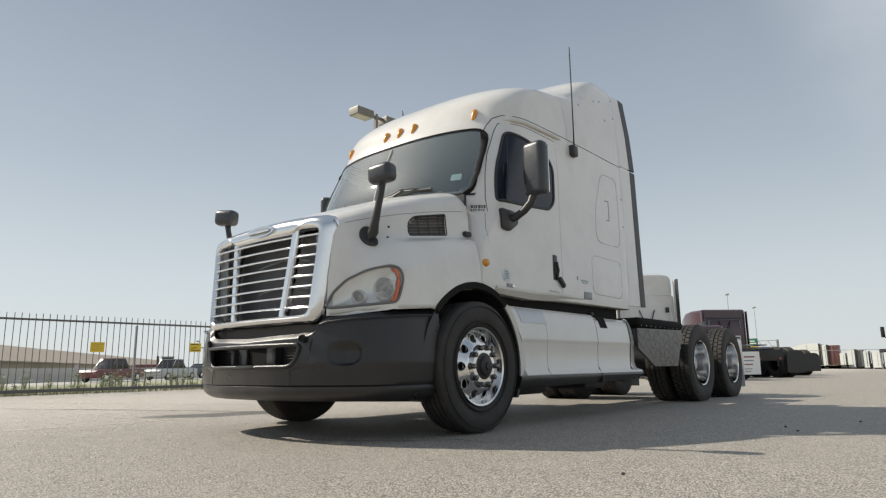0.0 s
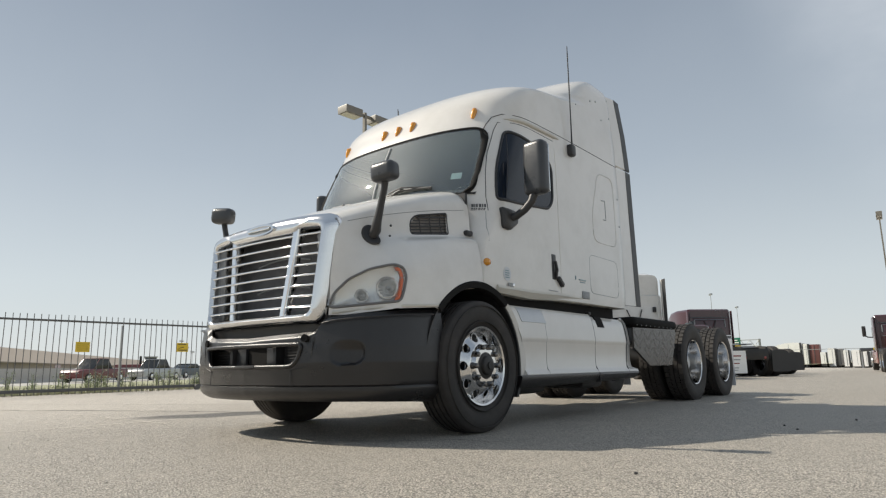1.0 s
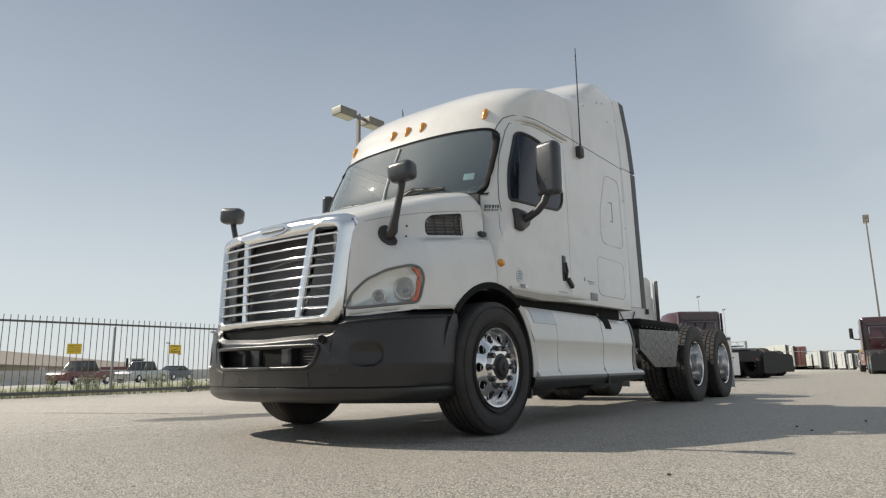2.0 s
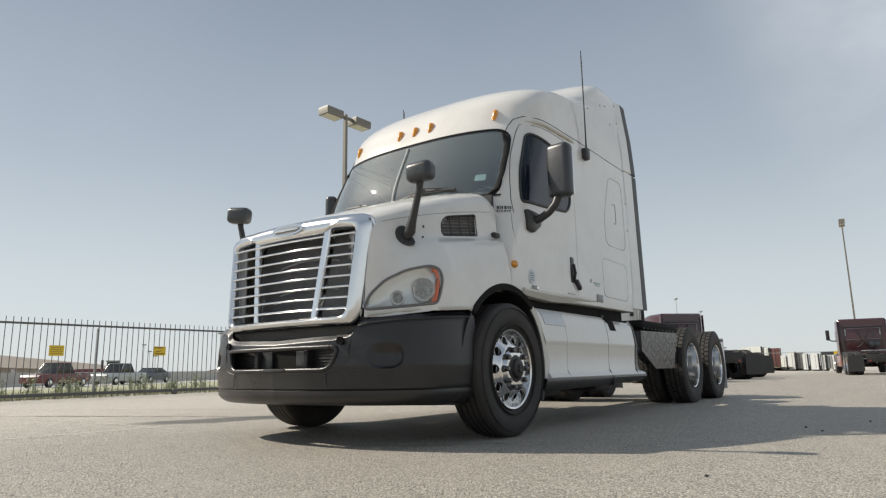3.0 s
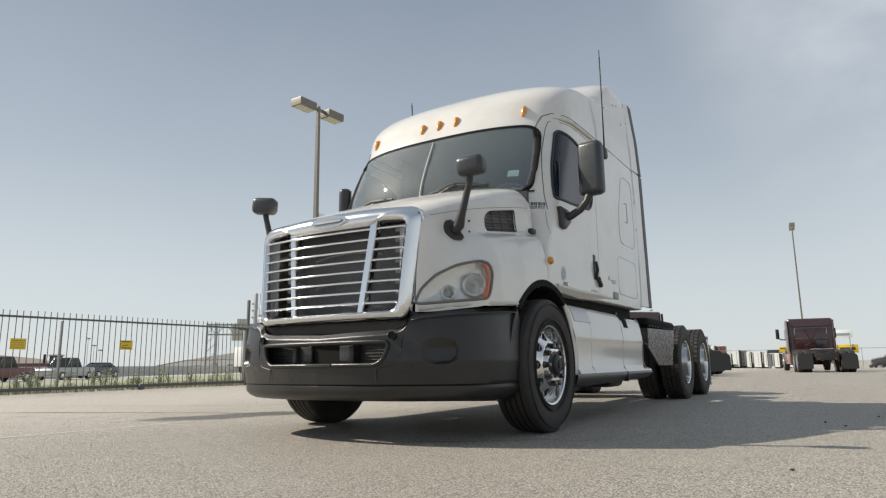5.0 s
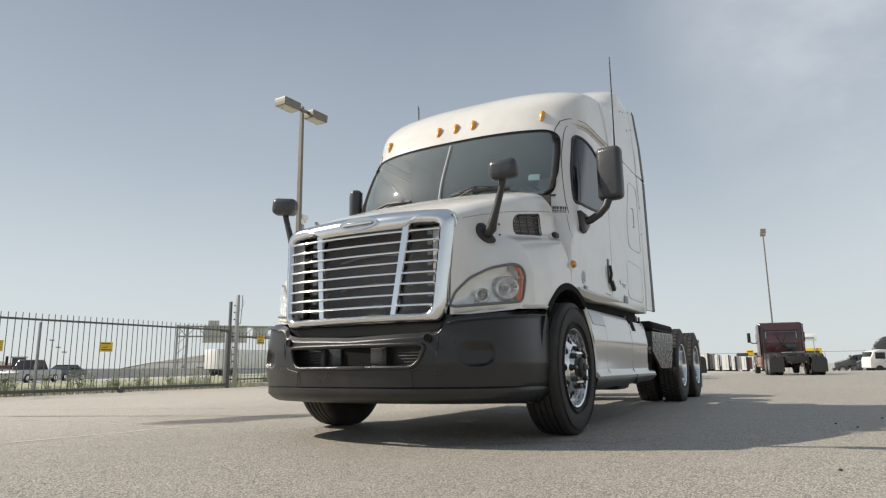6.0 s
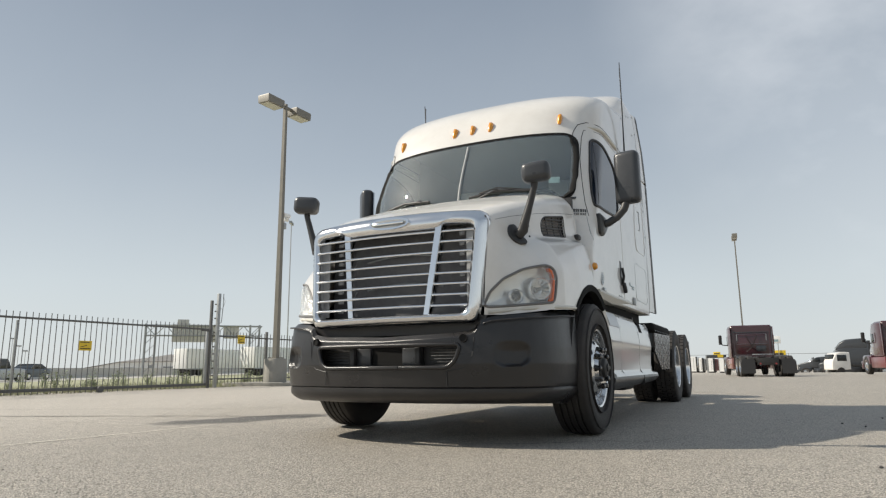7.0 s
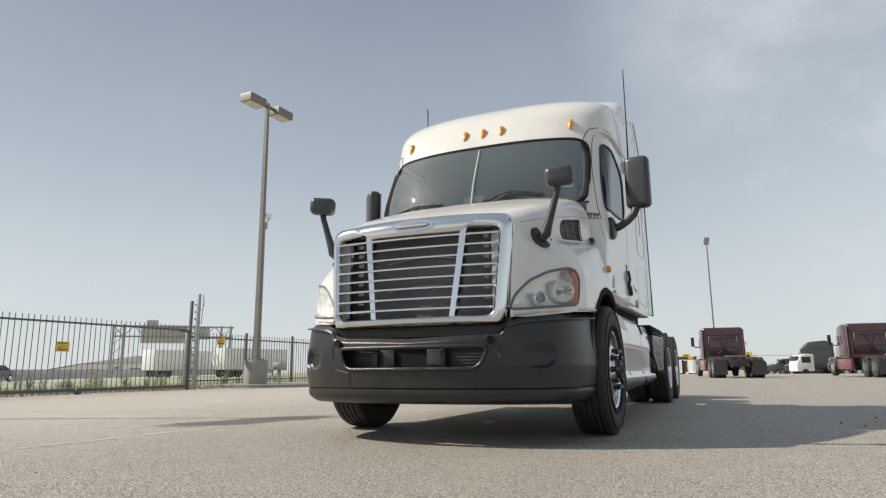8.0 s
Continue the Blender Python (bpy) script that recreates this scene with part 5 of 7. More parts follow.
# quarter guard ahead of the drive wheels: square-ended plate and rounded top
bm = bmesh.new()
top = [(6.5, 0.84), (7.78, 0.86), (7.8, 0.82), (7.6, 0.44), (6.92, 0.44), (6.5, 0.63)]
loft(bm, [[(1.09, y, z) for y, z in top], [(1.11, y, z) for y, z in top]])
q = tpart("quarter_guard", bm, PLATE, label="worn checkered quarter guard ahead of the drive wheels", smooth=20)
bm = boxed(0.62, 6.51, 0.68, 1.09, 6.53, 0.84, bevel=0.005)
tpart("guard_plate", bm, FLAP, q)
for a in range(9):
    for b in range(4):
        yy, zz = 6.58 + a * 0.135, 0.49 + b * 0.095
        if inside(top, yy - 0.07, zz - 0.05) and inside(top, yy + 0.07, zz + 0.05):
            m = pose(1.1105, yy - Y0, zz, 38 if a % 2 else -38)
            if tread_bar is None:
                tread_bar = part("tread_bar", boxed(-0.001, -0.07, -0.02, 0.001, 0.07, 0.02), TREADBAR, q, "", 0, m)
            else:
                shared(tread_bar, "tread_bar", q, m)
bm = boxed(0.62, 6.6, 0.865, 1.1, 7.9, 0.965, bevel=0.04, segs=3)
tpart("guard_top", bm, LIP, q, "rolled black top of the quarter guard", smooth=60)
bolt = None
for k in range(9):
    m = pose(1.106, 6.62 + k * 0.13 - Y0, 0.872)
    if bolt is None:
        bolt = part("bolt", lathed([(0.0, 0.007), (0.004, 0.006), (0.006, 0.0)], 8, "x"), STEEL, q, "", 40, m)
    else:
        shared(bolt, "bolt", q, m)
for y in (4.2, 5.6, 7.0, 9.08, 10.3):
    tpart("cross_member", boxed(-0.39, y - 0.06, 0.74, 0.39, y + 0.06, 0.94), FRAME)
for y in (HUB_Y,):
    tpart("front_axle", boxed(-0.85, y - 0.06, 0.36, 0.85, y + 0.06, 0.48, bevel=0.02), FRAME)
for y in (8.43, 9.72):
    bm = lathed([(-0.95, 0.08), (-0.35, 0.11), (-0.2, 0.22), (0, 0.26), (0.2, 0.22), (0.35, 0.11), (0.95, 0.08)], 16, "x")
    bmesh.ops.translate(bm, verts=bm.verts[:], vec=(0, y, 0.5))
    tpart("drive_axle", bm, FRAME, smooth=60)
bm = boxed(-0.35, 3.0, 0.42, 0.35, 4.3, 1.1, bevel=0.08)
tpart("engine", bm, FRAME)
tpart("gearbox", boxed(-0.25, 4.3, 0.5, 0.25, 5.6, 0.95, bevel=0.08), FRAME)
tpart("bulkhead", boxed(-0.95, 3.78, 1.08, 0.95, 3.81, 1.78), BLACK)
# fifth wheel: horseshoe plate on brackets
bm = bmesh.new()
shoe = rounded([(-0.47, 8.75), (-0.40, 8.6), (0.40, 8.6), (0.47, 8.75), (0.47, 9.25), (0.36, 9.65), (0.12, 9.65), (0.04, 9.25), (-0.04, 9.25), (-0.12, 9.65), (-0.36, 9.65), (-0.47, 9.25)], 0.06, 3)
loft(bm, [[(u, y, 1.0 + (9.1 - y) * 0.05) for u, y in shoe], [(u, y, 1.04 + (9.1 - y) * 0.05) for u, y in shoe]])
fw = tpart("fifth_wheel", bm, FRAME, label="greasy black fifth-wheel plate")
for sgn in (1, -1):
    tpart("bracket", boxed(sgn * 0.34, 9.0, 0.93, sgn * 0.42, 9.35, 1.01), FRAME, fw)
tpart("deck_plate", boxed(-0.42, 6.7, 0.965, 0.42, 7.7, 0.98, bevel=0.004), FLAP)

# ---- wheels ----
def tyre_bm(r=0.497, w=0.285, rim=0.292, grooves=4):
    pr = [(-w * 0.34, rim), (-w * 0.42, rim + 0.02), (-w * 0.47, rim + 0.06), (-w * 0.5, r * 0.80), (-w * 0.495, r * 0.88), (-w * 0.46, r * 0.955), (-w * 0.42, r * 0.985), (-w * 0.40, r * 0.992)]
    tread = w * 0.8
    for k in range(grooves):
        c = -tread / 2 + tread * (k + 1) / (grooves + 1)
        pr += [(c - 0.007, r), (c - 0.005, r - 0.014), (c + 0.005, r - 0.014), (c + 0.007, r)]
    pr += [(w * 0.40, r * 0.992), (w * 0.42, r * 0.985), (w * 0.46, r * 0.955), (w * 0.495, r * 0.88), (w * 0.5, r * 0.80), (w * 0.47, rim + 0.06), (w * 0.42, rim + 0.02), (w * 0.34, rim)]
    # raised ring lines on the wall
    return lathed(pr, 72, "x")


def disc_bm(prof, holes, hr, hole_r, thick=0.012):
    """A wheel disc: profile (along, radius) turned about x, with round holes."""
    n = 240
    rad = np.linspace(prof[0][1], prof[-1][1], 34)
    P = []
    for k in range(n + 1):
        t = 2 * math.pi * k / n
        P.append([Vector((interp(q, sorted((b, a) for a, b in prof)), q * math.cos(t), q * math.sin(t))) for q in rad])
    cs = [(hr * math.cos(2 * math.pi * k / holes), hr * math.sin(2 * math.pi * k / holes)) for k in range(holes)]

    def test(c):
        for y, z in cs:
            if (c.y - y) ** 2 + (c.z - z) ** 2 < hole_r**2:
                return None
        return "d"

    bm = grid_patch(P, test)["d"]
    bmesh.ops.remove_doubles(bm, verts=bm.verts[:], dist=1e-5)
    x = interp(hr, sorted((b, a) for a, b in prof))
    for y, z in cs:
        tube(bm, [(x + 0.001, y + math.cos(a) * hole_r * 1.02, z + math.sin(a) * hole_r * 1.02) for a in [k * math.pi / 10 for k in range(20)]], 0.0024, 6, True, up=(1, 0, 0))
    return bm


STEER_RIM = [(-0.075, 0.296), (0.08, 0.296), (0.115, 0.300), (0.128, 0.296), (0.122, 0.283), (0.1, 0.277), (0.075, 0.272), (0.06, 0.262)]
STEER_DISC = [(0.06, 0.265), (0.08, 0.245), (0.108, 0.20), (0.124, 0.175), (0.128, 0.165), (0.128, 0.15), (0.138, 0.145), (0.153, 0.135), (0.153, 0.10)]


def steer_wheel(sgn, steer=0.0):
    c = (sgn * 0.985, HUB_Y, HUB_Z)
    wheel = part("tyre", tyre_bm(), TYRE, truck, "black steer tyre with worn ribbed tread", 40, pose(c[0], c[1] - Y0, c[2], 0, 0, 0 if sgn > 0 else 180) @ Matrix.Diagonal((0.95, 0.94, 0.94, 1)))
    part("rim", lathed(STEER_RIM, 64, "x"), ALLOY, wheel, "polished aluminium rim", 40)
    part("disc", disc_bm(STEER_DISC, 10, 0.22, 0.034), ALLOY, wheel, "polished disc with round hand holes", 40)
    part("brake_drum", lathed([(-0.1, 0.0), (-0.1, 0.255), (0.04, 0.255), (0.05, 0.0)], 32, "x"), FRAME, wheel, "", 40)
    part("hub", lathed([(0.1, 0.11), (0.154, 0.10), (0.158, 0.085), (0.16, 0.075), (0.18, 0.07), (0.188, 0.055), (0.19, 0.03), (0.19, 0.0)], 32, "x"), FRAME, wheel, "greasy black hub cap", 40)
    part("hub_cap_boss", lathed([(0.188, 0.032), (0.2, 0.03), (0.202, 0.018), (0.196, 0.0)], 20, "x"), FRAME, wheel, "", 40)
    nut = None
    for k in range(10):
        a = 2 * math.pi * k / 10
        m = pose(0, math.cos(a) * 0.1425, math.sin(a) * 0.1425)
        if nut is None:
            nut = part("lug_nut", lathed([(0.128, 0.026), (0.142, 0.026), (0.144, 0.021), (0.17, 0.02), (0.179, 0.014), (0.18, 0.0)], 10, "x"), NUT, wheel, "dark chrome lug nut", 30, m)
        else:
            shared(nut, "lug_nut", wheel, m)
    # wall lettering bands, unreadable
    for r0 in (0.455, 0.335):
        part("wall_ring", lathed([(0.13, r0 - 0.004), (0.1475, r0 - 0.002), (0.1475, r0 + 0.002), (0.13, r0 + 0.004)], 72, "x"), TYRE, wheel, "", 40)
    return wheel


for sgn in (1, -1):
    steer_wheel(sgn)

DRIVE_RIM = [(-0.16, 0.296), (0.10, 0.296), (0.118, 0.300), (0.128, 0.296), (0.12, 0.284), (0.08, 0.278), (0.0, 0.270), (-0.06, 0.262)]
DRIVE_DISC = [(-0.06, 0.264), (-0.085, 0.245), (-0.11, 0.20), (-0.12, 0.16), (-0.12, 0.10)]


def tread_blocks(r=0.515):
    bm = bmesh.new()
    for row, (c, w) in enumerate(((-0.092, 0.05), (-0.033, 0.048), (0.033, 0.048), (0.092, 0.05))):
        for k in range(44):
            a = 2 * math.pi * (k + 0.5 * (row % 2)) / 44
            box(bm, c - w / 2, -0.027, r - 0.016, c + w / 2, 0.027, r + 0.006, m=pose(0, 0, 0, math.degrees(a), 0, 0))
    return bm


drive_tyre = drive_tread = None
for y in (8.43, 9.72):
    for sgn in (1, -1):
        for lay_, uc in (("outer", 0.995), ("inner", 0.68)):
            m = pose(sgn * uc, y - Y0, 0.474, 7 * y, 0, 0 if sgn > 0 else 180) @ Matrix.Diagonal((0.95, 0.94, 0.94, 1))
            if drive_tyre is None:
                t = drive_tyre = part("tyre", tyre_bm(0.508, 0.275, 0.292, 3), TYRE, truck, "black drive tyre with block tread", 40, m)
                tr = drive_tread = part("tread", tread_blocks(0.508), TYRE, t, "deep block tread", 0)
                tagged(tr, kind="stuff")
            else:
                t = shared(drive_tyre, "tyre", truck, m, "black drive tyre with block tread")
                tagged(shared(drive_tread, "tread", t, Matrix.Identity(4), "deep block tread"), kind="stuff")
            if lay_ == "outer":
                part("rim", lathed(DRIVE_RIM, 64, "x"), ALLOY, t, "polished deep-dish rim", 40)
                part("disc", disc_bm(DRIVE_DISC, 10, 0.215, 0.026), ALLOY, t, "", 40)
                part("hub", lathed([(-0.12, 0.115), (-0.05, 0.11), (0.0, 0.10), (0.03, 0.09), (0.035, 0.0)], 28, "x"), STEEL, t, "", 40)
                part("drum", lathed([(-0.3, 0.0), (-0.3, 0.2), (-0.125, 0.2), (-0.125, 0.0)], 28, "x"), FRAME, t, "", 40)

# ---- cabin inside ----
bm = bmesh.new()
rings = []
for u in np.linspace(-0.92, 0.92, 13):
    yf = v_at(u, 1.8) + 0.07
    rings.append([(u, yf, 1.5), (u, yf, 1.80), (u, yf + 0.18, 1.82), (u, yf + 0.34, 1.72 + 0.05 * math.cos(u * 4)), (u, yf + 0.36, 1.5)])
loft(bm, rings)
tpart("dashboard", bm, CABIN, label="grey dashboard", smooth=50)
bm = tubed([(0.5 + 0.21 * math.cos(t), 4.32 + 0.09 * math.sin(t), 1.86 + 0.19 * math.sin(t)) for t in [k * math.pi / 14 for k in range(28)]], 0.016, 8, True)
tpart("steering_wheel", bm, BLACK, smooth=60)
for u, mm in ((0.5, CABIN), (-0.5, SEATCOVER)):
    s_ = tpart("seat", boxed(u - 0.25, 4.5, 1.4, u + 0.25, 5.0, 1.58, bevel=0.06, segs=3), mm, label="grey cab seat" if mm is CABIN else "cab seat under a pale plastic cover")
    tpart("backrest", boxed(u - 0.24, -0.07, 0, u + 0.24, 0.07, 0.68, bevel=0.06, segs=3, m=pose(0, 5.0, 1.5, -10)), mm, s_)
    tpart("headrest", boxed(u - 0.13, -0.05, 0, u + 0.13, 0.05, 0.2, bevel=0.045, segs=3, m=pose(0, 5.11, 2.14, -8)), mm, s_)
    tpart("seat_base", boxed(u - 0.18, 4.55, 1.07, u + 0.18, 4.95, 1.42, bevel=0.02), BLACK, s_)

# ---- the other tractors, seen from behind ----
def rounded_rect(w, z0, z1, r, n=4):
    return rounded([(-w, z0), (w, z0), (w, z1), (-w, z1)], [r * 0.5, r * 0.5, r, r], n)


def parked_tractor(paint, label, at, roof=2.75, tank=None, high=0.0, extra=0.0):
    """A tractor with its tail at the origin, its nose towards -y; extra lengthens the sleeper to the rear."""
    t = thing("truck_tractor", label, "truck", at, group="parked trucks in the yard")
    # sleeper and cab: sections from the back forward
    bm = bmesh.new()
    yb = -4.75 + extra
    secs = [(yb, 1.0, 0.98, roof - 0.06), (yb - 0.07, 1.06, 0.95, roof), (-5.9, 1.08, 0.95, roof + 0.02), (-6.5, 1.06, 0.95, roof - 0.04), (-6.95, 1.0, 0.95, roof - 0.25), (-7.3, 0.95, 0.95, 1.85), (-7.35, 0.93, 0.9, 1.8), (-8.6, 0.72, 0.85, 1.48), (-8.75, 0.66, 0.85, 1.35)]
    loft(bm, [[(u, y, z) for u, z in rounded_rect(w, z0, z1, 0.16)] for y, w, z0, z1 in secs])
    body = part("cab_body", bm, paint, t, "", 40)
    # recessed back wall with ribs and two small windows
    part("back_panel", boxed(-0.84, yb - 0.025, 1.15, 0.84, yb + 0.012, roof - 0.42, bevel=0.015), paint, body)
    for u in (-0.95, 0.95):
        part("back_rib", boxed(u - 0.02, yb - 0.02, 1.1, u + 0.02, yb + 0.03, roof - 0.2, bevel=0.008), paint, body)
    if high:
        # a plain back with black rubber buffers
        for u, z in ((-0.8, 1.35), (-0.55, 1.33), (-0.2, 1.32), (0.8, 1.5), (0.72, 2.5), (-0.75, 2.35), (0.85, 1.9)):
            part("buffer", boxed(u - 0.06, yb, z - 0.09, u + 0.06, yb + 0.07, z + 0.09, bevel=0.015), RUBBER, body)
    else:
        # rails, pale light bars at both sides and a small panel
        part("back_frame", boxed(-0.9, yb, roof - 0.42, 0.9, yb + 0.03, roof - 0.37, bevel=0.01), GREYPAINT, body)
        for z in (1.7, roof - 0.5):
            part("grab_rail", tubed([(-0.75, yb + 0.05, z), (0.75, yb + 0.05, z)], 0.014, 6), STEEL, body, "", 60)
        for u in (-0.74, 0.74):
            part("light_strip", boxed(u - 0.022, yb + 0.012, roof - 0.85, u + 0.022, yb + 0.03, roof - 0.5, bevel=0.006), LABEL, body)
        part("access_panel", boxed(-0.7, yb + 0.012, 1.3, -0.2, yb + 0.026, 1.62, bevel=0.01), GREYPAINT, body)
    for a, b in (((-0.28, 1.3), (0.28, roof - 0.55)), ((0.28, 1.3), (-0.28, roof - 0.55))):
        part("hose", tubed([(a[0], yb + 0.05, a[1]), ((a[0] + b[0]) / 2, yb + 0.15, (a[1] + b[1]) / 2 - 0.2), (b[0], yb + 0.05, b[1])], 0.02, 6), FRAME, t, "", 60)
    for s in (1, -1):
        part("side_window", boxed(s * 1.07, -6.75, 1.72, s * 1.01, -6.1, 2.2, bevel=0.01), DARKGLASS, body)
        part("side_extender", boxed(s * 1.09, yb - 0.05, 1.0, s * 1.05, yb + 0.1, max(roof - 0.1, high - 0.3), bevel=0.01), paint, t)
        if high:
            part("extender_edge", boxed(s * 1.085, yb + 0.09, 1.0, s * 1.06, yb + 0.33, high - 0.3, bevel=0.005), RUBBER, t)
        part("side_skirt", boxed(s * 1.12, -7.0, 0.36, s * 0.95, -4.5, 0.93, bevel=0.04), tank or paint, t)
        part("wing", boxed(s * 1.12, -8.7, 0.5, s * 0.7, -7.2, 1.05, bevel=0.12, segs=3), paint, t)
        part("bumper_end", boxed(s * 1.12, -9.0, 0.3, s * 0.2, -8.65, 0.75, bevel=0.06), paint, t)
        mr = part("door_mirror", boxed(s * 1.3, -7.0, 1.75, s * 1.48, -6.88, 2.3, bevel=0.035, segs=3), BLACK, t)
        part("mirror_arm", tubed([(s * 1.02, -6.9, 1.7), (s * 1.25, -6.94, 1.72), (s * 1.37, -6.94, 1.8)], 0.03, 8), BLACK, mr, "", 60)
        part("frame_rail", boxed(s * 0.39, -8.5, 0.72, s * 0.47, 0.0, 0.96, bevel=0.012), FRAME, t)
        bm = bmesh.new()
        flap_plan = rounded([(s * 0.58, 0.16), (s * 1.2, 0.16), (s * 1.2, 0.86), (s * 0.58, 0.86)], [0.05, 0.05, 0.22, 0.1], 5)
        loft(bm, [[(u, y, z) for u, z in flap_plan] for y in (0.0, 0.02)])
        part("mud_flap", bm, BLACK, t, "", 30)
        # rounded guards over the drive wheels
        bm = bmesh.new()
        prof = [(-2.8, 0.6), (-2.76, 0.8), (-2.6, 0.96), (-2.35, 1.03), (-2.1, 1.05), (-1.8, 1.02), (-1.5, 0.9)]
        loft(bm, [[(s * 1.2, y, z) for y, z in prof], [(s * 0.58, y, z) for y, z in prof]], closed=False)
        thicken(bm, 0.02)
        part("mudguard", bm, BLACK, t, "", 50)
        part("tail_lamp", lathed([(0.0, 0.0), (0.0, 0.045), (0.03, 0.045), (0.04, 0.0)], 14, "y"), REDLENS, t, "", 40, pose(s * 0.34, 0, 0.62))
        for y in (-0.78, -2.1):
            for uc in (1.045, 0.715):
                w = shared(drive_tyre, "tyre", t, pose(s * uc, y, 0.5, 0, 0, 0 if s > 0 else 180))
                if uc > 1:
                    part("rim", lathed(DRIVE_RIM, 32, "x"), ALLOY, w, "", 40)
                    part("disc", lathed(DRIVE_DISC[:-1] + [(-0.1, 0.08), (0.02, 0.07), (0.03, 0.0)], 32, "x"), ALLOY, w, "", 40)
        w = shared(drive_tyre, "tyre", t, pose(s * 1.0, -7.95, 0.5, 0, 0, 0 if s > 0 else 180))
        part("rim", lathed(STEER_RIM, 32, "x"), ALLOY, w, "", 40)
        part("disc", lathed(STEER_DISC + [(0.17, 0.08), (0.175, 0.0)], 32, "x"), ALLOY, w, "", 40)
    bm = bmesh.new()
    loft(bm, [[(u, y - 10.3, z + d) for u, y, z in [(q[0], q[1], 1.06) for q in shoe]] for d in (0, 0.04)])
    part("fifth_wheel", bm, STEEL, t)
    part("tail_beam", boxed(-0.47, -0.1, 0.55, 0.47, 0.02, 0.9, bevel=0.01), FRAME, t)
    part("deck", boxed(-0.4, -4.6, 0.97, 0.4, -3.0, 0.985), FLAP, t)
    if high:
        bm = bmesh.new()
        secs = [(yb - 0.05, 0.98, roof - 0.1, high - 0.12), (yb - 0.5, 0.97, roof - 0.1, high), (-5.7, 0.93, roof - 0.1, high - 0.12), (-6.3, 0.85, roof - 0.1, high - 0.45), (-6.8, 0.7, roof - 0.15, roof + 0.1)]
        loft(bm, [[(u, y, z) for u, z in rounded_rect(w, z0, z1, 0.25)] for y, w, z0, z1 in secs])
        part("roof_fairing", bm, paint, t, "", 40)
    return t


def stand(x, y, deg):
    return pose(x, y, fall(x, y), 0, 0, deg)


parked_tractor(WHITE, "white sleeper truck parked at an angle, tail outward", stand(-5.38, 18.43, -136), 2.9, high=3.72)
parked_tractor(MAROON, "maroon truck in the middle of the parked row", stand(-5.1, 22.9, -136), 2.0, tank=GREYPAINT)
parked_tractor(MAROON, "maroon low-roof truck parked at an angle, black mud flaps showing", stand(-5.53, 27.8, -136), 2.98, tank=GREYPAINT)
parked_tractor(MAROON, "maroon sleeper truck standing alone with its tail towards us", stand(-1.26, 33.7, -171.5), 2.74, tank=PINKSKIRT)
parked_tractor(MAROON, "maroon sleeper truck standing at an angle on the yard", stand(5.82, 34.69, -173), 2.8, tank=REDPAINT)
parked_tractor(GREYPAINT, "dark grey low-roof truck parked sideways in the distance", stand(11.2, 96.0, -90), 2.35)
parked_tractor(GREYPAINT, "dark grey high-roof sleeper truck parked sideways in the distance", stand(13.35, 92.0, -90), 3.2, high=4.4, extra=1.2)

# white letters panel on one mud flap is unreadable, so plain bars
flap = thing("flap_card", "white mud flap with unreadable red and grey bars", "mud flap", stand(-5.38, 18.43, -136))
fc = part("card", boxed(-1.2, 0.03, 0.16, -0.6, 0.04, 0.78), TRAILER, flap)
for k, (z, mm) in enumerate(((0.62, REDLENS), (0.52, LABEL), (0.42, REDLENS), (0.3, LABEL), (0.24, LABEL))):
    part("bar", boxed(-1.05 + 0.03 * k, 0.041, z, -0.75, 0.045, z + 0.035 - 0.004 * k), mm, fc)


def small_cabover(at):
    t = thing("delivery_truck", "small white cab-over truck parked far off", "truck", at)
    bm = bmesh.new()
    secs = [(0, 0.9, 0.55, 2.3), (-0.9, 0.95, 0.5, 2.35), (-1.35, 0.93, 0.5, 2.2), (-1.75, 0.9, 0.5, 1.45), (-1.8, 0.88, 0.55, 0.9)]
    loft(bm, [[(u, y, z) for u, z in rounded_rect(w, a, b, 0.12)] for y, w, a, b in secs])
    c = part("cab_body", bm, WHITE, t, "", 40)
    for s in (1, -1):
        part("side_window", boxed(s * 0.95, -1.3, 1.4, s * 0.9, -0.35, 2.05, bevel=0.02), DARKGLASS, c)
        part("wheel", lathed([(-0.12, 0.0), (-0.12, 0.38), (0.12, 0.38), (0.12, 0.0)], 24, "x"), TYRE, t, "", 30, pose(s * 0.85, -1.0, 0.38))
        part("wheel", lathed([(-0.2, 0.0), (-0.2, 0.38), (0.2, 0.38), (0.2, 0.0)], 24, "x"), TYRE, t, "", 30, pose(s * 0.8, 2.2, 0.38))
    part("windscreen", boxed(-0.8, -1.66, 1.4, 0.8, -1.5, 2.1, bevel=0.03), DARKGLASS, c)
    part("flat_bed", boxed(-1.0, 0.2, 0.85, 1.0, 3.6, 1.05, bevel=0.02), FRAME, t)
    return t


small_cabover(stand(7.1, 88.0, -68) @ Matrix.Scale(1.12, 4))


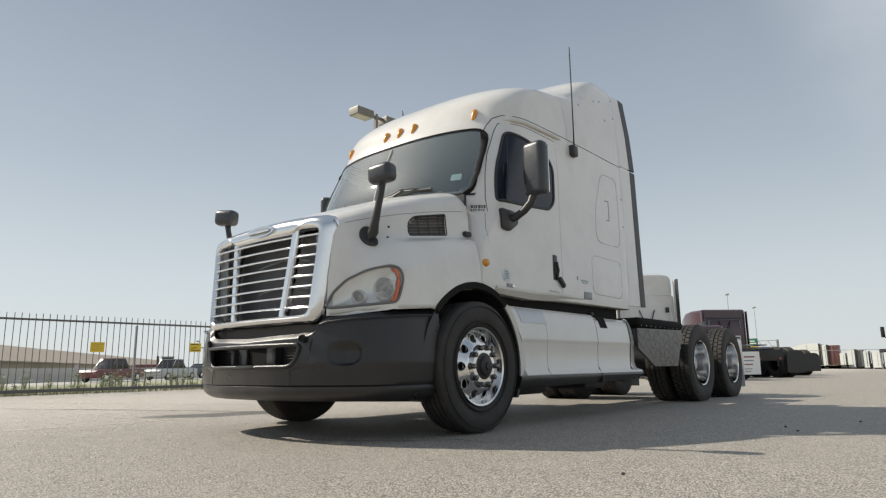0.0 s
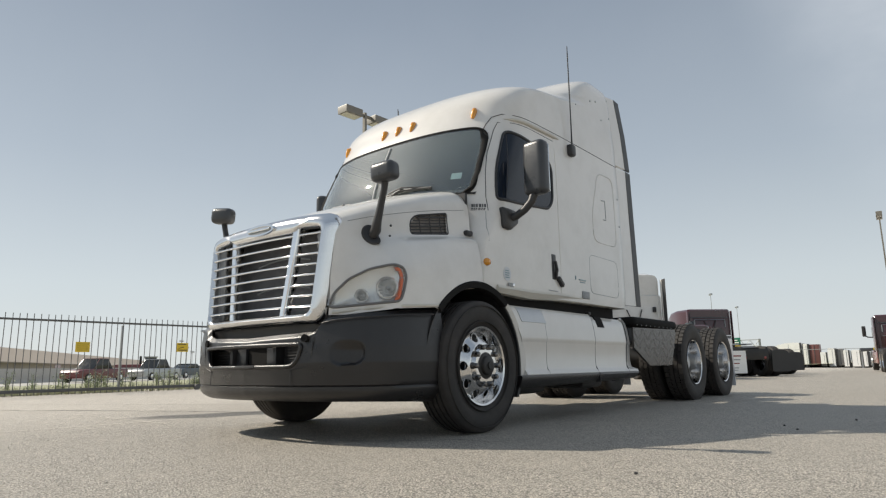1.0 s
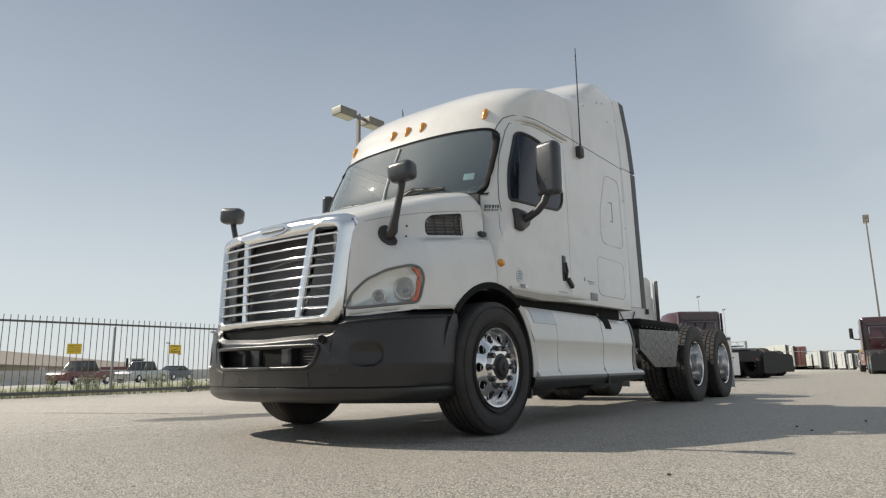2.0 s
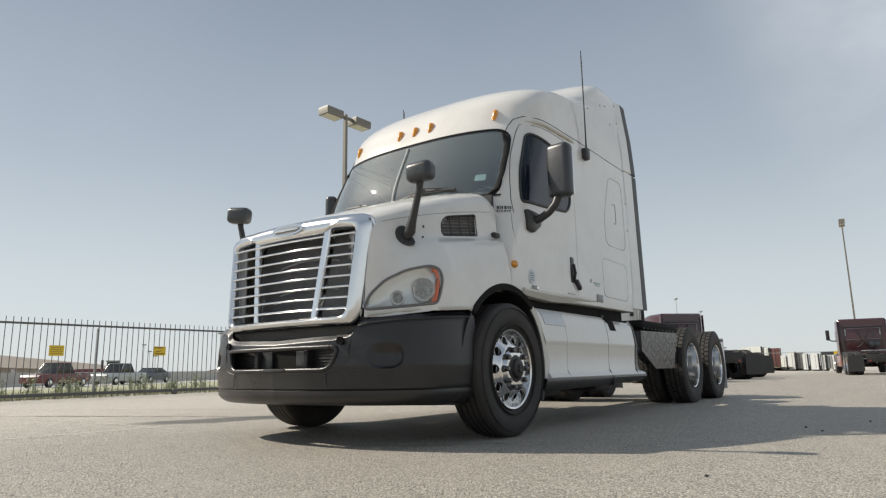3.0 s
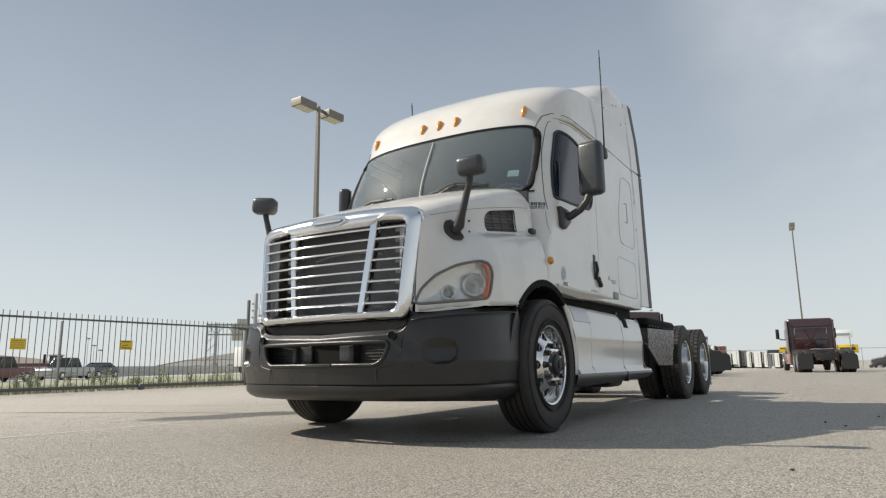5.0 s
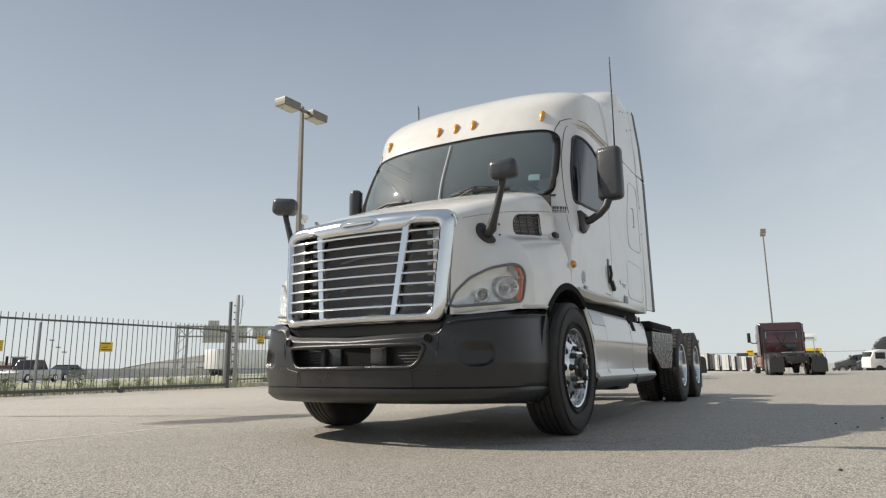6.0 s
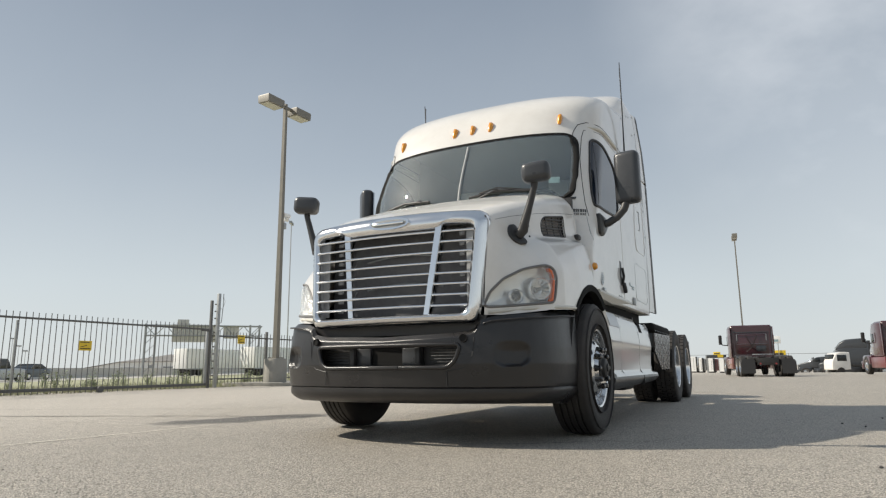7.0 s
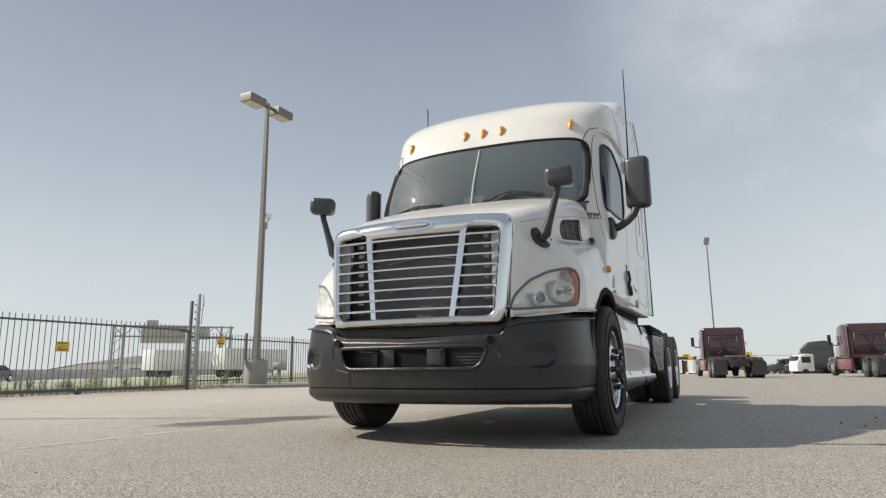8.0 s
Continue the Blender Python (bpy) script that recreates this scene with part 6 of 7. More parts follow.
def box_trailer(at, length, panels):
    t = thing("box_trailer", "white box trailer with ribbed sides standing beyond the fence", "trailer", at)
    b = part("box", boxed(-1.28, 0, 0.95, 1.28, length, 3.68, bevel=0.04), TRAILER, t)
    for s in (1, -1):
        for k in range(panels + 1):
            y = 0.06 + (length - 0.12) * k / panels
            part("side_rib", boxed(s * 1.28, y - 0.02, 1.0, s * 1.295, y + 0.02, 3.64), SIGNBACK, b)
        part("bottom_rail", boxed(s * 1.24, 0.02, 0.84, s * 1.31, length - 0.02, 0.98), GALV, t)
        part("landing_leg", boxed(s * 0.7, length - 2.4, 0.05, s * 0.82, length - 2.28, 0.95), GALV, t)
        for y in (1.3, 2.5):
            part("wheel", lathed([(-0.28, 0.0), (-0.28, 0.48), (-0.24, 0.51), (0.24, 0.51), (0.28, 0.48), (0.28, 0.0)], 28, "x"), TYRE, t, "", 30, pose(s * 0.95, y, 0.51))
    part("bogie", boxed(-0.8, 0.5, 0.5, 0.8, 3.4, 0.95), FRAME, t)
    return t


E4 = -0.3
box_trailer(pose(-73.3, 62.3, E4, 0, 0, -2), 10.5, 10)
box_trailer(pose(-61.4, 62.6, E4, 0, 0, -4), 11.5, 11)
# a row of sleeper trucks standing side by side at the far end of the yard
PALEBACK = mat("pale_grey_truck_back", (0.42, 0.42, 0.41), 0.5, 0, 0.1, 0.8)
DULLBACK = mat("dull_grey_truck_back", (0.2, 0.195, 0.19), 0.5, 0, 0.15, 1.0)
BRICKRED = mat("dusty_red_truck_back", (0.16, 0.062, 0.058), 0.5, 0, 0.15, 1.0)


def row_truck(x0, x1, x2, top, back, label, slope=0.0):
    """White cab side from x0 to x1, dark extender edge, then the back wall as far as x2; slope is the length of the sloping roof."""
    g = fall((x0 + x1) / 2, 122.0)
    t = thing("truck_tractor", label, "truck", pose((x0 + x1) / 2, 122.0, g), group="trucks in the far row")
    h, a, b, c = top - g, -(x1 - x0) / 2, (x1 - x0) / 2, x2 - (x0 + x1) / 2
    r = max(slope, 0.25)
    drop = 1.15 if slope else 0.12
    prof = [(a, 0.35), (a, h - drop), (a + r * 0.12, h - drop * 0.62), (a + r * 0.34, h - drop * 0.3), (a + r * 0.65, h - drop * 0.08), (a + r, h), (b, h - 0.06), (b, 0.35)]
    bm = bmesh.new()
    loft(bm, [[(x, y, z) for x, z in prof] for y in (0.0, 2.2)])
    body = part("cab_side", bm, TRAILER, t, "", 20)
    part("extender_edge", boxed(b - 0.02, -0.05, 0.5, b + min(0.3, (c - b) * 0.5), 0.25, h - 0.05, bevel=0.02), RUBBER, body)
    if c - b > 0.35:
        k = part("back_wall", boxed(b + 0.3, 0.1, 0.5, c, 2.2, h - 0.15, bevel=0.03), back, body)
        part("back_rib", boxed((b + 0.3 + c) / 2 - 0.04, 0.06, 0.6, (b + 0.3 + c) / 2 + 0.04, 0.1, h - 0.3), GREYPAINT, k)
    part("cab_seam", boxed(a + (b - a) * 0.62, -0.015, 0.6, a + (b - a) * 0.62 + 0.05, 0.0, h - 0.3), LABEL, body)
    for x in (a + 0.5 * min(1.0, b - a), b):
        part("wheel", lathed([(-0.15, 0.0), (-0.15, 0.46), (-0.1, 0.5), (0.1, 0.5), (0.15, 0.46), (0.15, 0.0)], 20, "y"), TYRE, t, "", 30, pose(x, 0.3, 0.5))


row_truck(-25.3, -20.75, -20.3, 3.53, PALEBACK, "white sleeper truck with a long rounded roof in the far row", 3.6)
row_truck(-20.25, -19.65, -17.95, 3.28, BRICKRED, "sleeper truck with a dusty red back in the far row")
row_truck(-17.85, -17.05, -16.82, 1.85, DULLBACK, "low white truck cab in the far row")
row_truck(-16.78, -15.75, -14.65, 2.45, DULLBACK, "white sleeper truck with a dull grey back in the far row")
row_truck(-14.58, -13.9, -13.5, 2.1, PALEBACK, "white sleeper truck in the far row")
row_truck(-13.45, -12.35, -11.92, 2.08, PALEBACK, "white sleeper truck in the far row")
row_truck(-11.88, -11.35, -10.4, 1.85, PALEBACK, "pale grey truck in the far row")
row_truck(-10.3, -9.55, -8.75, 1.75, BRICKRED, "white truck with a dusty red back in the far row")
row_truck(-8.65, -7.2, -6.2, 1.65, PALEBACK, "white truck at the end of the far row")


# ---- cars beyond the fence ----
def car(at, paint, label, pickup=False):
    t = thing("pickup_truck" if pickup else "car", label, "car", at)
    n = 2.65 if pickup else 2.3
    bm = bmesh.new()
    secs = [(-n, 0.78, 0.45, 0.75), (-n + 0.12, 0.86, 0.32, 0.88), (-n + 1.1, 0.92, 0.28, 0.98), (-0.2, 0.93, 0.28, 1.0), (n - 0.9, 0.93, 0.28, 1.02), (n - 0.12, 0.88, 0.32, 0.98), (n, 0.8, 0.45, 0.85)]
    loft(bm, [[(u, y, z) for u, z in rounded_rect(w, a, b, 0.12)] for y, w, a, b in secs])
    b = part("body", bm, paint, t, "", 40)
    y0, y1, y2, y3 = (-1.15, -0.5, 0.55, 0.9) if pickup else (-1.1, -0.35, 0.9, 1.6)
    h = 1.75 if pickup else 1.42
    bm = bmesh.new()
    loft(bm, [[(u, y, z) for u, z in rounded_rect(w, 0.95, zt, 0.1)] for y, w, zt in ((y0, 0.82, 1.0), (y1, 0.7, h), (y2, 0.7, h), (y3, 0.8, 1.02))])
    part("glasshouse", bm, DARKGLASS, t, "", 40)
    part("roof", boxed(-0.68, y1 - 0.02, h - 0.02, 0.68, y2 + 0.02, h + 0.03, bevel=0.02), paint, b)
    for s in (1, -1):
        for y in (-n + 0.9, n - 0.95):
            w = part("wheel", lathed([(-0.11, 0.0), (-0.11, 0.3), (-0.08, 0.33), (0.08, 0.33), (0.11, 0.3), (0.11, 0.0)], 24, "x"), TYRE, t, "", 30, pose(s * 0.84, y, 0.33))
            part("hubcap", lathed([(0.11, 0.2), (0.118, 0.18), (0.12, 0.0)], 18, "x"), ALLOY, w, "", 30, pose(0, 0, 0, 0, 0, 0 if s > 0 else 180))
        part("pillar", tubed([(s * 0.78, y0 + 0.1, 1.03), (s * 0.7, y1, h - 0.02)], 0.03, 6), paint, b, "", 50)
        part("headlight", boxed(s * 0.5, -n - 0.01, 0.62, s * 0.8, -n + 0.1, 0.76, bevel=0.02), LENS, t)
        part("tail_lamp", boxed(s * 0.55, n - 0.08, 0.7, s * 0.82, n + 0.01, 0.84, bevel=0.02), REDLENS, t)
    return t


car(pose(-61.5, 35.0, E4, 0, 0, 28), BLUEPAINT, "dark blue-grey saloon on the road beyond the fence")
car(pose(-54.9, 28.4, E4, 0, 0, 28), SILVERPAINT, "silver pickup on the road beyond the fence", True)
car(pose(-51.7, 22.0, E4, 0, 0, 28), REDPAINT, "red pickup on the road beyond the fence", True)

# ---- verge, barrier and buildings beyond the fence ----
FX = -15.9


def verge():
    """Grass from the fence down to the level of the highway and on past it."""
    bm = bmesh.new()
    n = 70
    rows = [(FX - 0.35, -0.03), (-22.0, -0.135), (-30.0, -0.315), (-120.0, -0.315)]
    loft(bm, [[(x + (0.12 * math.sin(k * 1.7) if i == 0 else 0), -30 + 250 * k / n, z + (0.015 * math.sin(k * 2.1) if i < 2 else 0)) for k in range(n + 1)] for i, (x, z) in enumerate(rows)], closed=False)
    return tagged(part("verge", bm, GRASS), "strip of dry grass outside the fence", "grass", kind="structure")


verge()
bm = bmesh.new()
loft(bm, [[(x, y, z) for y in range(-120, 261, 20)] for x, z in ((-16.4, -0.295), (-7.6, -0.295), (-7.5, -0.33))], closed=False)
tagged(part("road", bm, mat("pale_road_concrete", (0.5, 0.48, 0.44), 0.85, 0, 0.12, 0.5), at=pose(-44.5, 30, 0, 0, 0, 28)), "pale concrete highway beyond the verge", "road", kind="structure")
bar = thing("highway_barrier", "long grey concrete barrier along the highway", "barrier", pose(-44.5, 30, -0.34, 0, 0, 28), kind="structure")
bm = bmesh.new()
loft(bm, [[(-0.3, y, 0), (-0.12, y, 0.3), (-0.08, y, 1.15), (0.08, y, 1.15), (0.12, y, 0.3), (0.3, y, 0)] for y in (-90, 160)])
bmesh.ops.translate(bm, verts=bm.verts[:], vec=(-16, 0, 0))
part("barrier_wall", bm, HWALL, bar, "", 20)

wh = thing("warehouse", "long low tan warehouse beyond the highway", "building", pose(-105, 32.3, -0.34, 0, 0, 0))
d = Vector((-227, 152.5, 0)).normalized()
nrm = Vector((d.y, -d.x, 0))
def wh_box(s0, s1, z0, z1, dep0, dep1):
    b = bmesh.new()
    ring = lambda s: [d * s + nrm * dep0 + Vector((0, 0, z0)), d * s + nrm * dep1 + Vector((0, 0, z0)), d * s + nrm * dep1 + Vector((0, 0, z1)), d * s + nrm * dep0 + Vector((0, 0, z1))]
    return loft(b, [ring(s0), ring(s1)])
part("wall", wh_box(-60, 230, 0, 2.3, 0, -60), TANWALL, wh, "", 0)
bm = bmesh.new()
loft(bm, [[d * s + nrm * dep + Vector((0, 0, z)) for dep, z in ((0.6, 2.25), (0.6, 2.42), (-14, 6.0), (-60, 6.0), (-60, 2.25))] for s in (-60.5, 230.5)])
part("roof", bm, BROWNROOF, wh, "brown pitched roof", 0)
for k in range(9):
    s0 = -40 + k * 22
    part("dock_door", wh_box(s0, s0 + 4, 0.1, 2.3, 0.05, -0.1), (BROWNROOF if k % 3 else REDPAINT), wh, "", 0)
sh = thing("low_roof_building", "pale building with a low brown pitched roof in the distance", "building", pose(-154, 127, -0.34, 0, 0, -40))
bm = bmesh.new()
loft(bm, [[(-8, y, 0), (8, y, 0), (8, y, z), (-8, y, z)] for y, z in ((-17.6, 1.5), (-10.5, 2.95), (2.5, 3.1), (16, 3.0))])
w = part("wall", bm, TRAILER, sh, "", 0)
for y0, y1, z1 in ((-9.0, -6.5, 1.6), (-3.2, -2.0, 2.2), (0.5, 4.5, 1.8)):
    part("opening", boxed(8.0, y0, 0.3, 8.05, y1, z1), LABEL, w)
bm = bmesh.new()
loft(bm, [[(-8.6, y, e), (8.6, y, e), (8.6, y, e + 0.12), (0, y, zt), (-8.6, y, e + 0.12)] for y, e, zt in ((-18.2, 1.5, 1.75), (-10.7, 2.95, 3.25), (2.5, 3.1, 5.25), (16.5, 3.0, 3.3))])
part("roof", bm, ROOFGREY, sh, "", 0)

fm = thing("farm_machine", "old red machinery standing in front of the warehouse", "machine", pose(-90, 43.6, -0.34, 0, 0, 60))
part("body", boxed(-2.6, -0.9, 0.55, 1.2, 0.9, 1.75, bevel=0.12, segs=2), REDPAINT, fm)
c = part("cab", boxed(1.2, -0.8, 0.6, 2.7, 0.8, 2.7, bevel=0.08), GREYPAINT, fm)
part("cab_roof", boxed(1.05, -0.95, 2.68, 2.85, 0.95, 2.84, bevel=0.04), SILVERPAINT, c)
part("stack", tubed([(0.6, 0.3, 1.7), (0.6, 0.3, 2.9)], 0.16, 8), FRAME, fm, "", 40)
part("boom", boxed(2.7, -0.5, 0.5, 5.6, 0.5, 1.0, bevel=0.1), REDPAINT, fm)
for x, r in ((-1.7, 0.6), (1.9, 0.8)):
    for y in (-0.95, 0.95):
        part("wheel", lathed([(-0.2, 0.0), (-0.2, r - 0.06), (-0.14, r), (0.14, r), (0.2, r - 0.06), (0.2, 0.0)], 20, "y"), TYRE, fm, "", 30, pose(x, y, r))

# overhead sign gantry across the highway
ga = thing("sign_gantry", "steel truss gantry carrying highway signs seen from behind", "gantry", pose(-71.8, 55.3, -0.34, 0, 0, math.degrees(math.atan2(10.3, 9.8))))
L = 14.3
for z in (5.2, 6.5):
    for y in (-0.5, 0.5):
        part("chord", tubed([(0, y, z), (L, y, z)], 0.09, 6), GALV, ga, "", 50)
for k in range(12):
    a, b = (5.2, 6.5) if k % 2 else (6.5, 5.2)
    part("brace", tubed([(L * k / 12, -0.5, a), (L * (k + 1) / 12, -0.5, b)], 0.06, 6), GALV, ga, "", 50)
for x in (0.0, L - 1.5):
    for dx in (0.0, 1.2):
        part("column", tubed([(x + dx, 0, 0), (x + dx, 0, 6.7)], 0.14, 8), GALV, ga, "", 50)
    for k in range(5):
        part("column_brace", tubed([(x, 0, 0.5 + k * 1.2), (x + 1.2, 0, 1.7 + k * 1.2)], 0.045, 6), GALV, ga, "", 50)
for x0, x1, z0, z1 in ((3.1, 8.7, 4.4, 6.7), (3.7, 5.1, 6.7, 7.35), (9.4, 11.4, 4.9, 6.5)):
    p = part("sign_panel", boxed(x0, 0.6, z0, x1, 0.7, z1, bevel=0.02), SIGNBACK, ga)
    for k in range(1, int((x1 - x0) / 0.45)):
        part("stiffener", boxed(x0 + k * 0.45 - 0.03, 0.54, z0 + 0.03, x0 + k * 0.45 + 0.03, 0.6, z1 - 0.03), GALV, p)


# ---- fence, gate and posts ----
PICK = boxed(-0.0065, -0.0065, 0, 0.0065, 0.0065, 1.805)
gate = tagged(thing("sliding_gate", "black steel picket sliding gate closing the yard", "gate", pose(FX, 7.7, -0.05)), kind="structure")
GY0, GY1 = -8.0, 5.02
part("bottom_rail", boxed(-0.03, GY0, 0.08, 0.03, GY1, 0.15, bevel=0.006), FENCE, gate)
part("top_rail", boxed(-0.022, GY0, 1.665, 0.022, GY1, 1.71, bevel=0.005), FENCE, gate)
for y in (GY0 + 0.03, GY1 - 0.03):
    part("gate_stile", boxed(-0.03, y - 0.03, 0.15, 0.03, y + 0.03, 1.665, bevel=0.005), GALV, gate, "galvanised end stile")
part("support_post", boxed(-0.11, -0.33, 0.05, -0.06, -0.28, 1.64, bevel=0.006), GALV, gate, "galvanised post behind the pickets")
pick = None
y = 1.51 - 67 * 0.1415
while y < GY1 - 0.05:
    if pick is None:
        pick = part("picket", PICK, FENCE, gate, "", 0, pose(0.0, y, 0.02))
    else:
        shared(pick, "picket", gate, pose(random.uniform(-0.002, 0.002), y, 0.02 + random.uniform(-0.004, 0.004), random.uniform(-0.3, 0.3)))
    y += 0.1415
part("gate_wheel", lathed([(-0.03, 0.0), (-0.03, 0.08), (0.03, 0.08), (0.03, 0.0)], 18, "x"), FENCE, gate, "", 30, pose(0.05, 1.7, 0.08))

fence = tagged(thing("picket_fence", "black steel picket fence running on from the gate", "fence", pose(FX - 0.3, 13.7, 0.04)), kind="structure")
F0, F1 = -0.6, 17.0
for z in (0.14, 1.42):
    part("rail", boxed(-0.018, F0, z, 0.018, F1, z + 0.04, bevel=0.004), FENCE, fence)
for k in range(8):
    part("post", boxed(-0.035, F0 + k * 2.44 - 0.035, 0, 0.035, F0 + k * 2.44 + 0.035, 1.66, bevel=0.006), FENCE, fence)
y = F0 + 0.1
fp = None
while y < F1:
    m = pose(0, y, 0.03)
    if fp is None:
        fp = part("picket", boxed(-0.0075, -0.0075, 0, 0.0075, 0.0075, 1.56), FENCE, fence, "", 0, m)
    else:
        shared(fp, "picket", fence, m)
    y += 0.14

gp = thing("gate_post", "tall dark square gate post", "post", pose(FX + 0.03, 12.78, -0.04))
part("shaft", boxed(-0.035, -0.035, 0, 0.035, 0.035, 2.53, bevel=0.006), FENCE, gp)
part("guide_arm", boxed(-0.03, -0.3, 1.62, 0.03, 0.0, 1.68), FENCE, gp)
tp = thing("guide_post", "tall galvanised post with climbing pegs and sensor wiring", "post", pose(FX - 0.1, 13.17, -0.04))
part("shaft", boxed(-0.045, -0.045, 0, 0.045, 0.045, 2.78, bevel=0.01), GALV, tp)
for k in range(11):
    part("peg", lathed([(-0.03, 0.0), (-0.03, 0.02), (0.0, 0.024), (0.012, 0.016), (0.012, 0.0)], 10, "y"), FENCE, tp, "", 40, pose(-0.03, -0.075, 0.35 + k * 0.21))
    if k % 2:
        part("clip", boxed(-0.01, 0.045, 0.42 + k * 0.21, 0.03, 0.085, 0.45 + k * 0.21), GALV, tp)
part("wire", tubed([(0.05, 0.09, 1.9), (0.06, 0.12, 2.4), (0.05, 0.13, 2.78)], 0.01, 6), FENCE, tp, "", 60)
part("wire_loop", tubed([(0.05, 0.1, 2.3), (0.05, 0.2, 2.55), (0.05, 0.12, 2.7)], 0.006, 6), FENCE, tp, "", 60)


def notice(y, z, x, w=0.32, h=0.235, style=0):
    t = thing("warning_sign", "yellow warning sign with unreadable dark print, wired to the fence", "sign", pose(x, y, z), group="yellow signs on the fence")
    b = part("plate", boxed(0, -w / 2, -h / 2, 0.006, w / 2, h / 2, bevel=0.002), YELLOW, t)
    if style:
        part("header_bar", boxed(0.006, -w * 0.45, h * 0.31, 0.008, w * 0.30, h * 0.40), SIGNINK, b)
        part("arrow_bar", boxed(0.006, -w * 0.38, -h * 0.04, 0.008, w * 0.12, h * 0.03, m=pose(0, 0, 0, 14)), SIGNINK, b)
        part("footer_bar", boxed(0.006, -w * 0.40, -h * 0.36, 0.008, w * 0.40, -h * 0.26), SIGNINK, b)
    else:
        for k in range(4):
            part("print_bar", boxed(0.006, -w * 0.42, h * (0.3 - 0.2 * k) - 0.008, 0.008, w * (0.42 - 0.06 * (k % 2)), h * (0.3 - 0.2 * k) + 0.008), mat("faded_print", (0.35, 0.27, 0.05), 0.6) if k == 0 else bpy.data.materials["faded_print"], b)
    return t


notice(8.94, 1.068, FX + 0.025, 0.32, 0.23, 1)
notice(6.45, 1.045, FX + 0.025, 0.32, 0.235, 0)
notice(14.35, 1.41, FX - 0.27, 0.32, 0.27, 1)

# ---- lamp posts ----
LX, LY = -15.36, 15.06
isl = bmesh.new()
isl_plan = rounded([(LX - 1.6, LY - 0.9), (LX + 0.6, LY - 0.5), (LX + 2.5, LY + 1.2), (LX + 2.5, LY + 9), (LX - 1.6, LY + 9)], 0.5, 5)
loft(isl, [[(x, y, -0.2) for x, y in isl_plan], [(x, y, 0.06) for x, y in isl_plan], [(LX + (x - LX) * 0.98, LY + 3 + (y - LY - 3) * 0.985, 0.075) for x, y in isl_plan]])
tagged(part("kerb_island", isl, CONCRETE, smooth=30), "raised concrete kerb island by the gate", "kerb", kind="structure")


def lamp_post(at, height, label, base=True, cam_box=False, twin=True, s=1.0, head_turn=0.0, paint=None):
    paint = paint or POLE
    t = thing("street_lamp", label, "street lamp", at)
    if base:
        part("footing", lathed([(0, 0.36), (0.72, 0.355), (0.75, 0.33), (0.76, 0.0)], 28, "z"), CONCRETE, t, "round concrete footing", 40)
        part("base_plate", boxed(-0.17, -0.17, 0.76, 0.17, 0.17, 0.79), paint, t)
    bm = bmesh.new()
    a, b = 0.085 * s, 0.055 * s
    z0 = 0.7 if base else 0.0
    loft(bm, [[(-a, -a, z0), (a, -a, z0), (a, a, z0), (-a, a, z0)], [(-b, -b, height), (b, -b, height), (b, b, height), (-b, b, height)]])
    part("pole", bm, paint, t, "square tapered pole", 0)
    for sg in (1, -1) if twin else (0,):
        m = pose(0, 0, height - 0.12, 0, 0, head_turn)
        o = sg * 0.70 * s
        arm = part("arm", boxed(-0.04 * s, 0, -0.045, 0.04 * s, sg * 0.36 * s, 0.045), paint, t, "", 0, m)
        bm = bmesh.new()
        y0, y1 = o - 0.38 * s, o + 0.38 * s
        loft(bm, [[(-0.24 * s, y0, -0.17), (0.24 * s, y0, -0.17), (0.24 * s, y1, -0.17), (-0.24 * s, y1, -0.17)], [(-0.25 * s, y0 - 0.01, 0.05), (0.25 * s, y0 - 0.01, 0.05), (0.25 * s, y1 + 0.01, 0.05), (-0.25 * s, y1 + 0.01, 0.05)], [(-0.245 * s, y0 + 0.0, 0.09), (0.245 * s, y0 + 0.0, 0.09), (0.245 * s, y1 - 0.0, 0.09), (-0.245 * s, y1 - 0.0, 0.09)]])
        hd = part("head", bm, paint, t, "bronze box lamp head", 20, m)
        part("diffuser", boxed(-0.19 * s, y0 + 0.05, -0.19, 0.19 * s, y1 - 0.05, -0.165), LAMPGLASS, hd)
    if cam_box:
        c = part("security_camera", boxed(-0.06, 0.1, 5.42, 0.06, 0.42, 5.55, bevel=0.02, m=None), TRAILER, t, "white security camera")
        part("bracket", tubed([(0, 0, 5.2), (0.0, 0.16, 5.2), (0.0, 0.2, 5.42)], 0.03, 8), TRAILER, c, "", 50)
        part("junction_box", boxed(-0.07, 0.07, 5.0, 0.07, 0.2, 5.2, bevel=0.015), GALV, c)
        part("conduit", tubed([(0, 0.12, 0.8), (0, 0.12, 5.0)], 0.018, 8), GALV, t, "", 50)
        part("dome", lathed([(0, 0.0), (0.0, 0.07), (-0.08, 0.06), (-0.13, 0.0)], 16, "z"), TRAILER, c, "", 50, pose(0.0, 0.3, 5.40))
    return t


lamp_post(pose(LX, LY, 0.06), 9.36, "twin-headed bronze lamp post on a concrete footing", True, True, True, 0.95, -3)
lamp_post(pose(-2.45, 43.1, -0.15), 8.85, "distant lamp post behind the parked trucks", False, False, True, 0.6, 4)
# distance haze is put into these posts by a paler metal than bronze
for x, y, h in ((-32.5, 115.5, 13.1), (-33.5, 136.0, 12.2), (-46.5, 52.6, 16.7), (-140.3, 78.3, 7.7), (-139.9, 79.5, 6.2), (-139.5, 80.7, 5.2)):
    lamp_post(pose(x, y, fall(x, y)), h, "distant lamp post against the sky", False, False, True, 0.6, 30, GALV)
eb = thing("utility_box", "small grey electrical box on a stand by the fence", "box", pose(LX + 0.25, LY + 0.85, 0.07))
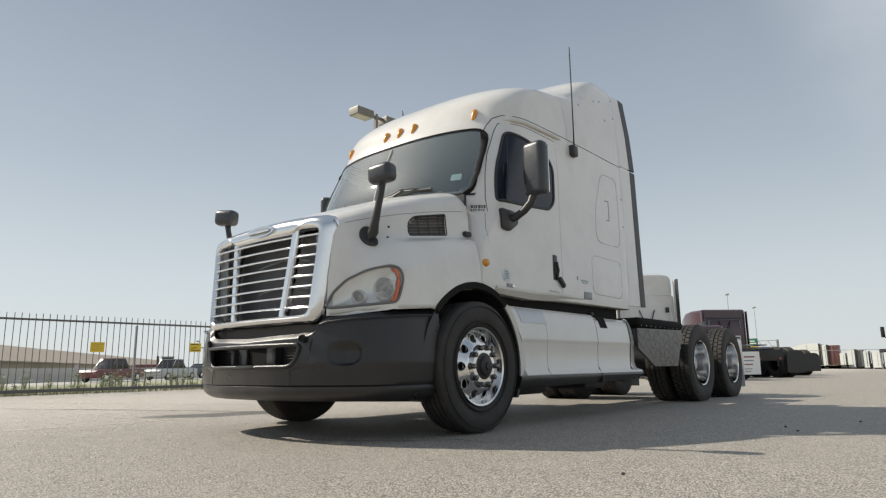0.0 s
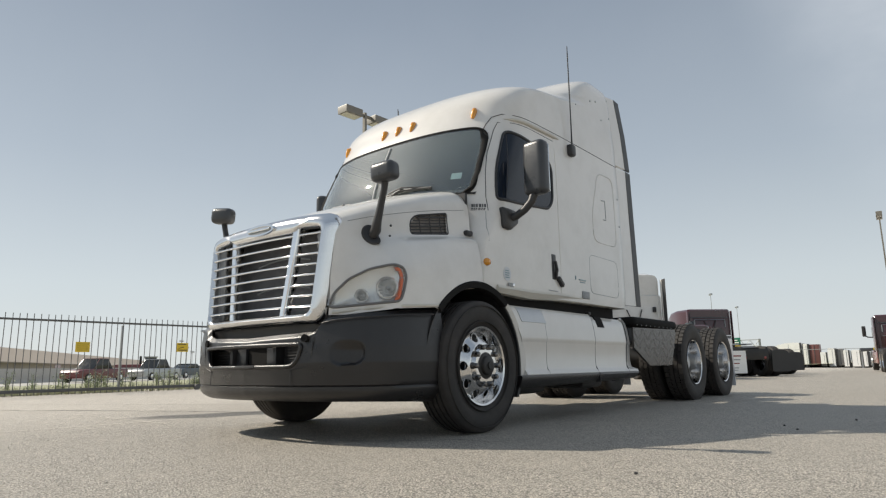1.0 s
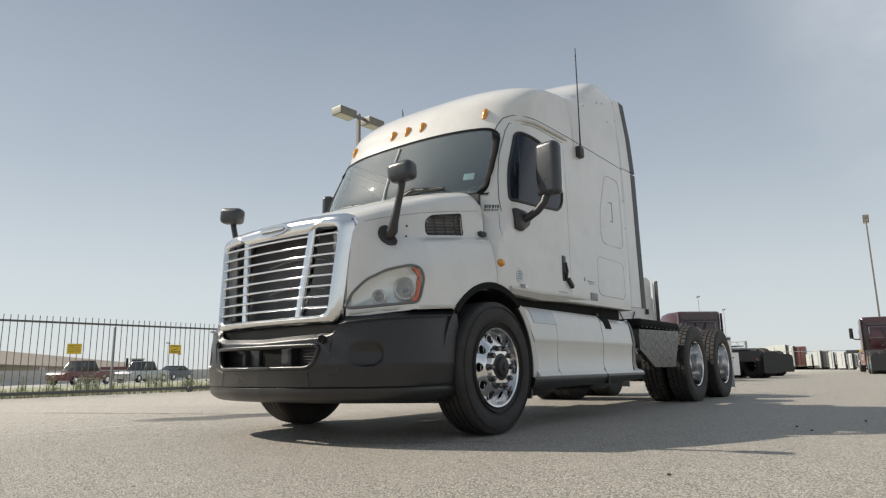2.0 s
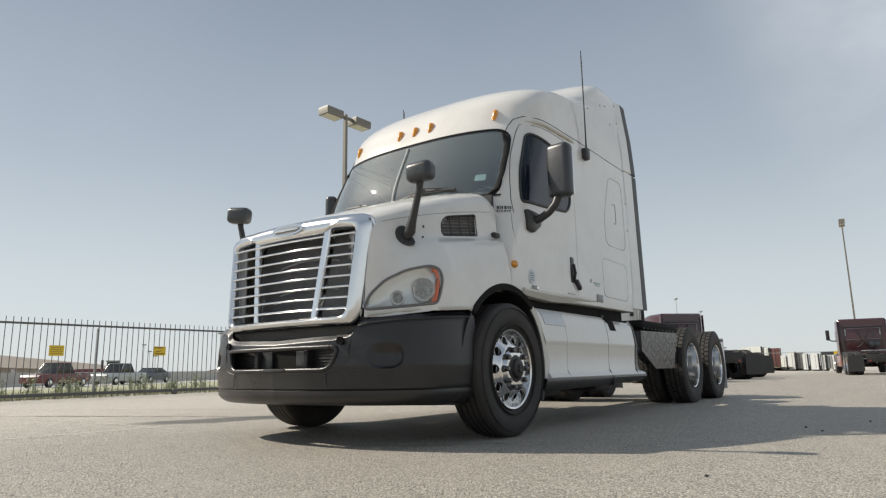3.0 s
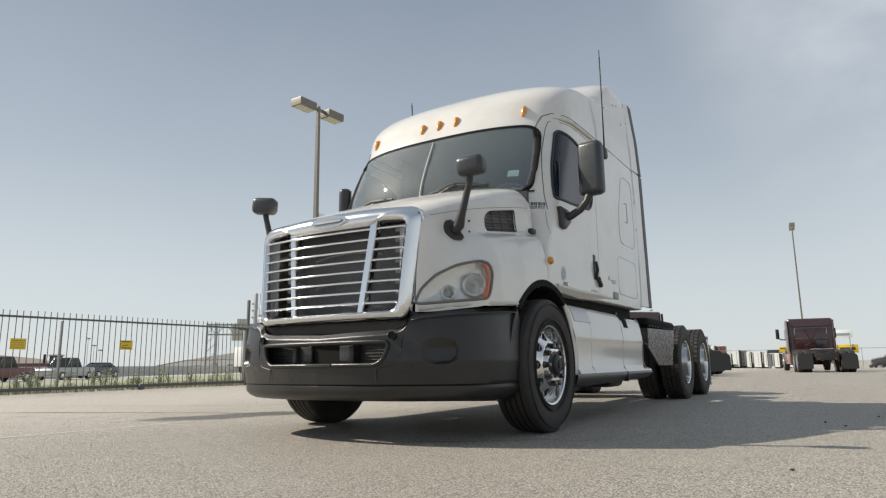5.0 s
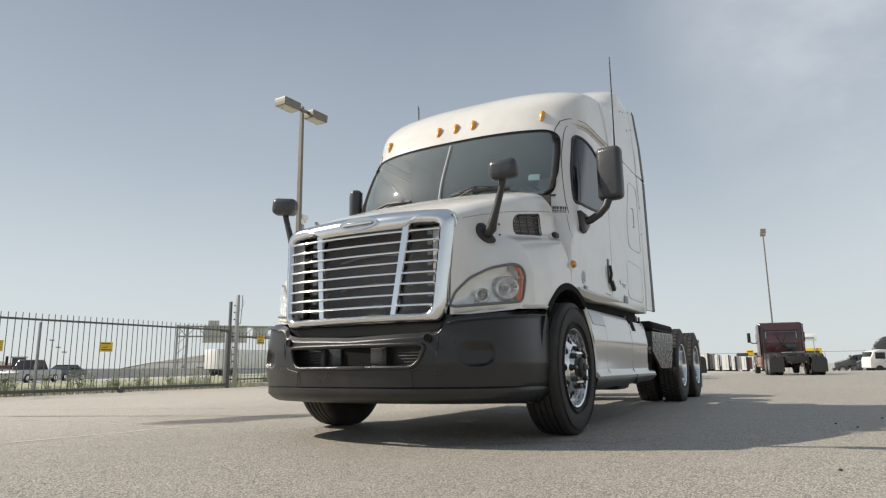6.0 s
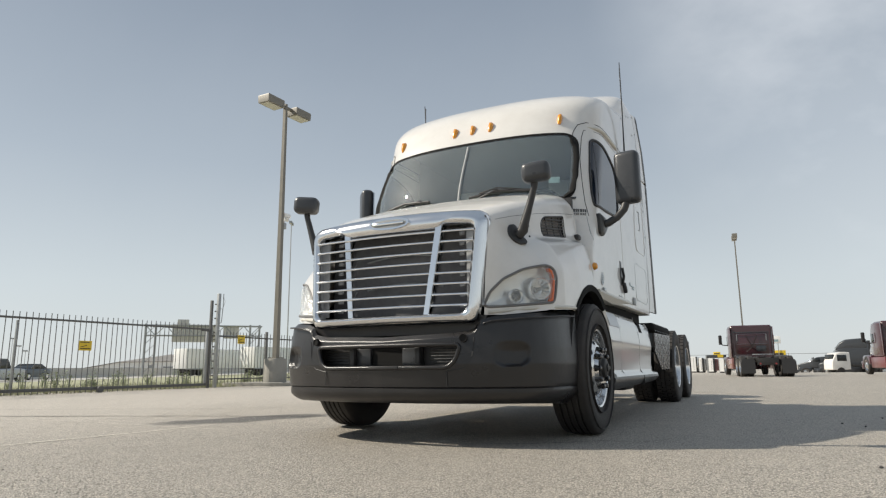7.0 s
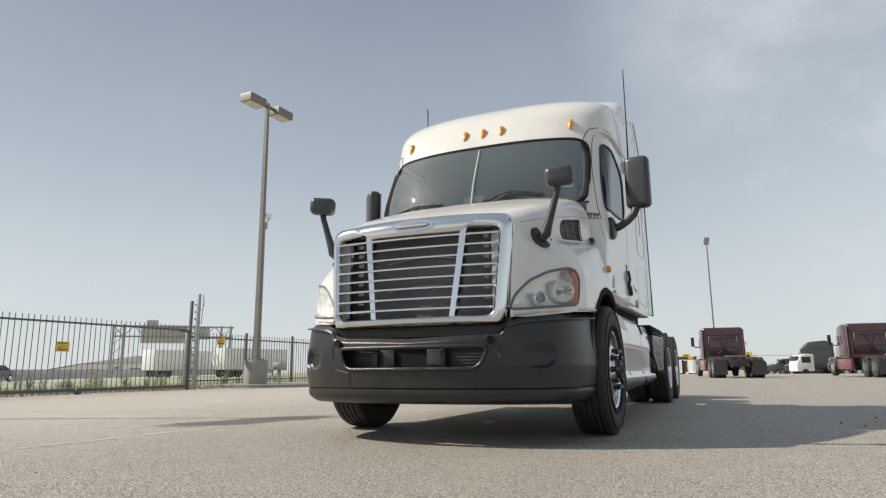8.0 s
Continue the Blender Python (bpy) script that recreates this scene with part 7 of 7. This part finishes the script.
part("cabinet", boxed(-0.15, -0.16, 0.42, 0.15, 0.16, 0.66, bevel=0.02), GALV, eb)
part("stand", boxed(-0.04, -0.04, 0, 0.04, 0.04, 0.42), GALV, eb)

hs = thing("highway_sign", "green highway sign with a yellow panel beneath, far off", "sign", pose(-28.1, 111, fall(-28.1, 111)))
part("sign_panel", boxed(-0.85, 0, 4.1, 0.85, 0.06, 5.15, bevel=0.02), SIGNGREEN, hs)
part("exit_panel", boxed(-0.85, 0, 3.45, 0.85, 0.06, 4.08, bevel=0.02), YELLOW, hs)
for k in range(2):
    part("print_bar", boxed(-0.6, -0.01, 4.3 + 0.35 * k, 0.6 - 0.2 * k, 0.0, 4.45 + 0.35 * k), TRAILER, hs)
for x in (-0.6, 0.6):
    part("post", boxed(x - 0.05, 0.07, 0, x + 0.05, 0.17, 5.15), GALV, hs)

fg = thing("sign_gantry", "thin steel truss gantry far behind the yard", "gantry", pose(-39.7, 180, fall(-39.7, 180)))
for z in (5.2, 6.8):
    for y in (-0.5, 0.5):
        part("chord", tubed([(0.2, y, z), (-9.0, y, z)], 0.09, 6), GALV, fg, "", 50)
for k in range(8):
    part("brace", tubed([(-1.12 * k, -0.5, 5.2 if k % 2 else 6.8), (-1.12 * (k + 1), -0.5, 6.8 if k % 2 else 5.2)], 0.07, 6), GALV, fg, "", 50)
for x in (0.0, -8.9):
    part("column", tubed([(x, 0, 0), (x, 0, 7.0)], 0.3, 8), GALV, fg, "", 50)

# far wire fence at the end of the yard
wf = tagged(thing("wire_fence", "far chain fence with a pale top rail", "fence", pose(-38, 112, -0.98)), kind="structure")
part("top_rail", tubed([(0, 0, 3.13), (90, 0, 3.13)], 0.04, 6), GALV, wf, "", 50)
for k in range(19):
    part("post", tubed([(k * 5, 0, 0), (k * 5, 0, 3.25)], 0.045, 6), GALV, wf, "", 50)

def fence_panel(x, z, w, h, y=111.85):
    t = thing("warning_sign", "yellow sign panel hung on the far fence", "sign", pose(x, y, z), group="yellow signs on the far fence")
    p = part("plate", boxed(-w / 2, 0, -h / 2, w / 2, 0.04, h / 2, bevel=0.01), YELLOW, t)
    part("hanger", boxed(-w * 0.45, 0.04, -0.03, w * 0.45, 0.16, 0.03), GALV, p)
    part("print_bar", boxed(-w * 0.38, -0.012, -h * 0.16, w * 0.38, -0.002, h * 0.16), SIGNINK, p)


fence_panel(-8.2, 2.36, 1.05, 0.5)
fence_panel(9.2, 2.55, 1.5, 0.6)
fence_panel(0.3, 2.1, 2.7, 1.2)
bs = thing("road_sign", "pale blue-grey sign board on two posts, far off", "sign", pose(-0.3, 111.6, fall(-0.3, 111.6)))
b2 = part("board", boxed(-1.4, 0, 4.75, 1.4, 0.06, 5.85, bevel=0.02), TRAILER, bs)
part("print_bar", boxed(-1.1, -0.012, 5.0, 1.1, -0.002, 5.35), STICKER, b2)
for x in (-1.0, 1.0):
    part("post", boxed(x - 0.05, 0.07, 0, x + 0.05, 0.15, 5.8), GALV, bs)
gc = thing("shelter", "low dark canopy on four thin posts behind the parked trucks", "shelter", stand(-5.15, 60.0, 8))
part("canopy", boxed(-0.78, -0.05, 1.3, 0.8, 1.4, 1.56, bevel=0.02), GREYPAINT, gc)
for x in (-0.7, 0.7):
    for y in (0.05, 1.3):
        part("canopy_post", boxed(x - 0.03, y - 0.03, 0.0, x + 0.03, y + 0.03, 1.32), GALV, gc)
part("sign_plate", boxed(0.1, -0.08, 1.34, 0.55, -0.05, 1.58), YELLOW, gc)

# ---- cracks and pebbles on the asphalt ----
def crack(path, w, name, material, label):
    bm = bmesh.new()
    pts = dense([(x, y, 0) for x, y in path], 0.12)
    a, b = [], []
    for i, p in enumerate(pts):
        q = pts[min(i + 1, len(pts) - 1)] - pts[max(i - 1, 0)]
        s = Vector((-q.y, q.x, 0)).normalized()
        o = s * random.uniform(-0.012, 0.012)
        ww = w * random.uniform(0.5, 1.3)
        a.append(p + o + s * ww)
        b.append(p + o - s * ww)
    for r in (a, b):
        for p in r:
            p.z = fall(p.x, p.y) + 0.004
    loft(bm, [a, b], closed=False)
    return tagged(part(name, bm, material), label, "crack", kind="structure")


TAR = mat("dark_joint_filler", (0.06, 0.057, 0.052), 0.8, 0, 0.2, 20)
PALE = mat("pale_joint_dust", (0.68, 0.635, 0.56), 0.95, 0, 0.2, 10)
crack([(-15, 1.3), (-9.38, 3.15), (-7.81, 3.70), (-6.4, 4.15), (-5.2, 4.55)], 0.017, "tar_joint", TAR, "thin dark joint across the asphalt")
crack([(-5.98, 0.2), (-5.93, 1.6), (-5.84, 2.5), (-5.82, 3.3)], 0.014, "dust_joint", PALE, "pale dusty seam in the asphalt")
crack([(-10.0, 2.9), (-7.4, 3.1), (-5.4, 2.97)], 0.008, "dust_joint", PALE, "pale dusty seam in the asphalt")

crack([(-16, 2.35), (-11.9, 3.69), (-7.5, 5.1)], 0.008, "tar_joint", TAR, "thin dark joint across the asphalt")
crack([(-3.3, 2.75), (-2.95, 2.93), (-2.73, 3.03), (-2.5, 3.22), (-2.42, 3.33), (-2.17, 3.31), (-2.02, 3.6)], 0.006, "crack", TAR, "ragged dark crack in the asphalt")
crack([(-0.78, 4.92), (-0.6, 4.95), (-0.44, 4.95)], 0.006, "scratch", PALE, "pale scratch on the asphalt")
crack([(-0.56, 5.92), (-0.38, 5.98), (-0.15, 6.03)], 0.007, "scratch", PALE, "pale scratch on the asphalt")


def stone(x, y, r, turn):
    bm = bmesh.new()
    bmesh.ops.create_icosphere(bm, subdivisions=2, radius=r)
    for v in bm.verts:
        v.co *= 1 + 0.35 * noise.noise(v.co * (1.3 / r) + Vector((x * 7, y * 5, 0)))
        v.co.z *= 0.62
    low = min(v.co.z for v in bm.verts)
    bmesh.ops.translate(bm, verts=bm.verts[:], vec=(0, 0, -low))
    o = part("stone", bm, STONE, None, "", 25, pose(x, y, fall(x, y), 0, 0, turn))
    tagged(o, "small dark stone lying loose on the asphalt", "stone", group="loose stones on the asphalt")


STONE = mat("dark_stone", (0.05, 0.047, 0.045), 0.8, 0, 0.3, 60)
for x, y, r, turn in ((-0.98, 2.69, 0.009, 20), (-0.9, 5.25, 0.0095, 70), (-0.77, 4.99, 0.009, 130), (-0.53, 5.96, 0.01, 10)):
    stone(x, y, r, turn)


# ---- weeds along the fence ----
def weed(bm, x, y, z, h, n):
    for _ in range(n):
        a, r = random.uniform(0, 6.283), random.uniform(0.0, 0.18) * h * 2
        tip = Vector((x + math.cos(a) * r, y + math.sin(a) * r, z + h * random.uniform(0.3, 1.0)))
        for _k in range(3):
            b = random.uniform(0, 6.283)
            s = random.uniform(0.02, 0.05)
            p = tip + Vector((random.uniform(-0.05, 0.05), random.uniform(-0.05, 0.05), random.uniform(-0.08, 0.03)))
            u = Vector((math.cos(b), math.sin(b), random.uniform(-0.4, 0.6))) * s
            w = Vector((-math.sin(b), math.cos(b), random.uniform(-0.3, 0.3))) * s * 0.5
            vs = [bm.verts.new(p - u), bm.verts.new(p + w), bm.verts.new(p + u), bm.verts.new(p - w)]
            bm.faces.new(vs)
        tube(bm, [(x, y, z), (x + (tip.x - x) * 0.4, y + (tip.y - y) * 0.4, z + (tip.z - z) * 0.6), tip], 0.004, 3, caps=False)


bm = bmesh.new()
for _ in range(85):
    weed(bm, FX - random.uniform(0.5, 3.5), random.uniform(0.5, 19), -0.03, random.uniform(0.25, 0.6), random.randint(10, 22))
tagged(part("weeds", bm, LEAF, smooth=0), "straggling green weeds along the outside of the fence", "weeds", kind="stuff")
bm = bmesh.new()
for _ in range(9000):
    x, y = FX - 0.1 - abs(random.gauss(0, 2.2)), random.uniform(-1, 24)
    h, a = random.uniform(0.06, 0.2), random.uniform(0, 6.283)
    s = Vector((math.cos(a), math.sin(a), 0)) * 0.012
    o = Vector((x, y, -0.04))
    t_ = o + Vector((random.uniform(-0.08, 0.08), random.uniform(-0.08, 0.08), h))
    bm.faces.new((bm.verts.new(o - s), bm.verts.new(o + s), bm.verts.new(t_)))
tagged(part("grass", bm, GRASS, smooth=0), "thin dry grass blades under the fence", "grass", kind="stuff")

# loose grit and proud stones of the worn surface
def grit_material():
    m = bpy.data.materials.new("loose_grit")
    m.use_nodes = True
    n, l = m.node_tree.nodes, m.node_tree.links
    g = n.new("ShaderNodeNewGeometry")
    r = n.new("ShaderNodeValToRGB")
    r.color_ramp.elements[0].color = (0.24, 0.222, 0.19, 1)
    r.color_ramp.elements[1].color = (0.56, 0.52, 0.45, 1)
    l.new(g.outputs["Random Per Island"], r.inputs["Fac"])
    l.new(r.outputs["Color"], n["Principled BSDF"].inputs["Base Color"])
    n["Principled BSDF"].inputs["Roughness"].default_value = 0.85
    return m


def grit(count):
    verts, faces = [], []
    for _ in range(count):
        y = 0.7 + 6.5 * random.random() ** 1.7
        x = random.uniform(-7.5, 3.0)
        r = random.uniform(0.0016, 0.0036) * (1.7 if random.random() < 0.02 else 1)
        a = random.uniform(0, 6.283)
        c, s = math.cos(a) * r, math.sin(a) * r
        z, k, b = fall(x, y), random.uniform(0.6, 1.0), len(verts)
        verts += [(x + c, y + s, z), (x - s * k, y + c * k, z), (x - c, y - s, z), (x + s * k, y - c * k, z)]
        h = r * random.uniform(0.7, 1.2)
        t = random.uniform(0.3, 0.6)
        verts += [(x + (vx - x) * t + 0.3 * r * (k - 0.8), y + (vy - y) * t, z + h) for vx, vy, _z in verts[b : b + 4]]
        faces += [(b, b + 1, b + 5, b + 4), (b + 1, b + 2, b + 6, b + 5), (b + 2, b + 3, b + 7, b + 6), (b + 3, b, b + 4, b + 7), (b + 4, b + 5, b + 6, b + 7)]
    me = bpy.data.meshes.new("grit")
    me.from_pydata(verts, [], faces)
    me.materials.append(grit_material())
    return tagged(new("grit", me), "loose grit and small stones scattered on the asphalt", "grit", kind="stuff")


grit(26000)
